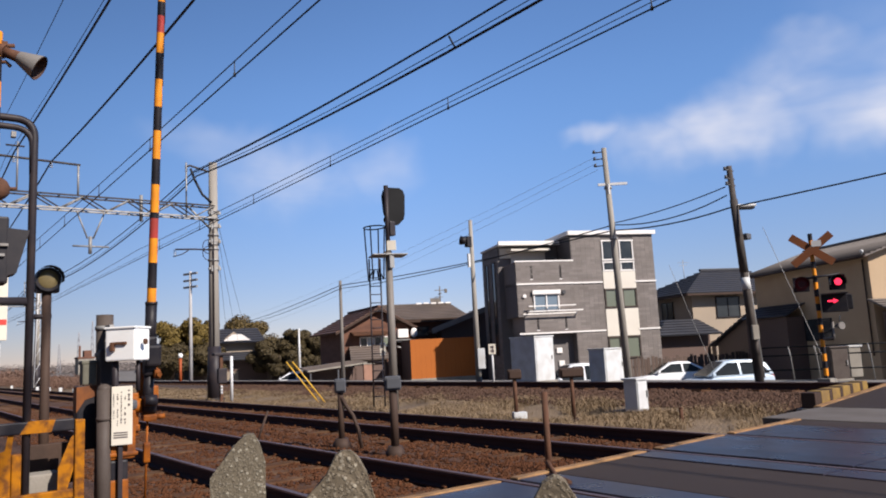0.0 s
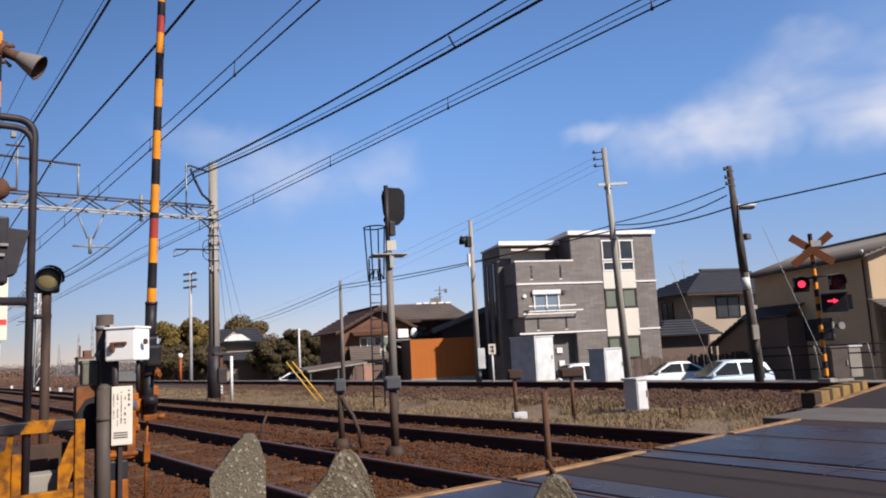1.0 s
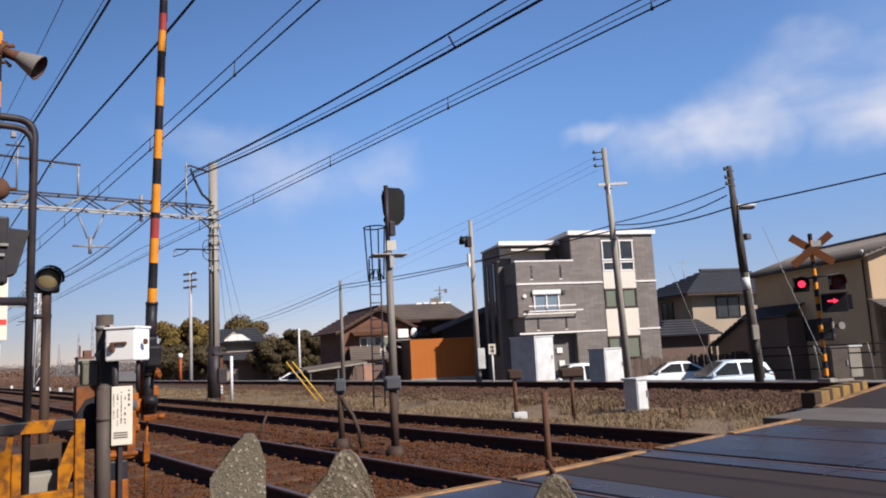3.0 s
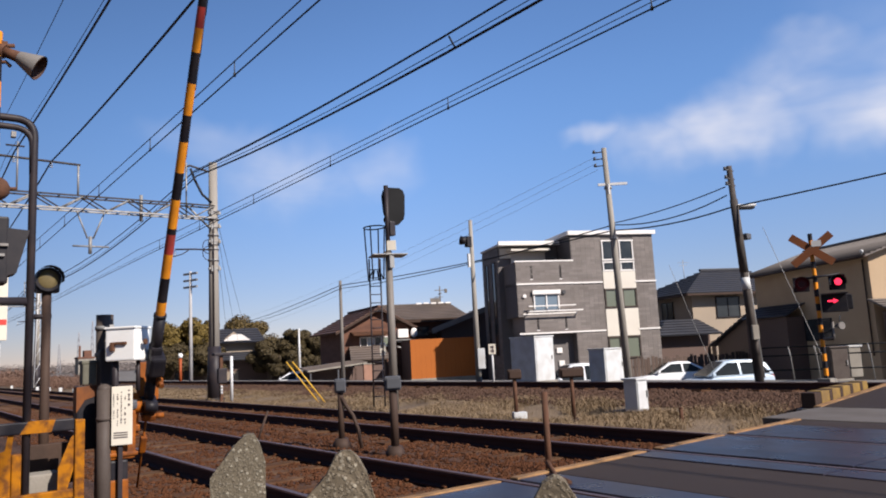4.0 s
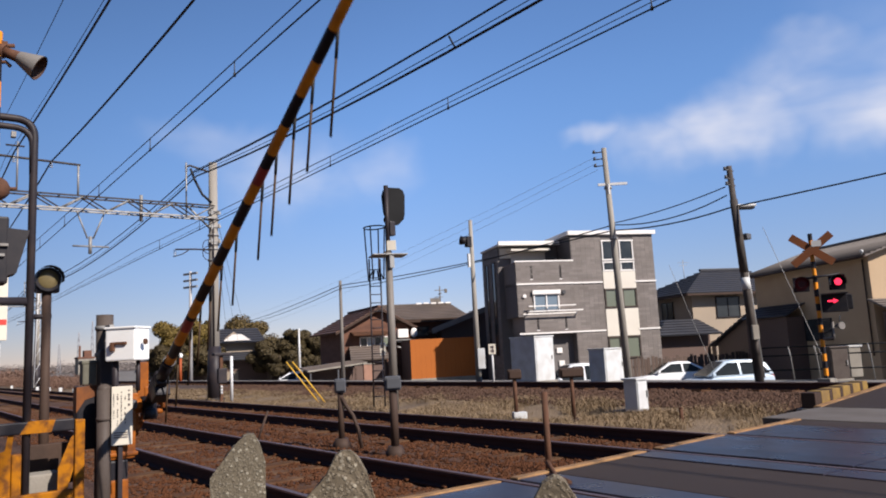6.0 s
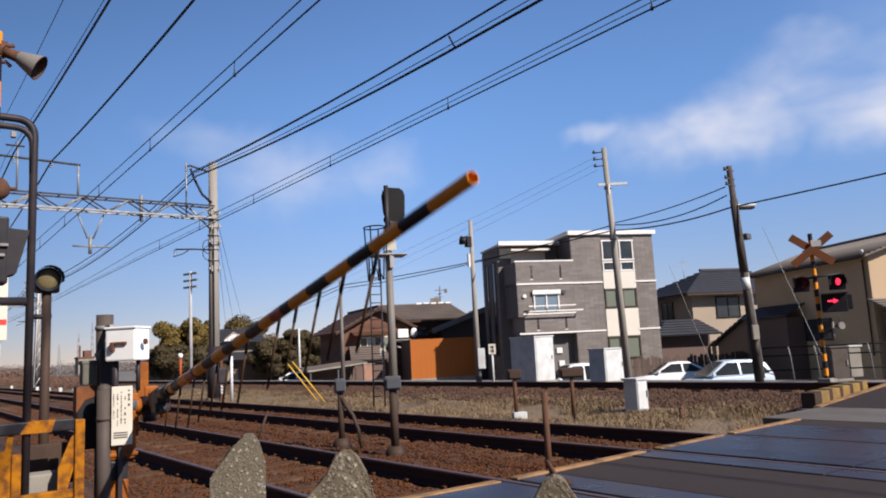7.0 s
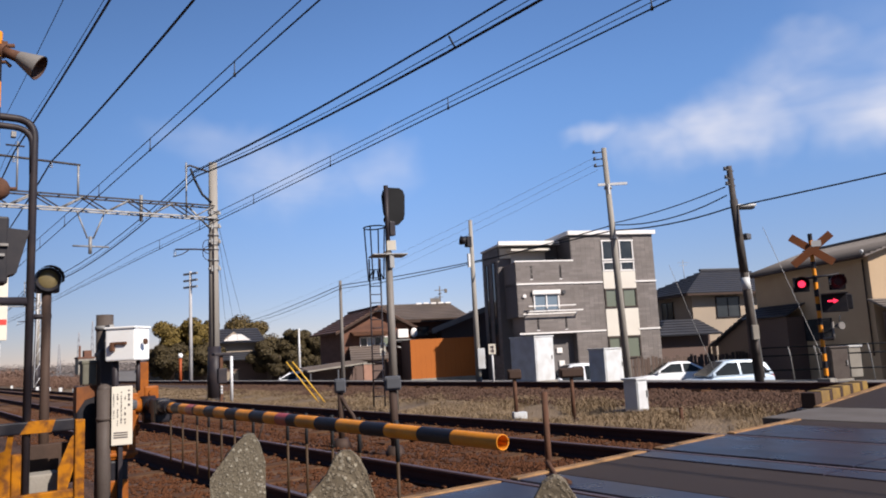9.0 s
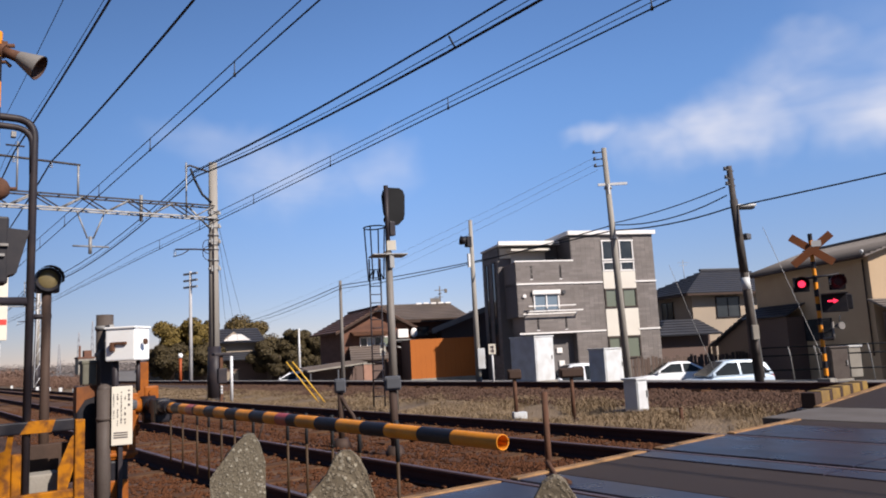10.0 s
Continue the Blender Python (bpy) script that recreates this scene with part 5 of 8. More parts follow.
def make_control_post():
    t = thing("control_post", pose(-6.15, 1.31, -0.17), "grey post with a white junction box beside the barrier", "control post")
    simple("post", "post_grey", t, lambda bm: (cyl(bm, (0, 0, 0), (0, 0, 1.66), 0.062, 0.062, 18),), "tall grey post")
    b = simple("junction_box", "white_bright", t, lambda bm: box(bm, (0.20, 0.235, 0.235), (0.28, 0.10, 1.42), rz=-45, bevel=0.012), "white enamelled junction box")
    simple("lid", "white_bright", b, lambda bm: box(bm, (0.22, 0.25, 0.016), (0.28, 0.10, 1.543), rz=-45, bevel=0.006))
    simple("latch", "rust", b, lambda bm: (box(bm, (0.02, 0.11, 0.02), (0.356, 0.024, 1.43), rz=-45, bevel=0.004), box(bm, (0.03, 0.03, 0.065), (0.321, -0.016, 1.405), rz=-45, bevel=0.006)), "rusty latch bar")
    simple("seal", "rust", b, lambda bm: cyl(bm, (0.407, 0.187, 1.435), (0.417, 0.197, 1.435), 0.022, seg=12))
    for z in (1.36, 1.56):
        simple("bracket", "galv", t, lambda bm: (box(bm, (0.26, 0.03, 0.025), (0.1, 0.0, z)), cyl(bm, (0, 0, z - 0.015), (0, 0, z + 0.015), 0.07, seg=16)), "galvanised pole bracket")
    simple("box_stand", "dark_pipe", t, lambda bm: (tube(bm, [(0.26, 0.02, 1.33), (0.26, 0.02, 1.1), (0.2, 0.1, 0.9)], 0.025), tube(bm, [(0.3, 0.17, 1.33), (0.3, 0.17, 1.08)], 0.016)), "dark conduits below the box")
    simple("case", "dark_pipe", t, lambda bm: box(bm, (0.13, 0.10, 0.36), (0.06, -0.005, 1.22), bevel=0.02), "dark case on the post")


make_control_post()


def make_bollard():
    t = thing("bollard", pose(-5.92, 1.262, -0.2), "grey steel bollard with a domed top", "bollard")

    def body(bm):
        cyl(bm, (0, 0, 0), (0, 0, 1.132), 0.0497, 0.0497, 20)
        ball(bm, (0, 0, 1.132), 0.0497, 20, 10, scale=(1, 1, 0.85))
    simple("tube", "post_grey", t, body)
    simple("collar", "post_grey", t, lambda bm: cyl(bm, (0, 0, 0.91), (0, 0, 0.936), 0.056, 0.054, 20))


make_bollard()


def make_notice():
    t = thing("notice_board", Matrix.Translation((-5.88, 1.365, -0.259)) @ Matrix.Scale(1.0463, 4), "white notice board with columns of dark writing on a thin post", "notice board")
    f = Matrix.Rotation(radians(-14), 4, "Z")
    simple("board", "white_plain", t, lambda bm: box(bm, (0.012, 0.135, 0.40), (0.03, 0.004, 0.955), rz=-14, bevel=0.004), "white enamel board")
    bm = bms()
    rng = random.Random(3)
    for c, (top, size, ln) in enumerate(((1.125, 0.013, 0.10), (1.10, 0.010, 0.20), (1.115, 0.009, 0.22), (1.10, 0.009, 0.22), (1.11, 0.008, 0.18))):
        y = 0.054 - 0.024 * c
        z = top
        while z > top - ln:
            h = size * (0.5 + 0.8 * rng.random())
            w = size * (0.4 + 0.7 * rng.random())
            if rng.random() < 0.8:
                box(bm, (0.002, w, h), f @ Vector((0.037, y + 0.002 * rng.random(), 0)) + Vector((0, 0, z)), rz=-14)
            z -= h + 0.004 + 0.004 * rng.random()
    for k in range(3):
        box(bm, (0.002, 0.09, 0.007), f @ Vector((0.037, 0.004, 0)) + Vector((0, 0, 0.84 - 0.016 * k)), rz=-14)
    part("lettering", bm, "ink", t, "small dark writing")
    simple("post", "dark_pipe", t, lambda bm: box(bm, (0.03, 0.03, 1.12), (0.0, 0.0, 0.56), bevel=0.004))


make_notice()


M["green_grey"] = mat("green_grey_enamel", (0.13, 0.125, 0.095), 0.6, vary=0.15, dirt=(0.08, 0.07, 0.055), dirt_amount=0.5, dirt_scale=8)
M["rust_orange"] = mat("rusty_orange_paint", (0.19, 0.062, 0.015), 0.7, vary=0.25, bump=0.1, dirt=(0.10, 0.04, 0.02), dirt_amount=0.7, dirt_scale=9)


def make_guard():
    """Striped guard frame in front of the near signal."""
    t = thing("guard_frame", pose(-5.95, 0.3, -0.2), "black and chipped yellow steel guard frame", "guard frame")
    flat = Matrix.Rotation(radians(90), 4, "Z")
    simple("top_rail", "black", t, lambda bm: box(bm, (0.05, 1.1, 0.082), (0.0, 0.22, 0.905), bevel=0.01), "black painted top rail")
    simple("top_band", "yellow", t, lambda bm: prism(bm, [(0.43, 0.866), (0.622, 0.864), (0.648, 0.947), (0.479, 0.948)], 0.058, flat), "slanted yellow band")
    simple("end_post", "yellow", t, lambda bm: box(bm, (0.06, 0.066, 0.935), (0.0, 0.806, 0.468), bevel=0.01), "chipped orange end post")
    simple("mid_post", "yellow", t, lambda bm: box(bm, (0.05, 0.06, 0.735), (0.0, 0.415, 0.37), bevel=0.01), "chipped orange post")
    simple("base_rail", "yellow", t, lambda bm: box(bm, (0.05, 1.0, 0.06), (-0.005, 0.27, 0.43), bevel=0.008))

    def gusset(bm):
        prism(bm, [(0.671, 0.45), (0.73, 0.45), (0.773, 0.60), (0.773, 0.83), (0.75, 0.81), (0.672, 0.61)], 0.012, flat)

    def plate(bm):
        prism(bm, [(0.15, 0.44), (0.384, 0.44), (0.384, 0.74), (0.396, 0.866), (0.362, 0.866), (0.345, 0.765), (0.15, 0.70)], 0.012, flat)
    simple("gusset", "yellow", t, gusset, "chipped yellow gusset plate")
    simple("side_plate", "yellow", t, plate, "chipped yellow side plate")
    simple("back_case", "black", t, lambda bm: box(bm, (0.12, 0.145, 0.465), (-0.23, 0.888, 0.932), bevel=0.015), "dark steel case")
    simple("back_band", "rust_orange", t, lambda bm: prism(bm, [(0.814, 0.97), (0.814, 1.155), (0.962, 1.168), (0.962, 1.09), (0.872, 1.06)], 0.126, Matrix.Translation((-0.23, 0, 0)) @ flat), "slanted rusty orange band")
    simple("grey_box", "green_grey", t, lambda bm: (box(bm, (0.12, 0.10, 0.16), (-0.24, 0.905, 1.25), bevel=0.012), box(bm, (0.13, 0.115, 0.03), (-0.24, 0.905, 1.335), bevel=0.01)), "green-grey box on the dark case")
    simple("back_plate", "brown_post", t, lambda bm: box(bm, (0.03, 0.38, 0.30), (-0.42, 0.70, 0.60), bevel=0.006), "grimy back plate")
    simple("concrete_foot", "concrete", t, lambda bm: box(bm, (0.2, 0.205, 0.565), (-0.25, 0.613, 0.283), bevel=0.015), "grey concrete foot")


make_guard()


def bend(a, corner, b, r, n=8):
    """Points of a bar from a to b that turns at the corner with a radius."""
    a, corner, b = Vector(a), Vector(corner), Vector(b)
    u, v = (a - corner).normalized(), (b - corner).normalized()
    p, q = corner + u * r, corner + v * r
    return [a] + [(1 - s) ** 2 * p + 2 * s * (1 - s) * corner + s * s * q for s in [k / n for k in range(n + 1)]] + [b]


def make_arch():
    t = thing("pipe_arch", pose(-5.97, 0.735, -0.2), "dark steel pipe arch carrying the near signal lamps", "pipe arch")
    simple("outer_pipe", "dark_pipe", t, lambda bm: tube(bm, bend((0, 0.037, 0), (0, 0.044, 3.103), (0.0, -1.4, 3.10), 0.13), 0.0275, 14))
    simple("inner_pipe", "dark_pipe", t, lambda bm: tube(bm, bend((0.0, 0.037, 2.7), (0, 0.032, 3.038), (0.0, -1.4, 3.035), 0.13), 0.023, 14))
    simple("cross_bar", "dark_pipe", t, lambda bm: tube(bm, [(0, 0.02, 1.78), (0, -1.4, 1.78)], 0.03, 10))
    simple("far_leg", "dark_pipe", t, lambda bm: tube(bm, [(0, -1.4, 0), (0, -1.4, 3.1)], 0.037, 12))
    simple("clip", "galv", t, lambda bm: box(bm, (0.05, 0.03, 0.04), (0.0, -0.09, 2.98)))


make_arch()


def make_near_signal():
    t = thing("crossing_signal", pose(-5.9, 0.508, -0.2), "near crossing signal with grey horn speaker and dark lamp hoods", "crossing signal", "crossing signals")
    simple("mast", ("black", "orange"), t, lambda bm: striped(bm, (0, 0, 0), (0, 0, 3.7), 0.045, 20), "orange and black banded mast")
    h = simple("horn", "horn", t, lambda bm: (cyl(bm, (0.05, 0.145, 3.522), (0.10, 0.270, 3.446), 0.046, 0.096, 24, caps=False),), "grey horn loudspeaker")
    simple("driver", "rust", h, lambda bm: (cyl(bm, (0.012, 0.055, 3.56), (0.05, 0.147, 3.521), 0.036, 0.042, 16), cyl(bm, (0.0, 0.03, 3.57), (0.015, 0.06, 3.557), 0.052, 0.052, 16)), "brown horn driver")
    simple("mouth", "horn_in", h, lambda bm: (cyl(bm, (0.055, 0.158, 3.514), (0.101, 0.272, 3.445), 0.046, 0.091, 24, caps=False), cyl(bm, (0.052, 0.152, 3.518), (0.055, 0.158, 3.514), 0.044, 0.046, 20)), "dark rusty horn mouth")
    simple("bracket", "rust", t, lambda bm: (tube(bm, [(0, 0, 3.6), (0, 0.12, 3.62)], 0.016, 8), tube(bm, [(0, 0, 3.47), (0, 0.07, 3.49), (0, 0.1, 3.46)], 0.014, 8), box(bm, (0.05, 0.05, 0.03), (0, 0.05, 3.62))), "small mounting bracket")
    simple("lamp_back", "rust", t, lambda bm: (ball(bm, (0, 0.03, 2.56), 0.09, 18, 12, scale=(0.8, 1, 0.95)), tube(bm, [(0, 0.1, 2.565), (0, 0.16, 2.57)], 0.012, 8)), "rusty round lamp back")
    simple("indicator", "black", t, lambda bm: (box(bm, (0.2, 0.12, 0.46), (0, 0.05, 2.12), bevel=0.015),
                                                     prism(bm, [(0.10, 2.27), (0.235, 2.26), (0.16, 1.96), (0.10, 1.94)], 0.2, Matrix.Rotation(radians(90), 4, "Z"))), "grey hooded direction indicator")
    for y, z in ((0.08, 2.15), (0.06, 2.08)):
        simple("indicator_bracket", "galv", t, lambda bm: box(bm, (0.03, 0.05, 0.018), (0.11, y, z)))


make_near_signal()


def make_lamp_post():
    t = thing("lamp_post", pose(-6.4, 0.945, -0.2), "brown post with a round dark lamp and dusty amber lens", "lamp post")
    simple("post", "brown_post", t, lambda bm: cyl(bm, (0, 0, 0), (0, 0, 1.92), 0.034, 0.034, 14), "brown painted post")
    h = simple("lamp_head", "black", t, lambda bm: (cyl(bm, (-0.08, 0, 1.98), (0.07, 0, 1.98), 0.085, 0.092, 24), box(bm, (0.1, 0.17, 0.08), (0, 0, 1.92), bevel=0.02)), "round black lamp head")

    def hood(bm):
        pts = [(math.cos(radians(-15 + 21 * k)) * 0.097, math.sin(radians(-15 + 21 * k)) * 0.097) for k in range(11)]
        for (a0, b0), (a1, b1) in zip(pts, pts[1:]):
            quad(bm, [(0.05, a0, 1.98 + b0), (0.05, a1, 1.98 + b1), (0.17, a1, 1.98 + b1), (0.17, a0, 1.98 + b0)])
    simple("hood", "black", h, hood)
    simple("lens", "lens_amber", h, lambda bm: ball(bm, (0.06, 0, 1.98), 0.078, 20, 12, scale=(0.3, 1, 1)), "dusty amber lens")
    simple("clamp", "dark_pipe", t, lambda bm: tube(bm, [(0, -0.12, 1.7), (0, 0.035, 1.7)], 0.02))


make_lamp_post()


# ---- broken concrete posts before the camera ----
def concrete_stump(name_label, x, y, half_w, half_d, top, cut, seed, rz, rough=1.0):
    """Broken post: a rough aggregate block whose head slopes to an uneven edge."""
    rng = random.Random(seed)
    t = thing("concrete_post", pose(x, y, -0.25, 0, 0, rz), name_label, "concrete post", "broken concrete posts")
    bm = bms()
    nx, nz = 22, 44
    low, high = 0.0, top + 0.25
    grid = []

    def head(u):                                # height of the broken head across the post, u in -1..1
        return high - np.interp(u, [c[0] for c in cut], [c[1] for c in cut])
    ring_pts = [(-1, -1)] + [(-1 + 2 * k / 10, -1) for k in range(1, 11)] + [(1, -1 + 2 * k / 6) for k in range(1, 7)] + \
               [(1 - 2 * k / 10, 1) for k in range(1, 11)] + [(-1, 1 - 2 * k / 6) for k in range(1, 6)]
    rows = 40
    rings = []
    for j in range(rows + 1):
        ring = []
        for (u, v) in ring_pts:
            h = head(u) - 0.014 * (1 - v)
            zz = low + (h - low) * (j / rows) ** 0.6
            p = Vector((v * half_d, u * half_w, zz))
            chip = 0.0045 * rough * noise.noise(p * 48 + Vector((seed, 0, 0))) + 0.007 * rough * noise.noise(p * 10 + Vector((0, seed, 0)))
            p += Vector((v, u, 0.25)).normalized() * chip
            ring.append(bm.verts.new(p))
        rings.append(ring)
    n = len(ring_pts)
    for a, b in zip(rings, rings[1:]):
        for k in range(n):
            bm.faces.new((a[k], a[(k + 1) % n], b[(k + 1) % n], b[k]))
    # broken head: fill by strips between the two long sides
    last = rings[-1]
    front, back = last[0:11], [last[26 - k] for k in range(11)]
    mids = []
    for a, b in zip(front, back):
        row = [a]
        for s in (0.25, 0.5, 0.75):
            p = a.co.lerp(b.co, s)
            p.z += 0.02 * noise.noise(p * 20 + Vector((seed, 5, 0))) + 0.008
            row.append(bm.verts.new(p))
        mids.append(row + [b])
    for r0, r1 in zip(mids, mids[1:]):
        for k in range(4):
            bm.faces.new((r0[k], r1[k], r1[k + 1], r0[k + 1]))
    bmesh.ops.remove_doubles(bm, verts=bm.verts, dist=0.0005)
    bmesh.ops.recalc_face_normals(bm, faces=bm.faces)
    body = part("post_body", bm, "aggregate" if rough > 0.5 else "stump_concrete", t, "rough grey-brown exposed aggregate concrete")
    # pebbles that stand proud of the worn faces
    verts, faces = [], []
    g = np.random.default_rng(seed)
    base = np.array([(1, 0, 0), (-1, 0, 0), (0, 1, 0), (0, -1, 0), (0, 0, 1), (0, 0, -1)], float)
    tri = [(0, 2, 4), (2, 1, 4), (1, 3, 4), (3, 0, 4), (2, 0, 5), (1, 2, 5), (3, 1, 5), (0, 3, 5)]
    for _ in range(700 if rough > 0.5 else 350):
        u = g.uniform(-1, 1)
        hh = float(head(u))
        if g.random() < 0.7:
            p = np.array((half_d * 0.985, u * half_w * 0.96, hh - 0.03 - 0.55 * g.random()))
        elif g.random() < 0.5:
            side = 1 if g.random() < 0.5 else -1
            p = np.array((half_d * g.uniform(-0.9, 0.9), half_w * side * 0.98, float(head(side)) - 0.03 - 0.5 * g.random()))
        else:
            p = np.array((half_d * g.uniform(-1, 1), u * half_w, hh - 0.016))
        s = (0.0014 + 0.0042 * g.random() ** 2) * (0.6 + 0.4 * rough)
        o = len(verts)
        verts.extend((base * s * (0.7 + 0.6 * g.random((6, 1))) + p).tolist())
        faces.extend([(i + o, j + o, k + o) for i, j, k in tri])
    pb = data_part("aggregate", verts, faces, "pebble", t, "pale pebbles set in the concrete")
    pb["kind"] = "stuff"
    return t


concrete_stump("broken grey concrete post with exposed pebbles and a slanted head", -2.24, 0.855, 0.079, 0.06, 0.862,
               [(-1, 0.116), (-0.8, 0.094), (0.12, 0.006), (0.4, 0.0), (0.65, 0.0), (0.8, 0.03), (1, 0.08)], 11, -21, 0.3)
concrete_stump("broken pointed concrete post with exposed pebbles", -2.11, 1.115, 0.118, 0.06, 0.80,
               [(-1, 0.165), (-0.68, 0.12), (-0.27, 0.078), (0.0, 0.015), (0.16, 0.0), (0.48, 0.005), (0.66, 0.06), (0.9, 0.08), (1, 0.16)], 23, -27)
concrete_stump("low broken concrete post with exposed pebbles", -1.725, 1.66, 0.088, 0.06, 0.685,
               [(-1, 0.10), (-0.7, 0.06), (-0.35, 0.012), (0.1, 0.0), (0.35, 0.01), (0.7, 0.05), (1, 0.12)], 37, -44)


def make_edge_post():
    t = thing("edge_post", pose(-4.95, 4.72, -0.1), "thin rusty iron post at the edge of the crossing", "edge post")
    simple("post", "rust", t, lambda bm: cyl(bm, (0, 0, -0.05), (0, 0, 0.78), 0.03, 0.028, 14), "rusty brown post")
    simple("stay", "rust", t, lambda bm: tube(bm, [(0.0, -0.02, 0.18), (0.10, -0.06, 0.12), (0.2, -0.12, 0.085), (0.6, -0.36, 0.11)], 0.02, 8), "bent rusty strap")


make_edge_post()


def make_lean_rod():
    t = thing("marker_stake", pose(-11.74, 4.82, -0.17), "thin leaning rusty stake between the tracks", "stake")
    simple("stake", "brown_post", t, lambda bm: tube(bm, [(0, 0, 0), (-0.06, 0.2, 0.44)], 0.02, 8))


make_lean_rod()
st = thing("stub_post", pose(-7.85, 10.55, -0.27), "short rusty stub post in dry grass", "stub post")
simple("stub", "rust", st, lambda bm: (cyl(bm, (0, 0, -0.05), (0, 0, 0.23), 0.035, 0.033, 12), cyl(bm, (0, 0, 0.23), (0, 0, 0.25), 0.04, 0.036, 12)))
M["marker_red"] = mat("red_orange_marker_paint", (0.32, 0.07, 0.02), 0.6, vary=0.15)
mp = thing("marker_post", pose(-53.3, 16.3, -0.12), "red-orange marker post with a white cap", "marker post")
simple("post", "marker_red", mp, lambda bm: cyl(bm, (0, 0, -0.1), (0, 0, 1.75), 0.10, 0.10, 12))
simple("cap", "white_bright", mp, lambda bm: (cyl(bm, (0, 0, 1.75), (0, 0, 2.0), 0.15, 0.15, 12), ball(bm, (0, 0, 2.0), 0.15, 12, 6, scale=(1, 1, 0.4))), "white cap")


def line_sign(x, y, z, high, w, h, label):
    t = thing("line_sign", pose(x, y, z, 0, 0, -35), label, "sign", "line-side signs")
    simple("post", "steel_white", t, lambda bm: tube(bm, [(0, 0, -0.2), (0, 0, high)], 0.035, 8), "thin pale post")
    simple("plate", "white_plain", t, lambda bm: box(bm, (0.02, w, h), (0.045, 0, high - h / 2), bevel=0.005), "white plate")
    bm = bms()
    for k in range(2):
        box(bm, (0.006, w * 0.5, h * 0.22), (0.057, 0, high - h * (0.3 + 0.38 * k)))
        box(bm, (0.006, w * 0.16, h * 0.36), (0.0572, w * 0.1, high - h * (0.3 + 0.38 * k)))
    part("marking", bm, "ink", t, "dark marks")




line_sign(-25.55, 15.75, -0.02, 1.6, 0.22, 0.5, "small white line-side sign on a thin post")
line_sign(-19.35, 16.2, -0.05, 1.32, 0.24, 0.34, "small square white line-side sign on a thin post")


def switch_post():
    t = thing("switch_post", pose(-25.3, 9.22, -0.28), "pale post with dark switch boxes beside the portal mast", "switch post")
    simple("post", "steel_white", t, lambda bm: cyl(bm, (0, 0.25, 0), (0, 0.25, 1.6), 0.05, 0.05, 12), "pale steel post")
    simple("switch_box", "dark_pipe", t, lambda bm: box(bm, (0.2, 0.3, 0.5), (-0.1, -0.05, 0.95), bevel=0.02), "dark switch box")
    simple("upper_box", "dark_pipe", t, lambda bm: box(bm, (0.3, 0.62, 0.1), (-0.1, -0.05, 1.68), bevel=0.02), "dark cross plate")
    simple("insulator", "white", t, lambda bm: [cyl(bm, (0.05, -0.12, 0.35 + 0.1 * k), (0.05, -0.12, 0.42 + 0.1 * k), 0.05, 0.03, 10) for k in range(3)] and None, "white insulator")
    simple("stand", "rust", t, lambda bm: (box(bm, (0.1, 0.1, 1.65), (-0.1, -0.08, 0.82)), box(bm, (0.8, 0.9, 0.06), (0, 0.05, 0.02), bevel=0.01)), "rusty stand")
    simple("base_slab", "concrete", t, lambda bm: box(bm, (1.6, 0.6, 0.1), (-0.6, -0.35, 0.02), bevel=0.01), "pale concrete slab")


switch_post()


for k, (x, y) in enumerate(((-50.0, 8.98), (-54.6, 8.98), (-59.0, 8.98), (-64.2, 8.98), (-79.0, 8.98), (-38.5, 9.0), (-34.0, 9.0))):
    st = thing("marker_stake", pose(x, y, -0.3), "small white marker stake beside the far rail", "stake", "white marker stakes")
    simple("stake", "white", st, lambda bm: box(bm, (0.16, 0.2, 0.36), (0, 0, 0.18), bevel=0.03))


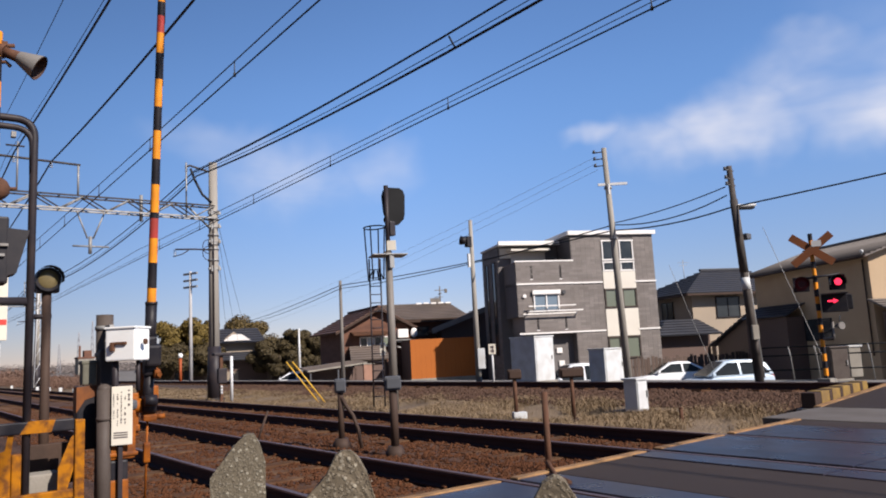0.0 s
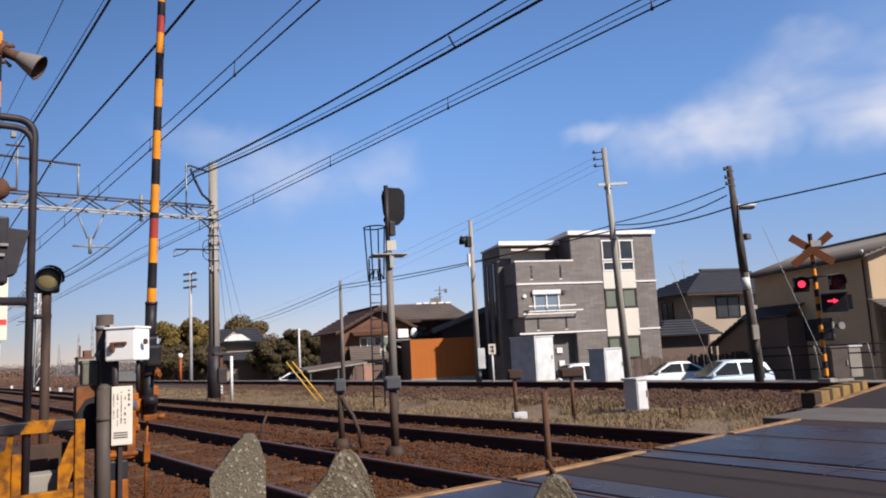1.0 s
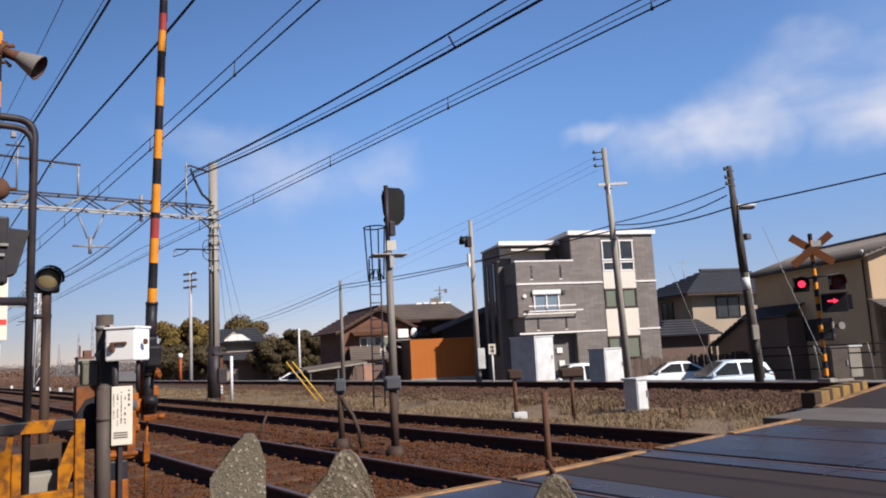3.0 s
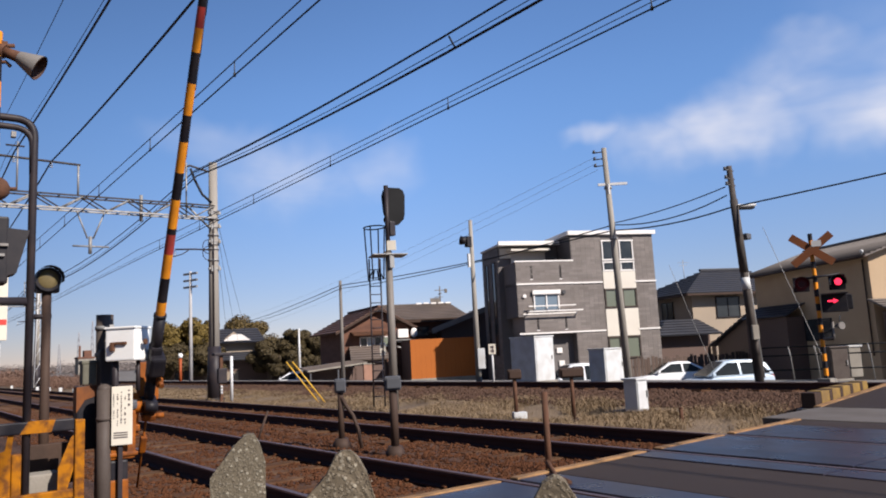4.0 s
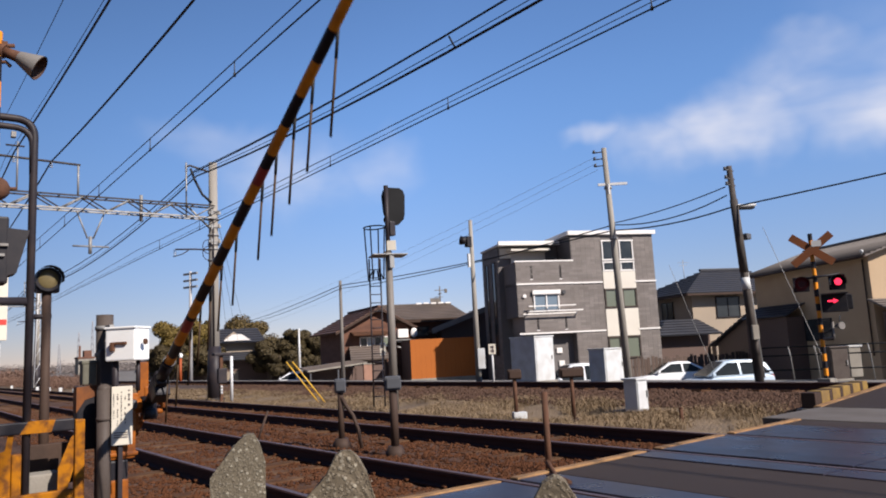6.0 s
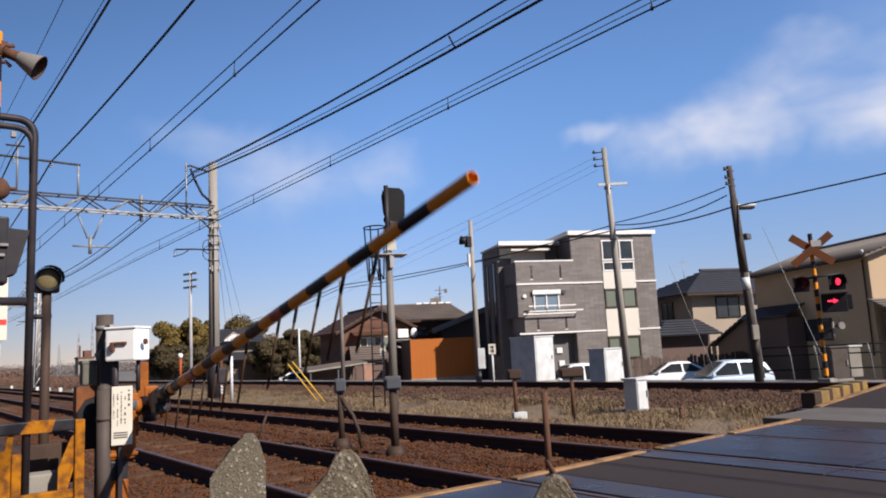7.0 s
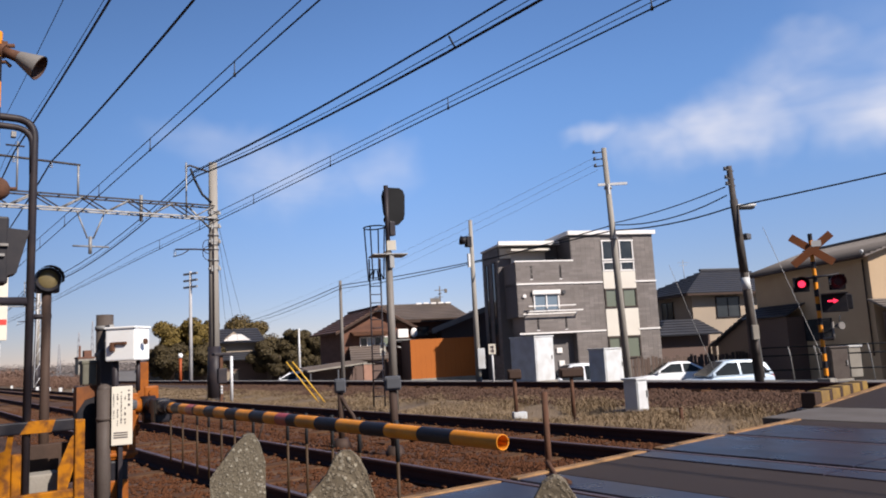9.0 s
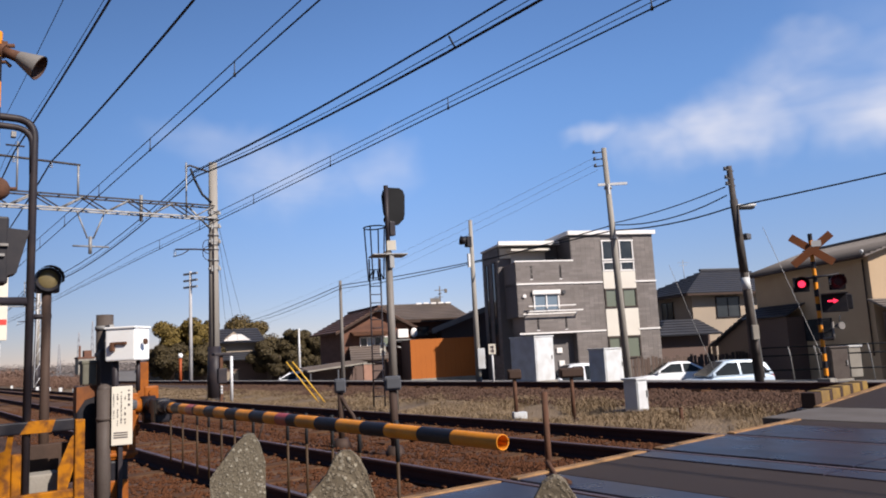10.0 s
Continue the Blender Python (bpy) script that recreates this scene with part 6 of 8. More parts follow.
# ---- houses ----
def apartment():
    """Three-storey flats; local x runs along the front, y into the building, front at y = 0."""
    t = thing("apartment_building", Matrix.Translation((-31.94, 28.79, -0.1)) @ Matrix.Rotation(math.atan2(0.924, 0.381), 4, "Z"),
              "three-storey grey tiled flats with cream window panels and white roof edges", "apartment building")
    W, D, H, HL = 8.95, 5.2, 7.70, 7.33
    BASE = 1.35
    xm = 3.55                                   # from here on the front is one storey-high block to the roof

    def wall(bm):
        box(bm, (W - xm, D, H + BASE), (xm + (W - xm) / 2, D / 2, (H - BASE) / 2))
        box(bm, (xm + 0.3, D - 2.0, HL + BASE), ((xm + 0.3) / 2 - 0.3, 2.0 + (D - 2.0) / 2, (HL - BASE) / 2))
        box(bm, (xm, 2.1, 1.9), (xm / 2, 0.91, 3.9))
        box(bm, (xm - 0.5, 1.9, 1.2), (xm / 2 + 0.25, 1.06, 2.45))
        box(bm, (xm - 0.3, 1.52, 1.95 + BASE), (xm / 2 + 0.25, 1.25, (1.9 - BASE) / 2))
    simple("wall", "tile_joint", t, wall, "grey tiled wall")
    # balconies: solid parapets with slots
    for z, x0, hh, nm in ((4.85, 0.0, 1.25, 0), (1.95, 0.35, 1.1, 1)):
        def par(bm):
            box(bm, (xm - x0, 0.14, hh), (x0 + (xm - x0) / 2, -0.08, z + hh / 2))
            box(bm, (0.14, 2.0, hh), (x0 + 0.07, 1.0, z + hh / 2))
            box(bm, (xm - x0, 2.0, 0.16), (x0 + (xm - x0) / 2, 1.0, z))
        p = simple("balcony", "tile_grey", t, par, "grey tiled balcony parapet")
        simple("coping", "white_trim", p, lambda bm: box(bm, (xm - x0 + 0.1, 0.22, 0.08), (x0 + (xm - x0) / 2, -0.08, z + hh + 0.04)))
        for sx in (0.7 + x0 * 0.6, 2.5 + x0 * 0.4):
            simple("slot", "black", p, lambda bm: (box(bm, (0.13, 0.03, hh * 0.62), (sx + 0.25, -0.15, z + hh * 0.5)),))
            simple("slot_frame", "white_trim", p, lambda bm: box(bm, (0.18, 0.02, 0.05), (sx + 0.25, -0.16, z + hh * 0.18)))
    simple("balcony_rail", "white_trim", t, lambda bm: (box(bm, (3.3, 0.06, 0.07), (2.15, -0.6, 3.22)), box(bm, (2.9, 0.06, 0.06), (2.0, -0.45, 3.52)), box(bm, (0.05, 0.5, 0.05), (0.6, -0.38, 3.22)), box(bm, (0.05, 0.5, 0.05), (3.7, -0.38, 3.22))), "white balcony rail")
    # thin tile courses over the front and the side, in offset rows
    rng = random.Random(8)
    rows = []
    for r in range(62):
        z = r * 0.148 - BASE
        x = -0.3 if r % 2 else 0.0
        while x < W:
            p, q = max(x, xm + 0.01), min(x + 0.6, W - 0.01)
            spans = [(p, q)] if z > 7.5 else [(p, min(q, 5.52)), (max(p, 7.62), q)]
            for p, q in spans:
                if q - p > 0.05 and z + 0.14 < H:
                    rows.append((((p + q) / 2, -0.008 - 0.007 * rng.random(), z + 0.07), (q - p - 0.012, 0.03, 0.138)))
            if z + 0.14 < HL:
                y0 = 2.0 + x
                p, q = max(y0, 2.01), min(y0 + 0.6, D - 0.01)
                if q - p > 0.05:
                    rows.append(((-0.31 - 0.005 * rng.random(), (p + q) / 2, z + 0.07), (0.03, q - p - 0.012, 0.138)))
            for zb, zt, xa in ((4.9, 6.05, 0.0), (2.98, 4.82, 0.0), (2.05, 3.0, 0.35)):
                p, q = max(x, xa + 0.01), min(x + 0.6, xm - 0.01)
                if q - p > 0.05 and zb < z and z + 0.14 < zt:
                    rows.append((((p + q) / 2, -0.155, z + 0.07), (q - p - 0.012, 0.02, 0.138)))
            x += 0.6
    v, f = box_list(rows)
    data_part("tile_course", v, f, "tile_grey", t, "rows of grey facade tiles")["kind"] = "stuff"
    # string courses and roof edges
    for z in (4.82, 1.98):
        simple("string_course", "white_trim", t, lambda bm: (box(bm, (1.9, 0.08, 0.09), (xm + 0.925, -0.05, z)), box(bm, (1.4, 0.08, 0.09), (W - 0.7, -0.05, z)), box(bm, (xm, 0.05, 0.09), (xm / 2, -0.17, z))), "white band")
    simple("roof_right", "white_trim", t, lambda bm: (box(bm, (W - xm + 0.3, 0.2, 0.24), (xm + (W - xm) / 2, -0.1, H + 0.08)), box(bm, (0.2, D + 0.3, 0.24), (xm - 0.1, D / 2, H + 0.08)), box(bm, (W - xm + 0.2, D, 0.12), (xm + (W - xm) / 2, D / 2, H + 0.06))), "flat roof with a white edge")
    simple("roof_left", "white_trim", t, lambda bm: (box(bm, (xm + 0.3, 0.2, 0.24), (xm / 2 - 0.35, 1.25, HL + 0.08)), box(bm, (xm + 0.2, D - 1.2, 0.1), (xm / 2 - 0.3, 1.2 + (D - 1.2) / 2, HL + 0.06))), "flat roof with a white edge")
    simple("canopy", "cream", t, lambda bm: (box(bm, (2.2, 0.12, 0.75), (1.6, 1.95, 6.55)), box(bm, (2.5, 1.0, 0.12), (1.5, 1.6, 7.0)), box(bm, (0.9, 0.1, 0.6), (0.25, 1.96, 6.9))), "cream wall inside the top balcony")
    # windows
    def window(x, z, w, h, mtl="glass", frame="white_trim", y=-0.02, split=1):
        f = simple("window", frame, t, lambda bm: (box(bm, (w + 0.14, 0.1, 0.08), (x, y - 0.02, z + h / 2)), box(bm, (w + 0.14, 0.1, 0.08), (x, y - 0.02, z - h / 2)),
                                                    *[box(bm, (0.07, 0.1, h), (x - w / 2 + w * k / split, y - 0.02, z)) for k in range(split + 1)]), "white framed window")
        for k in range(split):
            simple("pane", mtl, f, lambda bm: box(bm, (w / split - 0.06, 0.02, h - 0.06), (x - w / 2 + w * (k + 0.5) / split, y, z)))
    for x0, w in ((5.92, 0.72), (7.12, 0.84)):
        window(x0, 6.72, w, 1.15)
        window(x0, 5.75, w, 0.5)
        window(x0, 3.85, w, 1.05, "curtain", "post_grey", split=1)
        for zc, hc in ((4.93, 1.02), (2.42, 1.6)):
            simple("cream_panel", "cream", t, lambda bm: box(bm, (w + 0.12, 0.06, hc), (x0, -0.035, zc)), "cream spandrel panel")
        window(x0, 0.95, w, 1.2, "curtain", "post_grey")
    simple("pier", "tile_grey", t, lambda bm: (box(bm, (0.44, 0.06, 7.6), (6.48, -0.02, 3.8)),))
    window(1.75, 3.72, 1.5, 0.95, "window_sky", split=2, y=-0.17)
    simple("shutter_box", "white_trim", t, lambda bm: box(bm, (1.72, 0.2, 0.24), (1.75, -0.24, 4.32), bevel=0.02), "white shutter box")
    for vx, vz, vm in ((0.42, 4.12, "white_trim"), (2.85, 4.3, "grey_paint")):
        simple("vent", vm, t, lambda bm: (cyl(bm, (vx, -0.15, vz), (vx, -0.27, vz), 0.11, seg=12), box(bm, (0.2, 0.08, 0.1), (vx, -0.2, vz - 0.06), bevel=0.02)), "round vent hood")
    for wy, ww in ((2.9, 0.5), (4.2, 0.35)):
        simple("side_window", "glass", t, lambda bm: box(bm, (0.04, ww, 5.6), (-0.33, wy, 3.6)), "tall dark side window")
        simple("side_frame", "post_grey", t, lambda bm: [box(bm, (0.07, 0.05, 5.7), (-0.34, wy + e * (ww / 2 + 0.02), 3.6)) for e in (-1, 1)] and None, "dark window frame")
    for mx, mz in ((2.6, 0.95), (2.7, 0.2)):
        simple("meter", "white_trim", t, lambda bm: box(bm, (0.35, 0.1, 0.32), (mx, 0.45, mz), bevel=0.02), "small wall meter")


# paler roof colour that carries the sunlight on the barn's roof edge
M["roof_verge"] = mat("sunlit_roof_strip", (0.24, 0.21, 0.185), 0.7, vary=0.2, dirt=(0.16, 0.14, 0.12), dirt_amount=0.5, dirt_scale=1.5)
M["roof_rust"] = mat("rust_brown_roof_tile", (0.125, 0.068, 0.05), 0.7, vary=0.2, dirt=(0.085, 0.05, 0.04), dirt_amount=0.5, dirt_scale=0.7)
M["window_sky"] = mat("bright_window_glass", (0.16, 0.21, 0.26), 0.05, spec=1.0, vary=0.03, bump=0.0)
apartment()


def roof_slope(bm, a, b, c, d, thick, rows, slot=0):
    """A tiled slope: eaves a to b, ridge d to c, laid in overlapping courses."""
    a, b, c, d = (Vector(p) for p in (a, b, c, d))
    n = (b - a).cross(d - a).normalized()
    if n.z < 0:
        n = -n
    left, right = [], []
    for r in range(rows):
        for u, h in ((r / rows, thick), ((r + 1) / rows, thick * 0.25)):
            left.append(bm.verts.new(a.lerp(d, u) + n * h))
            right.append(bm.verts.new(b.lerp(c, u) + n * h))
    under = [bm.verts.new(p - n * 0.04) for p in (a, b, c, d)]
    fs = [bm.faces.new((left[i], right[i], right[i + 1], left[i + 1])) for i in range(len(left) - 1)]
    fs += [bm.faces.new(under[::-1]), bm.faces.new((left[0], under[0], under[1], right[0])), bm.faces.new((left[-1], right[-1], under[2], under[3])),
           bm.faces.new([under[0]] + left + [under[3]]), bm.faces.new([under[1], under[2]] + right[::-1])]
    for f in fs:
        f.material_index = slot


def win(t, at, w, h, axis, mtl="glass", frame="white_trim", split=2, proud=0.06):
    """A window on a wall; axis 'x' or 'y' tells along which way the wall runs; proud is signed outwards."""
    def put(bm, size, off):
        if axis == "x":
            box(bm, (size[0], abs(proud), size[1]), (at[0] + off[0], at[1] + proud / 2, at[2] + off[1]))
        else:
            box(bm, (abs(proud), size[0], size[1]), (at[0] + proud / 2, at[1] + off[0], at[2] + off[1]))
    f = simple("window", frame, t, lambda bm: [put(bm, (w + 0.12, 0.07), (0, s * h / 2)) for s in (-1, 1)] and [put(bm, (0.06, h), (-w / 2 + w * k / split, 0)) for k in range(split + 1)] and None, "framed window")
    for k in range(split):
        bm = bms()
        c = -w / 2 + w * (k + 0.5) / split
        if axis == "x":
            box(bm, (w / split - 0.06, 0.02, h - 0.06), (at[0] + c, at[1] + proud * 0.4, at[2]))
        else:
            box(bm, (0.02, w / split - 0.06, h - 0.06), (at[0] + proud * 0.4, at[1] + c, at[2]))
        part("pane", bm, mtl, f)


def yellow_house():
    """Tan two-storey house: local x along the shaded long wall away from the corner, y into the house."""
    c = Vector((-14.365, 32.725, 0.034))
    t = thing("house", Matrix.Translation(c) @ Matrix.Rotation(math.atan2(3.8, -7.46), 4, "Z") @ Matrix.Diagonal((0.85, -0.85, 0.85, 1)), "tan rendered two-storey house with a grey tiled gable roof", "house", "houses")
    L, D, H = 9.8, 8.0, 4.95
    def wall(bm):
        box(bm, (L, D, H + 1.95), (L / 2, D / 2, H / 2 - 0.975))
        prism(bm, [(0, H), (D, H), (D / 2, H + 1.22)], L - 0.02, Matrix.Translation((L / 2, 0, 0)) @ Matrix.Rotation(radians(90), 4, "Z"))
    simple("wall", "wall_tan", t, wall, "tan rendered wall")
    bm = bms()
    o = 0.55
    roof_slope(bm, (-o, -o, H - 0.12), (L + o, -o, H - 0.12), (L + o, D / 2, H + 1.35), (-o, D / 2, H + 1.35), 0.09, 14)
    roof_slope(bm, (-o, D + o, H - 0.12), (L + o, D + o, H - 0.12), (L + o, D / 2, H + 1.35), (-o, D / 2, H + 1.35), 0.09, 14)
    box(bm, (L + 2 * o, 0.28, 0.22), (L / 2, D / 2, H + 1.43), bevel=0.05)
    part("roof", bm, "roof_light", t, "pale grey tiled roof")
    bm = bms()
    d0, d1 = Vector((0, -o, H - 0.12)), Vector((0, D / 2, H + 1.35))
    tube(bm, [d0 + Vector((0, 0, 0.09)), d1 + Vector((0, 0, 0.06))], 0.045, 6)
    rib = bpy.data.meshes.new("tile_rib")
    bm.to_mesh(rib)
    bm.free()
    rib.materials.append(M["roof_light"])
    for k in range(36):
        ob = new("tile_rib", rib)
        ob.parent = t
        ob.matrix_basis = Matrix.Translation((-o + 0.1 + k * 0.305, 0, 0))
    simple("gutter", "brown_post", t, lambda bm: (tube(bm, [(-o, -o - 0.05, H - 0.16), (L + o, -o - 0.05, H - 0.16)], 0.06), tube(bm, [(0.3, -0.08, H - 0.2), (0.3, -0.08, 0)], 0.04)), "brown gutter and downpipe")
    win(t, (4.3, 0, 1.4), 2.2, 1.1, "x", "glass", "black", 2, -0.06)
    win(t, (0, 3.0, 3.9), 1.6, 1.1, "y", "glass", "brown_post", 2, -0.06)
    win(t, (0, 5.6, 1.3), 1.6, 1.6, "y", "glass", "brown_post", 2, -0.06)
    bm = bms()
    roof_slope(bm, (-1.5, -0.3, 2.1), (-1.5, D, 2.1), (0.05, D, 2.75), (0.05, -0.3, 2.75), 0.07, 5)
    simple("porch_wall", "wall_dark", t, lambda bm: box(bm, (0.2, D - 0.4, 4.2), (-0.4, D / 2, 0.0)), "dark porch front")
    win(t, (-0.5, 2.0, 1.0), 1.4, 1.5, "y", "glass", "brown_post", 2, -0.06)
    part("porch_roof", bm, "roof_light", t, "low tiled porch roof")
    simple("porch_post", "brown_post", t, lambda bm: [box(bm, (0.1, 0.1, 4.0), (-1.4, y, 0.1)) for y in (0.0, 3.0, 6.0)] and None)
    bm = bms()
    roof_slope(bm, (5.2, -1.3, 2.25), (9.6, -1.3, 2.25), (9.6, 0.02, 2.95), (5.2, 0.02, 2.95), 0.07, 5)
    part("lean_roof", bm, "roof_dark", t, "dark lean-to roof")
    simple("lean_wall", "wall_dark", t, lambda bm: box(bm, (4.0, 1.1, 4.2), (7.4, -0.55, 0.1)), "dark lean-to")
    simple("dish", "white", t, lambda bm: (tube(bm, [(-0.45, -o - 0.1, H - 0.05), (-0.45, -o - 0.1, H + 0.15)], 0.03), ball(bm, (-0.45, -o - 0.1, H + 0.1), 0.09, 10, 6)), "small white fitting at the eaves")


yellow_house()


def side_shed():
    """Dark gabled outbuilding against the tan house; local x runs along its front."""
    t = thing("shed", pose(-21.8, 36.5, -1.45, 0, 0, 153.1), "dark board-clad gabled outbuilding beside the tan house", "shed")
    simple("wall", "wall_board", t, lambda bm: prism(bm, [(-0.6, -0.1), (4.3, -0.1), (4.3, 2.3), (0.1, 3.9), (-0.6, 3.65)], 4.0, Matrix.Translation((0, -2.0, 0))), "dark board wall")
    simple("roof", "roof_dark", t, lambda bm: (roof_slope(bm, (4.75, 0.3, 2.12), (4.75, -4.2, 2.12), (0.1, -4.2, 3.92), (0.1, 0.3, 3.92), 0.08, 10), roof_slope(bm, (-0.9, 0.3, 3.55), (-0.9, -4.2, 3.55), (0.1, -4.2, 3.92), (0.1, 0.3, 3.92), 0.08, 3)), "dark tiled roof")


side_shed()


def hip_house(name_label, m, L, D, H, rise, wall_m, roof_m, wins, eave=0.7, lower=None):
    t = thing("house", m, name_label, "house", "houses")
    simple("wall", wall_m, t, lambda bm: box(bm, (L, D, H + 1.35), (L / 2, D / 2, H / 2 - 0.675)))
    bm = bms()
    o, k = eave, D / 2
    a, b, c, d = (-o, -o, H), (L + o, -o, H), (L + o, D + o, H), (-o, D + o, H)
    r0, r1 = (k - 0.3, D / 2, H + rise), (L - k + 0.3, D / 2, H + rise)
    roof_slope(bm, a, b, r1, r0, 0.09, 11)
    roof_slope(bm, d, c, r1, r0, 0.09, 11)
    roof_slope(bm, a, d, r0, r0, 0.09, 11)
    roof_slope(bm, b, c, r1, r1, 0.09, 11)
    box(bm, (r1[0] - r0[0] + 0.3, 0.25, 0.2), (L / 2, D / 2, H + rise + 0.12), bevel=0.05)
    part("roof", bm, roof_m, t, "tiled hip roof")
    simple("fascia", "brown_post", t, lambda bm: (box(bm, (L + 2 * o, 0.06, 0.14), (L / 2, -o, H - 0.07)), box(bm, (0.06, D + 2 * o, 0.14), (-o, D / 2, H - 0.07)), box(bm, (0.06, D + 2 * o, 0.14), (L + o, D / 2, H - 0.07))))
    for w in wins:
        win(t, *w)
    if lower:
        lower(t)
    return t


def grid(x, y, deg, z=-0.12):
    return pose(x, y, z, 0, 0, deg)


# dark-roofed house between the flats and the tan house; its long side faces the railway street
def low_wing(t):
    bm = bms()
    roof_slope(bm, (-3.4, -1.5, 1.5), (1.0, -1.5, 1.5), (0.2, 0.02, 2.5), (-2.0, 0.02, 2.5), 0.08, 6)
    roof_slope(bm, (-3.4, -1.5, 1.5), (-3.4, 4.0, 1.5), (-2.0, 4.0, 2.5), (-2.0, 0.02, 2.5), 0.08, 6)
    part("lower_roof", bm, "roof_dark", t, "dark lower roof")
    simple("porch_wall", "wall_dark", t, lambda bm: box(bm, (3.6, 3.0, 2.8), (-1.2, 0.8, 0.1)), "dark ground-floor wing")
    simple("entry", "wall_cream", t, lambda bm: box(bm, (0.4, 0.5, 2.3), (0.9, -0.9, -0.1)), "cream entry wall")
    simple("aerial", "galv", t, lambda bm: (tube(bm, [(1.8, 3.5, 5.0), (1.8, 3.5, 6.8)], 0.02, 6), box(bm, (0.9, 0.02, 0.02), (1.8, 3.5, 6.6)), box(bm, (0.6, 0.02, 0.02), (1.8, 3.5, 6.4))), "thin roof aerial")


hip_house("cream house with a blue-grey tiled hip roof and dark lower wing", grid(-29.4, 41.7, 67.5), 9.8, 7.0, 4.12, 1.78, "wall_cream", "roof_dark",
          [((2.6, 0, 3.2), 1.7, 1.3, "x", "glass", "black", 2, -0.08), ((0, 3.0, 3.2), 1.4, 1.1, "y", "glass", "black", 2, -0.08)], 0.75, low_wing)


def brown_house():
    """Local x runs along the street front, y away from it; the gabled wing stands to the left."""
    t = thing("house", pose(-44.07, 22.18, -0.12, 0, 0, 67.6), "red-brown sided house with grey tiled gable roofs", "house", "houses")
    # the gabled wing is set at an angle, so that its shaded flank shows
    turn = pose(-44.07, 22.18, -0.12, 0, 0, 67.6).inverted() @ pose(-43.49, 23.85, -0.12, 0, 0, 78)

    def wing(name, material, fn, label=""):
        bm = bms()
        fn(bm)
        bm.transform(turn)
        return part(name, bm, material, t, label)
    Lw, Dw, Ew, Aw = 4.75, 5.9, 3.12, 4.36
    wing("gable_wing", "wall_brown", lambda bm: (box(bm, (Lw, Dw, Ew + 1.4), (Lw / 2, Dw / 2, (Ew - 1.4) / 2)),
                                                prism(bm, [(0.0, Ew), (Lw, Ew), (Lw / 2, Aw - 0.08)], Dw, Matrix.Translation((0, Dw / 2, 0)))), "red-brown gabled wing")
    wing("wing_roof", "roof_rust", lambda bm: (roof_slope(bm, (-0.65, -0.45, Ew - 0.33), (-0.65, Dw + 0.5, Ew - 0.33), (Lw / 2, Dw + 0.5, Aw + 0.02), (Lw / 2, -0.45, Aw + 0.02), 0.08, 9),
                                               roof_slope(bm, (Lw + 0.65, -0.45, Ew - 0.33), (Lw + 0.65, Dw + 0.5, Ew - 0.33), (Lw / 2, Dw + 0.5, Aw + 0.02), (Lw / 2, -0.45, Aw + 0.02), 0.08, 9),
                                               box(bm, (0.26, Dw + 1.0, 0.18), (Lw / 2, Dw / 2, Aw + 0.09), bevel=0.05)), "rust-brown tiled gable roof")
    for side in (-1, 1):
        wing("barge_board", "brown_post", lambda bm: prism(bm, [(Lw / 2, Aw + 0.02), (Lw / 2 + side * (Lw / 2 + 0.65), Ew - 0.33), (Lw / 2 + side * (Lw / 2 + 0.65), Ew - 0.48), (Lw / 2, Aw - 0.14)], 0.05, Matrix.Translation((0, -0.46, 0))), "dark barge board")
    wing("awning", "rust", lambda bm: roof_slope(bm, (0.45, -0.8, 2.58), (2.95, -0.8, 2.58), (2.95, 0.02, 2.82), (0.45, 0.02, 2.82), 0.05, 3), "rust-red awning over the window")
    wing("window_frame", "white_trim", lambda bm: ([box(bm, (2.0, 0.08, 0.06), (2.1, -0.03, z)) for z in (2.44, 1.82)], [box(bm, (0.06, 0.08, 0.6), (1.1 + 0.5 * k, -0.03, 2.13)) for k in range(5)]), "pale window frame")
    for k in range(4):
        wing("pane", ("glass", "window_sky", "glass", "curtain")[k], lambda bm: box(bm, (0.43, 0.03, 0.56), (1.35 + 0.5 * k, -0.02, 2.13)))
    wing("porch_roof", "roof_grey", lambda bm: roof_slope(bm, (-0.15, -1.9, 0.98), (2.5, -1.9, 0.98), (2.75, 0.02, 1.88), (0.35, 0.02, 1.88), 0.07, 6), "small grey tiled porch roof")
    # porch shade is put into the dark wall colour
    wing("porch_wall", "wall_dark", lambda bm: (box(bm, (2.2, 1.5, 2.3), (1.3, -0.75, -0.2)), box(bm, (0.08, 0.08, 2.4), (-0.05, -1.8, -0.2)), box(bm, (0.08, 0.08, 2.4), (2.4, -1.8, -0.2))), "porch walls coloured dark for the shade under the roof")
    wing("downpipe", "white_trim", lambda bm: tube(bm, [(3.2, -0.06, 1.9), (3.2, -0.06, -0.4)], 0.035, 8), "pale downpipe")
    simple("wall", "wall_brown", t, lambda bm: box(bm, (5.6, 6.0, 4.9), (7.4, 4.4, 1.1)), "red-brown sided wall")
    bm = bms()
    roof_slope(bm, (4.9, 0.8, 3.5), (10.75, 0.8, 3.5), (10.2, 4.2, 4.65), (4.9, 4.2, 4.65), 0.08, 9)
    roof_slope(bm, (4.9, 7.8, 3.5), (10.75, 7.8, 3.5), (10.2, 4.2, 4.65), (4.9, 4.2, 4.65), 0.08, 9)
    box(bm, (5.3, 0.25, 0.16), (7.55, 4.2, 4.72), bevel=0.04)
    part("roof", bm, "roof_grey", t, "grey tiled roof")
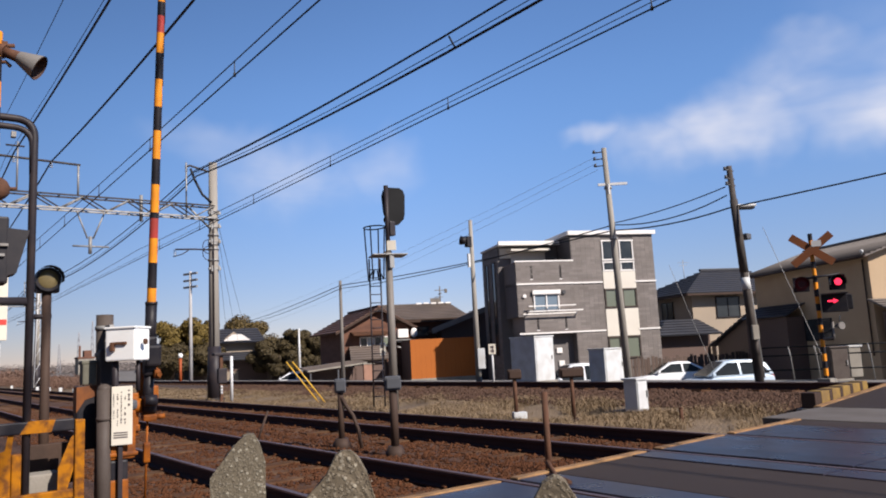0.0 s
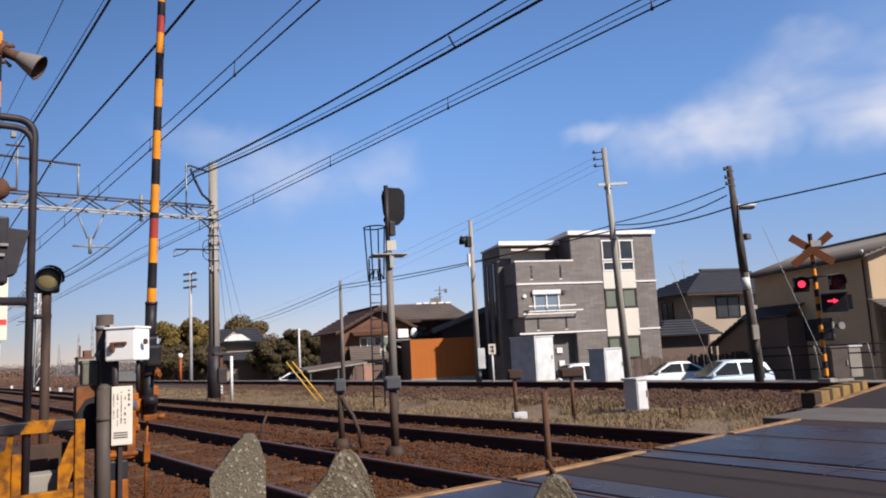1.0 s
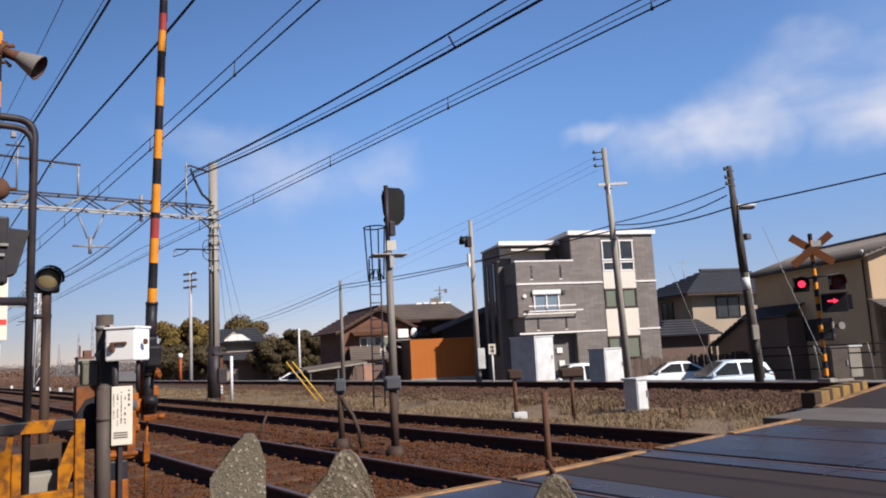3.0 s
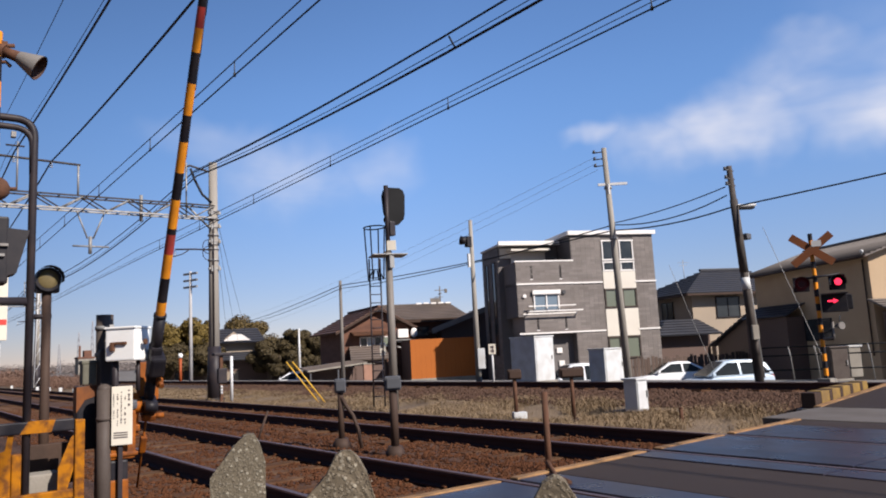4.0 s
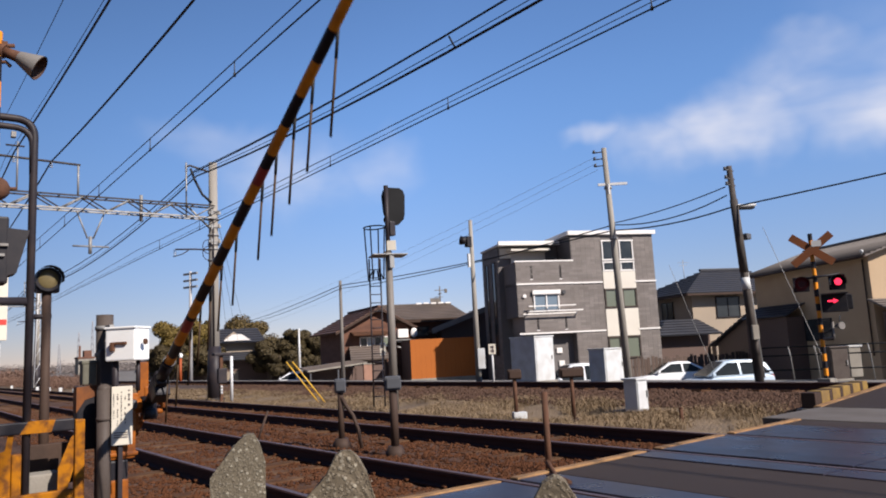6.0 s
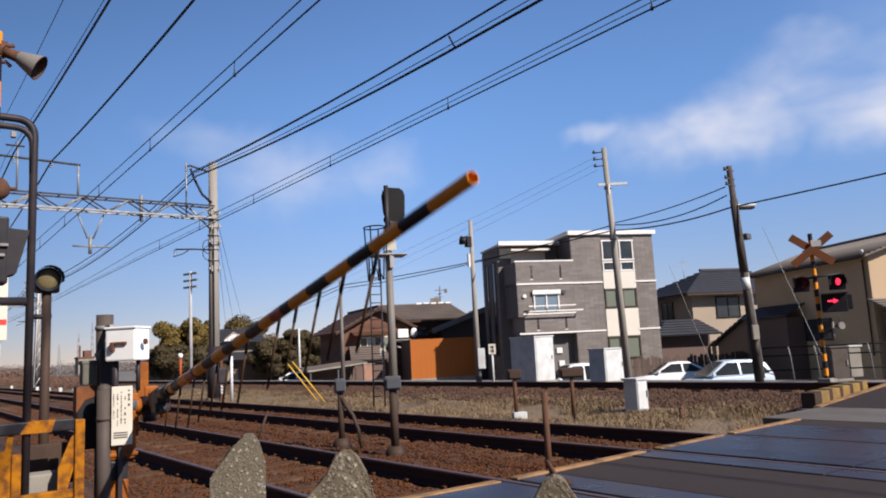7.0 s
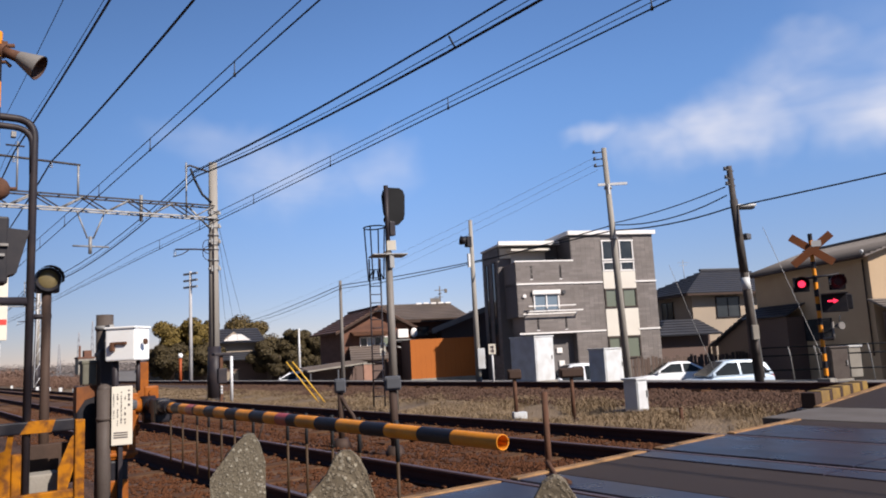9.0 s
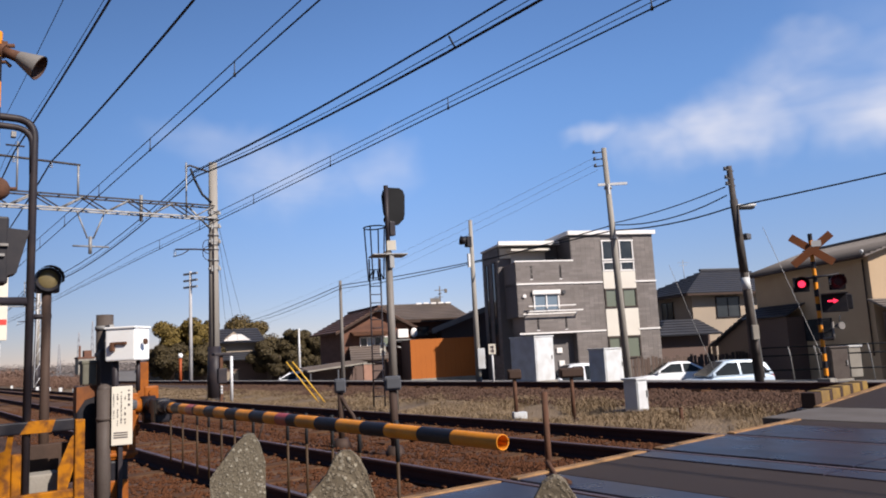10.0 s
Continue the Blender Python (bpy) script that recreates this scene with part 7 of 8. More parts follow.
    # highlights along the ridge tiles, built as small white blocks
    for k in range(5):
        simple("ridge_cap", "white_trim", t, lambda bm: box(bm, (0.42, 0.3, 0.12), (7.75 + 0.55 * k, 4.2, 4.80 + 0.015 * (k % 2)), bevel=0.05), "white block that stands in for a highlight on the ridge tiles")
    simple("fascia", "brown_post", t, lambda bm: box(bm, (5.85, 0.06, 0.2), (7.8, 0.8, 3.42)))
    win(t, (7.0, 1.4, 2.7), 1.5, 0.6, "x", "glass", "black", 2, -0.08)
    simple("outdoor_unit", "white_trim", t, lambda bm: box(bm, (0.75, 0.35, 0.58), (5.75, 0.45, 2.6), rz=8, bevel=0.05), "white outdoor unit")
    simple("dish", "white_trim", t, lambda bm: ball(bm, (6.5, 0.25, 2.62), 0.32, 14, 8, scale=(0.75, 0.25, 1)), "white satellite dish")
    simple("washing_bar", "white_trim", t, lambda bm: (tube(bm, [(5.0, 0.1, 2.08), (6.3, 0.1, 1.98)], 0.04, 8), tube(bm, [(5.3, 0.3, 1.75), (6.3, 0.3, 1.45)], 0.05, 8), tube(bm, [(5.1, 0.25, 2.06), (5.1, 0.25, 2.5)], 0.03, 8)), "pale washing bars")
    simple("balcony_floor", "galv", t, lambda bm: box(bm, (1.6, 0.9, 0.08), (5.7, 0.3, 2.16)), "narrow balcony floor")
    # dark block that stands in for shade under the eave
    simple("shade_room", "wall_dark", t, lambda bm: box(bm, (4.0, 0.8, 3.4), (8.0, 1.1, 0.3)), "ground floor front coloured dark for the shade under the eave")
    simple("aerial", "mast_grey", t, lambda bm: (tube(bm, [(9.4, 4.2, 4.7), (9.4, 4.2, 6.05)], 0.045, 6), box(bm, (0.9, 0.05, 0.05), (9.45, 4.2, 5.75)), box(bm, (0.06, 0.8, 0.06), (9.4, 4.2, 5.5)), box(bm, (0.6, 0.05, 0.05), (9.3, 4.2, 5.25)),
                                                 box(bm, (0.22, 0.1, 0.3), (9.85, 4.2, 5.7), bevel=0.03), box(bm, (0.7, 0.06, 0.4), (9.0, 4.2, 4.98))), "roof aerial")


brown_house()


def orange_shed():
    t = thing("shed", pose(-38.59, 25.78, -1.35, 0, 0, 67.6), "orange sheet-clad shed with a dark lean-to roof behind", "shed")
    for k in range(14):
        simple("sheet_panel", "orange_wall", t, lambda bm: box(bm, (0.312, 0.05, 3.3), (0.155 + k * 0.3135, 0, 1.65), bevel=0.004))
    simple("side_wall", "wall_dark", t, lambda bm: (box(bm, (0.08, 3.0, 3.3), (0.04, 1.55, 1.65)), box(bm, (4.4, 3.0, 0.1), (2.2, 1.5, 3.2))))
    simple("base_course", "concrete", t, lambda bm: box(bm, (4.45, 0.09, 0.9), (2.2, -0.01, 0.45)), "pale concrete base")


orange_shed()


def dark_barn():
    t = thing("barn", grid(-40.9, 29.9, 67.6), "dark board-clad outbuilding with a mono-pitch roof", "barn")
    L, D = 3.6, 4.0
    simple("wall", "wall_dark", t, lambda bm: (prism(bm, [(0, -1.3), (L, -1.3), (L, 4.1), (0, 2.7)], D, Matrix.Translation((0, D / 2, 0))),), "dark board wall")
    bm = bms()
    roof_slope(bm, (-0.7, -0.5, 2.62), (-0.7, D + 0.5, 2.62), (L + 0.2, D + 0.5, 4.22), (L + 0.2, -0.5, 4.22), 0.07, 9)
    part("roof", bm, "roof_grey", t, "grey sloping roof")
    # added pale strip that stands in for the sunlit roof surface
    simple("verge", "roof_verge", t, lambda bm: prism(bm, [(-0.75, 2.46), (L + 0.2, 4.06), (L + 0.2, 4.42), (-0.75, 2.82)], 0.16, Matrix.Translation((0, -0.52, 0))), "pale strip coloured as the sunlit roof along the verge")


dark_barn()


def far_house():
    t = thing("house", grid(-83, 26.5, 66, -1.3), "far dark-roofed house with cream gable among trees", "house", "houses")
    simple("wall", "wall_dark", t, lambda bm: box(bm, (9, 9, 3.0), (4.5, 4.5, 1.5)))
    simple("upper_wall", "wall_cream", t, lambda bm: (box(bm, (5, 4, 1.6), (4.5, 3.5, 3.9)), prism(bm, [(3.2, 4.9), (5.8, 4.9), (4.5, 5.9)], 4.2, Matrix.Translation((0, 3.4, 0)))), "cream upper storey")
    bm = bms()
    for (a, b, c, d) in (((-1, -1, 2.7), (10, -1, 2.7), (8, 3, 4.1), (1.5, 3, 4.1)), ((10, -1, 2.7), (10, 10, 2.7), (7, 6, 4.1), (7, 3, 4.1)), ((-1, -1, 2.7), (-1, 10, 2.7), (2, 6, 4.1), (2, 3, 4.1)),
                         ((1.0, 0.6, 4.6), (8.0, 0.6, 4.6), (7, 3.5, 6.3), (2, 3.5, 6.3)), ((1.0, 6.4, 4.6), (8.0, 6.4, 4.6), (7, 3.5, 6.3), (2, 3.5, 6.3))):
        roof_slope(bm, a, b, c, d, 0.1, 6)
    part("roof", bm, "roof_dark", t, "dark tiled roofs")
    simple("gable", "white_trim", t, lambda bm: prism(bm, [(3.4, 4.85), (6.4, 4.85), (5.4, 5.55), (4.4, 5.55)], 0.2, Matrix.Translation((0, 0.5, 0))), "bright white gable end")
    simple("entrance", "wall_cream", t, lambda bm: box(bm, (1.6, 0.1, 1.3), (4.2, -0.05, 0.8)), "cream entrance front")


far_house()
tb = thing("house", grid(-88, 22.5, 66, -0.9), "far low house with dark roof and pale wall", "house", "houses")
simple("wall", "wall_cream", tb, lambda bm: box(bm, (12, 4, 2.1), (6, 2, 0.45)))
simple("roof", "roof_dark", tb, lambda bm: roof_slope(bm, (-0.5, -0.6, 1.5), (12.5, -0.6, 1.5), (12.5, 2.5, 2.8), (-0.5, 2.5, 2.8), 0.1, 6))
M["wall_block"] = mat("pink_brown_wall", (0.34, 0.19, 0.135), 0.85, vary=0.12, dirt=(0.22, 0.12, 0.09), dirt_amount=0.5, dirt_scale=2)
tb = thing("carport", pose(-43.49, 23.85, -1.4, 0, 0, 78), "grey sloping carport roof over parked cars", "carport")
simple("roof", "roof_grey", tb, lambda bm: roof_slope(bm, (-3.3, -3.4, 1.76), (0.4, -3.4, 2.1), (0.4, -1.4, 2.3), (-3.3, -1.4, 1.96), 0.06, 4))
simple("edge_board", "concrete", tb, lambda bm: prism(bm, [(-3.3, 1.70), (0.4, 2.04), (0.4, 2.14), (-3.3, 1.80)], 0.03, Matrix.Translation((0, -3.43, 0))), "pale edge board")
for x in (-3.1, -1.4, 0.3):
    simple("post", "grey_paint", tb, lambda bm: box(bm, (0.08, 0.08, 1.9 + 0.09 * x), (x, -3.3, 0.95 + 0.045 * x)))
simple("back_wall", "wall_dark", tb, lambda bm: box(bm, (3.4, 0.1, 1.8), (-1.4, -1.45, 0.9)))
tb = thing("wall_block", pose(-43.49, 23.85, -1.4, 0, 0, 78), "small red-brown garden wall", "garden wall")
simple("wall", "wall_block", tb, lambda bm: box(bm, (0.62, 0.2, 2.0), (0.35, -3.75, 1.0), bevel=0.02))
simple("coping", "concrete", tb, lambda bm: box(bm, (0.7, 0.26, 0.06), (0.35, -3.75, 2.02)))


# ---- board fence before the flats, street fence ----
def board_fence():
    t = thing("board_fence", grid(-25.4, 29.6, 66, -1.0), "weathered brown board fence before the flats", "fence")
    bm = bms()
    box(bm, (0.16, 0.03, 1.6), (0, 0, 0.5), bevel=0.004)
    me = bpy.data.meshes.new("board")
    bm.to_mesh(me)
    bm.free()
    me.materials.append(M["fence_wood"])
    rng = random.Random(6)
    for k in range(46):
        ob = new("board", me)
        ob.parent = t
        ob.matrix_basis = pose(k * 0.2, 0.02 * rng.random(), -0.12 + 0.18 * rng.random(), 0, rng.uniform(-1.5, 1.5), rng.uniform(-6, 6))
    simple("rail", "fence_wood", t, lambda bm: (box(bm, (9.2, 0.05, 0.08), (4.5, 0.06, 0.35)), box(bm, (9.2, 0.05, 0.08), (4.5, 0.06, 0.85))))


board_fence()


def street_fence():
    t = thing("rail_fence", pose(-10.65, 19.25, -0.1, 0, 0, 27), "dark steel fence with pale leaning posts before the tan house", "fence")
    posts = [(0.0, 0.0), (0.62, 0.0), (1.85, 0.0), (2.6, 0.0)]
    for x, y in posts:
        simple("post", "galv", t, lambda bm: tube(bm, [(x, y, -0.1), (x - 0.04, y, 0.6), (x - 0.08, y - 0.05, 0.86)], 0.015, 8), "pale post with a bent top")
    for z in (0.3, 0.68, 0.9):
        simple("rail", "signal_black", t, lambda bm: tube(bm, [(-0.95, 0.02, z - 0.05), (3.4, 0.02, z - 0.05)], 0.02, 6))


street_fence()
relay_box(-9.3, 18.75, -0.12, 0.46, 0.4, 0.82, "grey trackside cabinet behind the crossing signal", -30, 0.0, paint="post_grey")
tc2 = thing("trackside_cabinet", pose(-9.75, 20.55, -0.12, 0, 0, -30), "pale weathered cabinet behind the crossing signal", "cabinet", "trackside cabinets")
simple("body", "concrete", tc2, lambda bm: box(bm, (0.34, 0.34, 0.78), (0, 0, 0.4), bevel=0.02))
simple("roof", "white", tc2, lambda bm: box(bm, (0.4, 0.42, 0.06), (0, 0, 0.82), bevel=0.01))


# ---- cars ----
def make_car(x, y, rz, length, high, hatch, label, paint="car_white"):
    t = thing("car", pose(x, y, ground_z(y), 0, 0, rz), label, "car", "parked cars")
    L, Hh, Wd = length, high, 1.66
    lower = [(-L / 2, 0.30), (-L / 2 + 0.02, 0.62), (-L / 2 + 0.12, 0.80), (-L * 0.22, 0.90), (L * 0.40, 0.92 if hatch else 0.94), (L / 2 - 0.06, 0.86), (L / 2, 0.55), (L / 2 - 0.04, 0.28)]
    if hatch:
        cabin = [(-L * 0.35, 0.90), (-L * 0.10, Hh - 0.06), (L * 0.05, Hh), (L * 0.30, Hh - 0.03), (L * 0.42, Hh - 0.18), (L * 0.49, 0.9)]
    else:
        cabin = [(-L * 0.29, 0.90), (-L * 0.08, Hh - 0.06), (L * 0.05, Hh), (L * 0.17, Hh - 0.03), (L * 0.38, 0.98), (L * 0.40, 0.9)]

    def body(bm):
        n = len(lower)
        rings = []
        for v, s in ((-1, 0.93), (-0.9, 1.0), (0.9, 1.0), (1, 0.93)):
            rings.append([bm.verts.new((a * (0.985 if abs(v) == 1 else 1), v * Wd / 2, 0.28 + (b - 0.28) * s)) for a, b in lower])
        for r0, r1 in zip(rings, rings[1:]):
            for i in range(n):
                bm.faces.new((r0[i], r0[(i + 1) % n], r1[(i + 1) % n], r1[i]))
        bm.faces.new(rings[0])
        bm.faces.new(rings[-1][::-1])
        bmesh.ops.recalc_face_normals(bm, faces=bm.faces)
        es = [e for e in bm.edges]
        bmesh.ops.bevel(bm, geom=es, offset=0.035, segments=2, profile=0.6, affect="EDGES")
        for f in bm.faces:
            f.smooth = True
    simple("body", paint, t, body, "glossy car body")

    def roof(bm):
        n = len(cabin)
        rings = []
        for v in (-1, 1):
            rings.append([bm.verts.new((a, v * (Wd / 2 - 0.06 - 0.22 * (b - 0.9) / (Hh - 0.9)), b)) for a, b in cabin])
        for i in range(n):
            bm.faces.new((rings[0][i], rings[0][(i + 1) % n], rings[1][(i + 1) % n], rings[1][i]))
        bm.faces.new(rings[0])
        bm.faces.new(rings[1][::-1])
        bmesh.ops.recalc_face_normals(bm, faces=bm.faces)
        bmesh.ops.bevel(bm, geom=list(bm.edges), offset=0.05, segments=2, profile=0.6, affect="EDGES")
        for f in bm.faces:
            f.smooth = True
    simple("cabin", paint, t, roof)
    # glass: side windows, windscreen, rear window, set just outside the cabin shell
    cx = [a for a, b in cabin]
    for v in (-1, 1):
        def pane(bm, xa, xb, xc, xd):
            def p(xx, zz):
                return Vector((xx, v * (Wd / 2 - 0.06 - 0.22 * (zz - 0.9) / (Hh - 0.9) + 0.006), zz))
            quad(bm, [p(xa, 0.95), p(xb, 0.95), p(xc, Hh - 0.12), p(xd, Hh - 0.12)])
        mid = L * 0.07
        simple("side_window", "car_glass", t, lambda bm: pane(bm, cx[0] + 0.16, mid - 0.05, mid - 0.05, cx[1] + 0.09), "dark side window")
        simple("side_window", "car_glass", t, lambda bm: pane(bm, mid + 0.05, cx[-1] - (0.18 if hatch else 0.3), cx[3] + (0.15 if hatch else -0.02), mid + 0.05), "dark side window")
        simple("mirror", paint, t, lambda bm: box(bm, (0.14, 0.16, 0.11), (cx[0] + 0.22, v * (Wd / 2 + 0.04), 1.0), bevel=0.03))

    def screen(bm, i, j, out):
        (xa, za), (xb, zb) = cabin[i], cabin[j]
        wa, wb = Wd / 2 - 0.14, Wd / 2 - 0.06 - 0.22 * (zb - 0.9) / (Hh - 0.9) - 0.06
        n = Vector((zb - za, 0, -(xb - xa))).normalized() * out
        quad(bm, [Vector((xa, -wa, za + 0.03)) + n, Vector((xa, wa, za + 0.03)) + n, Vector((xb, wb, zb - 0.02)) + n, Vector((xb, -wb, zb - 0.02)) + n])
    simple("windscreen", "car_glass", t, lambda bm: screen(bm, 0, 1, -0.04), "dark windscreen")
    simple("rear_window", "car_glass", t, lambda bm: screen(bm, len(cabin) - 1, len(cabin) - 3 if hatch else len(cabin) - 3, 0.02), "dark rear window")
    for sx in (-L * 0.31, L * 0.30):
        for v in (-1, 1):
            w = simple("wheel", "rubber_black", t, lambda bm: cyl(bm, (sx, v * (Wd / 2 - 0.2), 0.3), (sx, v * (Wd / 2 + 0.005), 0.3), 0.30, 0.30, 22), "black tyre")
            simple("rim", "galv", w, lambda bm: cyl(bm, (sx, v * (Wd / 2), 0.3), (sx, v * (Wd / 2 + 0.012), 0.3), 0.19, 0.17, 16))
    for v in (-1, 1):
        simple("headlight", "window_sky", t, lambda bm: box(bm, (0.16, 0.3, 0.14), (-L / 2 + 0.1, v * (Wd / 2 - 0.24), 0.68), bevel=0.03), "clear headlight")
        simple("tail_light", "red_band", t, lambda bm: box(bm, (0.1, 0.16, 0.22), (L / 2 - 0.09, v * (Wd / 2 - 0.13), 0.78), bevel=0.03), "red tail light")
    return t


make_car(-24.3, 32.2, 60, 4.3, 1.48, False, "white saloon car parked behind the raised track")
make_car(-19.3, 29.4, 60, 3.55, 1.58, True, "pale blue-white hatchback parked behind the raised track", "car_blue")
make_car(-25.0, 25.9, 62, 3.4, 1.7, True, "white hatchback half hidden behind a cabinet")
make_car(-50.3, 23.4, 66, 3.3, 1.46, True, "white car parked at the carport")
make_car(-48.4, 25.4, 66, 3.9, 1.38, False, "pale car parked beside the brown house")


# ---- trees, thickets, distance ----
def make_tree(x, y, high, wide, mats, seed, label, trunk=0.3):
    rng = random.Random(seed)
    t = thing("tree", pose(x, y, -1.5), label, "tree", "trees")

    def wood(bm):
        tube(bm, [(0, 0, 0), (0.1, 0.05, high * 0.25), (0.0, 0.2, high * 0.55), (0.1, 0, high * 0.8)], lambda i: trunk * (1, 0.8, 0.5, 0.2)[i], 8)
        for k in range(7):
            a = k * 2.4
            z = high * (0.25 + 0.07 * k)
            tube(bm, [(0.05, 0.05, z), (wide * 0.25 * math.cos(a), wide * 0.25 * math.sin(a), z + high * 0.12), (wide * 0.42 * math.cos(a), wide * 0.42 * math.sin(a), z + high * 0.2)], lambda i: trunk * (0.4, 0.25, 0.08)[i], 6)
    simple("trunk", "bark", t, wood)
    lumps = []
    for _ in range(34):
        a, r, z = rng.random() * 6.28, wide * 0.38 * math.sqrt(rng.random()), high * (0.36 + 0.50 * rng.random())
        lumps.append((r * math.cos(a), r * math.sin(a), z, wide * (0.09 + 0.13 * rng.random())))
    verts, faces, mi = [], [], []
    g = np.random.default_rng(seed)
    for (lx, ly, lz, lr) in lumps:
        for _ in range(850):
            v = g.standard_normal(3)
            v *= lr * (0.55 + 0.45 * g.random()) / np.linalg.norm(v)
            p = np.array((lx, ly, lz)) + v * (1, 1, 0.8)
            s = 0.07 + 0.10 * g.random()
            out = v / np.linalg.norm(v) + 0.45 * g.standard_normal(3) + np.array((0, 0, 0.3))
            a = np.cross(out, g.standard_normal(3))
            a /= np.linalg.norm(a)
            b = np.cross(out, a)
            b /= np.linalg.norm(b)
            o = len(verts)
            verts += [tuple(p + a * s), tuple(p + b * s * 0.7), tuple(p - a * s), tuple(p - b * s * 0.7)]
            faces.append((o, o + 1, o + 2, o + 3))
    data_part("crown", verts, faces, mats, t, "dense uneven leaf crown")


make_tree(-81.4, 25.0, 8.0, 6.2, "leaf_gold", 1, "golden-olive tree behind the portal mast", 0.3)
make_tree(-83.5, 26.8, 8.0, 5.6, "leaf_gold", 9, "golden-olive tree behind the far house")
make_tree(-87.7, 34.4, 8.5, 8.4, "leaf_olive", 2, "olive-brown tree behind the far house")
make_tree(-79.0, 23.2, 5.2, 4.6, "leaf_dark", 3, "dark evergreen tree below the golden one")
make_tree(-80.0, 27.0, 5.0, 4.6, "leaf_dark", 4, "dark evergreen tree below the golden one")
for k, (x, y, h, w) in enumerate(((-78.0, 33.4, 4.8, 4.6), (-79.6, 35.0, 5.2, 4.6), (-76.9, 36.2, 6.3, 4.4), (-76.4, 37.6, 5.9, 4.2), (-75.4, 39.4, 5.4, 4.6), (-76.5, 34.2, 4.0, 3.8))):
    make_tree(x, y, h, w, "leaf_dark", 20 + k, "dark evergreen tree beside the brown house")


# the haze of distance is mixed into this greyed base colour
M["haze_wood"] = mat("hazy_far_wood", (0.14, 0.12, 0.115), 0.95, island=0.3, vary=0.2, bump=0.0)


def thicket(name, x0, x1, y0, y1, high, count, seed, material, label):
    g = np.random.default_rng(seed)
    verts, faces = [], []
    for _ in range(count):
        x, y = g.uniform(x0, x1), g.uniform(y0, y1)
        h = high * (0.5 + 0.5 * noise.noise((x * 0.15, y * 0.15, seed))) + high * 0.35
        p = np.array((x, y, -0.2 + max(0.1, h) * g.random()))
        s = (0.02 + 0.04 * g.random()) * (5.0 if x1 < -300 else 3.0 if x1 < -100 else 1.0)
        a, b = g.standard_normal(3), g.standard_normal(3)
        a /= np.linalg.norm(a)
        b -= a * b.dot(a)
        b /= np.linalg.norm(b)
        o = len(verts)
        verts += [tuple(p + a * s), tuple(p + b * s * 0.7), tuple(p - a * s), tuple(p - b * s * 0.7)]
        faces.append((o, o + 1, o + 2, o + 3))
    tagged(data_part(name, verts, faces, material), label, "thicket", kind="stuff")


thicket("brown_thicket", -130, -60, 9.8, 14, 0.95, 60000, 41, "hedge", "brown winter scrub along the line")
thicket("brown_thicket", -260, -110, -6, 18, 2.0, 36000, 42, "hedge", "far brown winter scrub")
thicket("far_wood", -420, -320, -40, 160, 5.0, 60000, 43, "haze_wood", "hazy distant tree line")


def chimney(x, y, z, r, label):
    bm = bms()
    cyl(bm, (x, y, -0.1), (x, y, z), r, r * 0.96, 20)
    cyl(bm, (x, y, z - 0.5), (x, y, z), r * 1.04, r * 1.04, 20)
    return tagged(part("tank", bm, "concrete"), label, "tank")


def lattice_tower(x, y, high, w, label, material="galv"):
    t = thing("lattice_tower", pose(x, y, -0.1), label, "lattice tower", "lattice towers")
    bm = bms()
    n = 8
    for sx in (-1, 1):
        for sy in (-1, 1):
            tube(bm, [(sx * w, sy * w, 0), (sx * w * 0.25, sy * w * 0.25, high)], 0.06 * w / 0.5, 6)
    for k in range(n):
        u, v = k / n, (k + 1) / n
        wa, wb = w * (1 - 0.75 * u), w * (1 - 0.75 * v)
        for s in (-1, 1):
            tube(bm, [(-wa, s * wa, high * u), (wb, s * wb, high * v)], 0.04 * w / 0.5, 5)
            tube(bm, [(s * wa, -wa, high * u), (s * wb, wb, high * v)], 0.04 * w / 0.5, 5)
    for k in (0.75, 0.88):
        box(bm, (0.08 * w, 3.2 * w, 0.1 * w), (0, 0, high * k))
    part("lattice", bm, material, t)


lattice_tower(-69.4, 9.75, 9.6, 0.36, "white lattice column beside the line", "steel_white")
# steel colour dulled to carry distance haze
M["haze_steel"] = mat("hazy_far_steel", (0.33, 0.33, 0.35), 0.8, bump=0.0)
lattice_tower(-325.7, 52.9, 12, 0.6, "far pylon above the brown scrub", "haze_steel")
lattice_tower(-295, 54.2, 15, 0.6, "far pylon above the brown scrub", "haze_steel")
lattice_tower(-412, 82, 26, 0.8, "far pylon above the brown scrub", "haze_steel")
tb = thing("far_building", pose(-285, 54.3, -1.2), "far pale red building beyond the scrub", "building")
simple("wall", "concrete", tb, lambda bm: box(bm, (6, 5, 6.5), (0, 0, 3.25)))
simple("roof", "wall_brown", tb, lambda bm: box(bm, (6.4, 5.4, 0.6), (0, 0, 6.7)))
simple("roof_house", "wall_brown", tb, lambda bm: box(bm, (3, 2.4, 2.2), (0, 0.8, 8.1)), "reddish roof house")
simple("stack", "wall_brown", tb, lambda bm: box(bm, (0.6, 0.6, 4.0), (0, -1.6, 8.9)), "reddish stack")

# striped white line-side board by the near signal
tb = thing("line_board", pose(-14.0, 1.40, -0.2), "tall white line-side board with a red band", "line board")
simple("board", "white_plain", tb, lambda bm: box(bm, (0.04, 0.2, 1.15), (0, 0.0, 2.4), bevel=0.01))
simple("red_band", "red_ink", tb, lambda bm: box(bm, (0.05, 0.18, 0.09), (0.002, 0.0, 2.12), bevel=0.004), "red band")
simple("post", "steel_white", tb, lambda bm: tube(bm, [(-0.05, 0, 0), (-0.05, 0, 2.4)], 0.018))


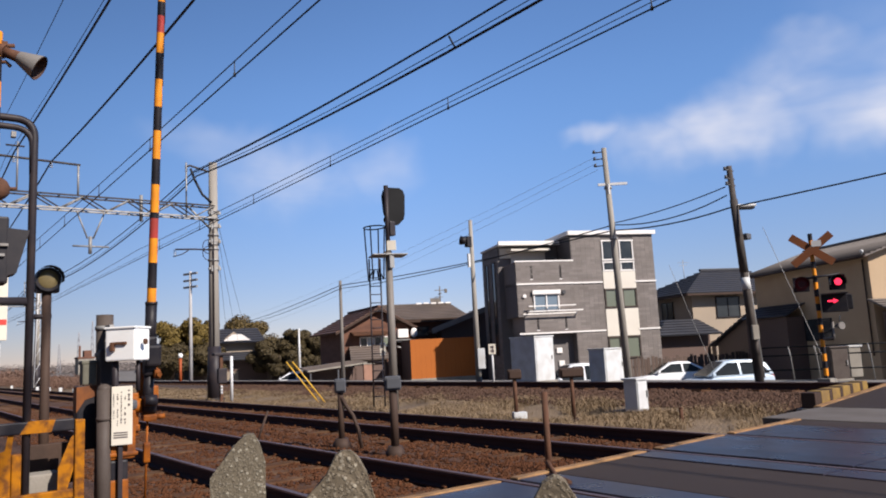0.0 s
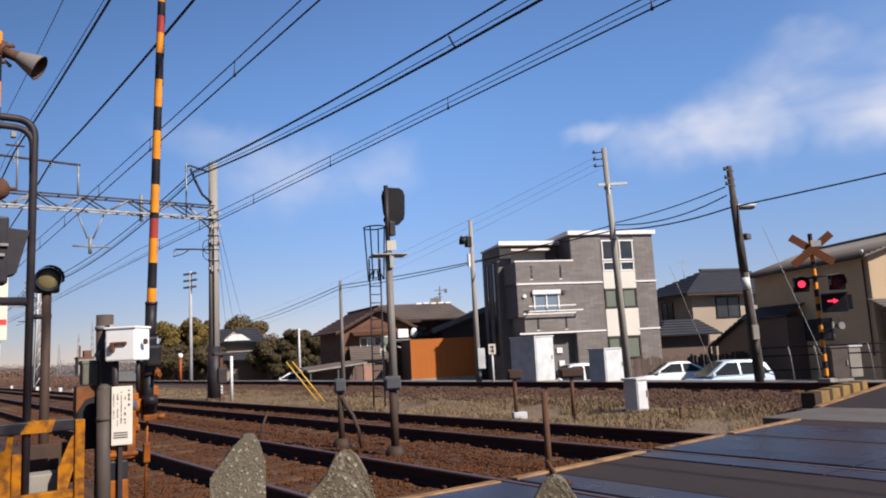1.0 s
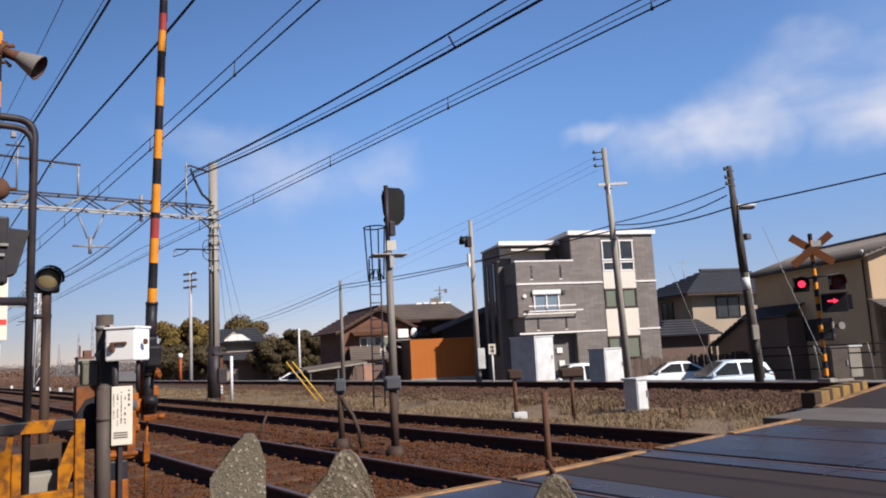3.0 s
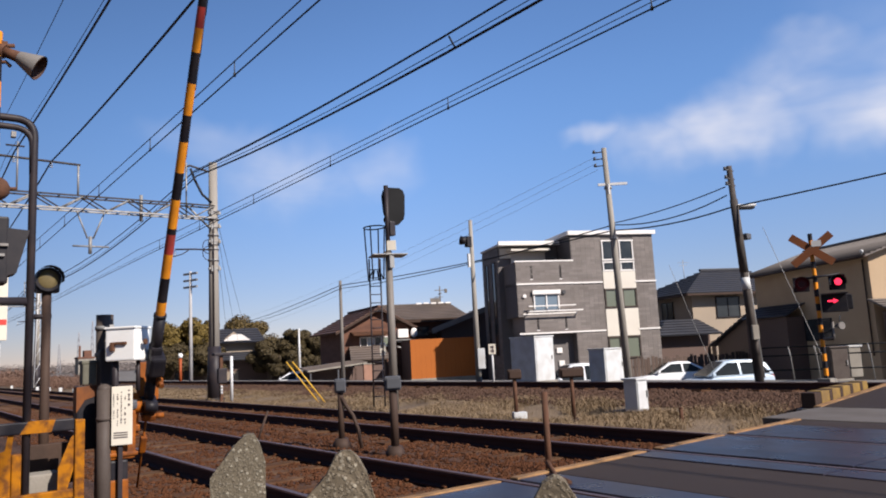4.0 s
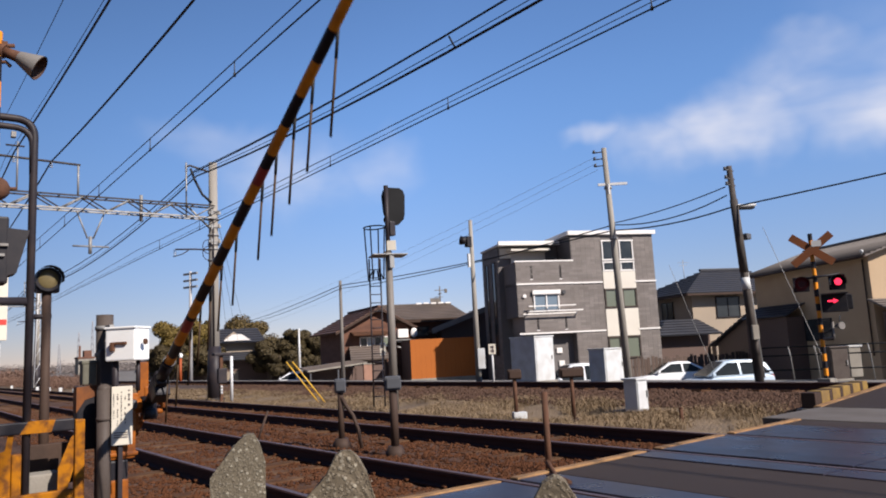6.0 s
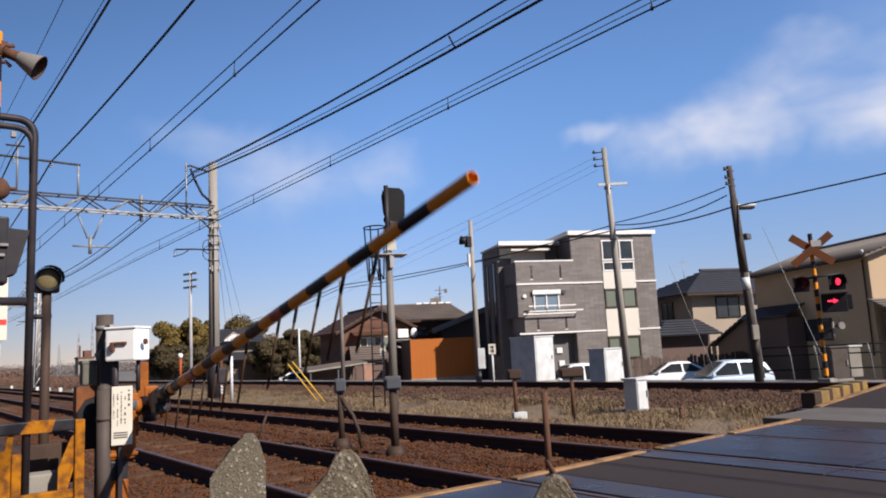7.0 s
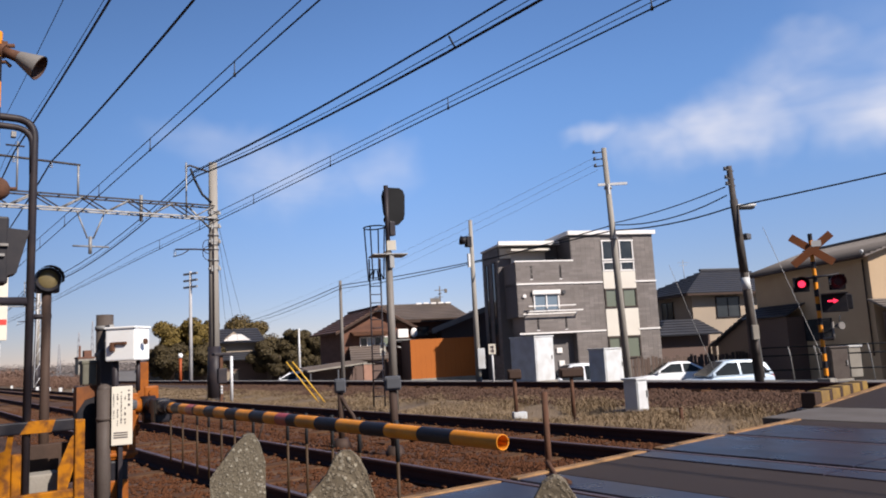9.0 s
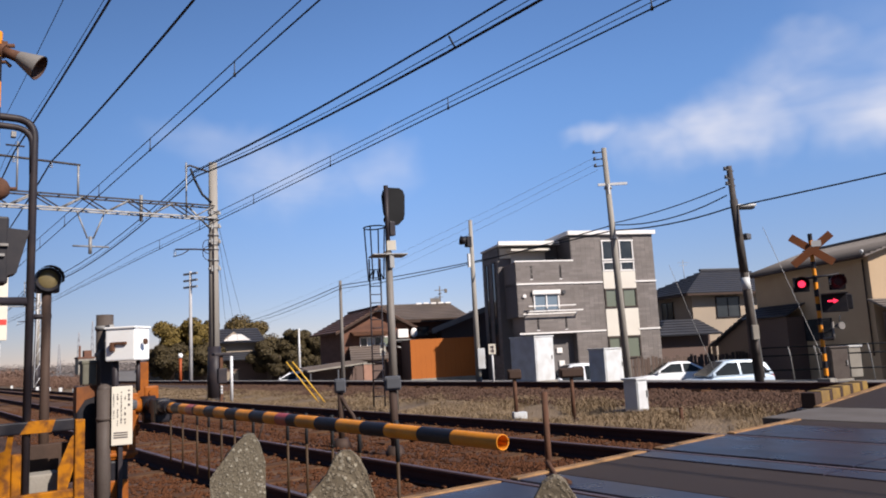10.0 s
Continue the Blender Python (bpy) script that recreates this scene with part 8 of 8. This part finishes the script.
# ---- what moves ----
BOOM_ANGLES = [(0.0, 81.8), (2.7, 81.8), (2.95, 81.1), (3.2, 76.9), (3.5, 69.4), (3.8, 61.8), (4.15, 54.0), (4.5, 47.1), (5.0, 38.9), (5.5, 31.4), (5.7, 28.4),
               (6.25, 20.1), (6.8, 12.5), (7.0, 9.8), (7.2, 7.1), (7.4, 4.2), (7.5, 2.6), (7.6, 1.4), (7.7, 0.8), (7.8, 0.55), (10.0, 0.55)]
# lean of the hanging rods from the plumb line, away from the tip
ROD_LEAN = [(0.0, 0.0), (3.0, 0.0), (3.8, -2.0), (4.5, 2.0), (5.0, -3.0), (5.5, -4.0), (5.7, -14.0), (6.25, -14.0), (6.8, -36.0), (7.0, -30.0), (7.2, -22.0), (7.5, -15.0), (7.8, -2.0),
            (8.2, -5.0), (8.6, 0.0), (10.0, 0.0)]
FLASH_FIRST, FLASH_STEP = 0.5, 0.5835


def boom_angle(t):
    return float(np.interp(t, [a for a, _ in BOOM_ANGLES], [b for _, b in BOOM_ANGLES]))


def motions():
    walk(BOOM, [(t, pose(-0.015, 0, 0.991, 0, -a, -3.83)) for t, a in BOOM_ANGLES])
    times = sorted({t for t, _ in BOOM_ANGLES} | {t for t, _ in ROD_LEAN} | {5.2, 5.35, 5.9, 6.05})
    for rod, s in RODS:
        rows = []
        free = np.interp(s, [0.6, 2.1, 2.4, 3.6, 3.9], [5.5, 5.3, 5.1, 4.85, 4.2])      # the rods drop off the boom from the tip inwards
        for t in times:
            lean = float(np.interp(t, [a for a, _ in ROD_LEAN], [b for _, b in ROD_LEAN]))
            hang = min(boom_angle(t) - lean, 87.0)
            loose = min(1.0, max(0.0, (t - free) / 0.4))
            rows.append((t, pose(s, 0.030, 0.030, 0, 87.0 + (hang - 87.0) * loose, 0)))
        walk(rod, rows)
    f = Matrix.Rotation(radians(-58), 4, "Z")
    for i, (drum, place) in enumerate(ROTORS):
        # the drums turn half round at each change, so that one shows its lit side while the other hides it
        angle = 180.0 if i == 0 else 0.0
        rows = [(0.0, angle)]
        t = FLASH_FIRST
        while t < 10.0:
            for k in range(4):
                rows.append((t + 0.0334 * k, angle + 60.0 * k))
            angle += 180.0
            t += FLASH_STEP
        rows.append((10.0, angle))
        walk(drum, [(a, Matrix.Translation(place) @ f @ Matrix.Rotation(radians(b), 4, "Z")) for a, b in rows])


motions()
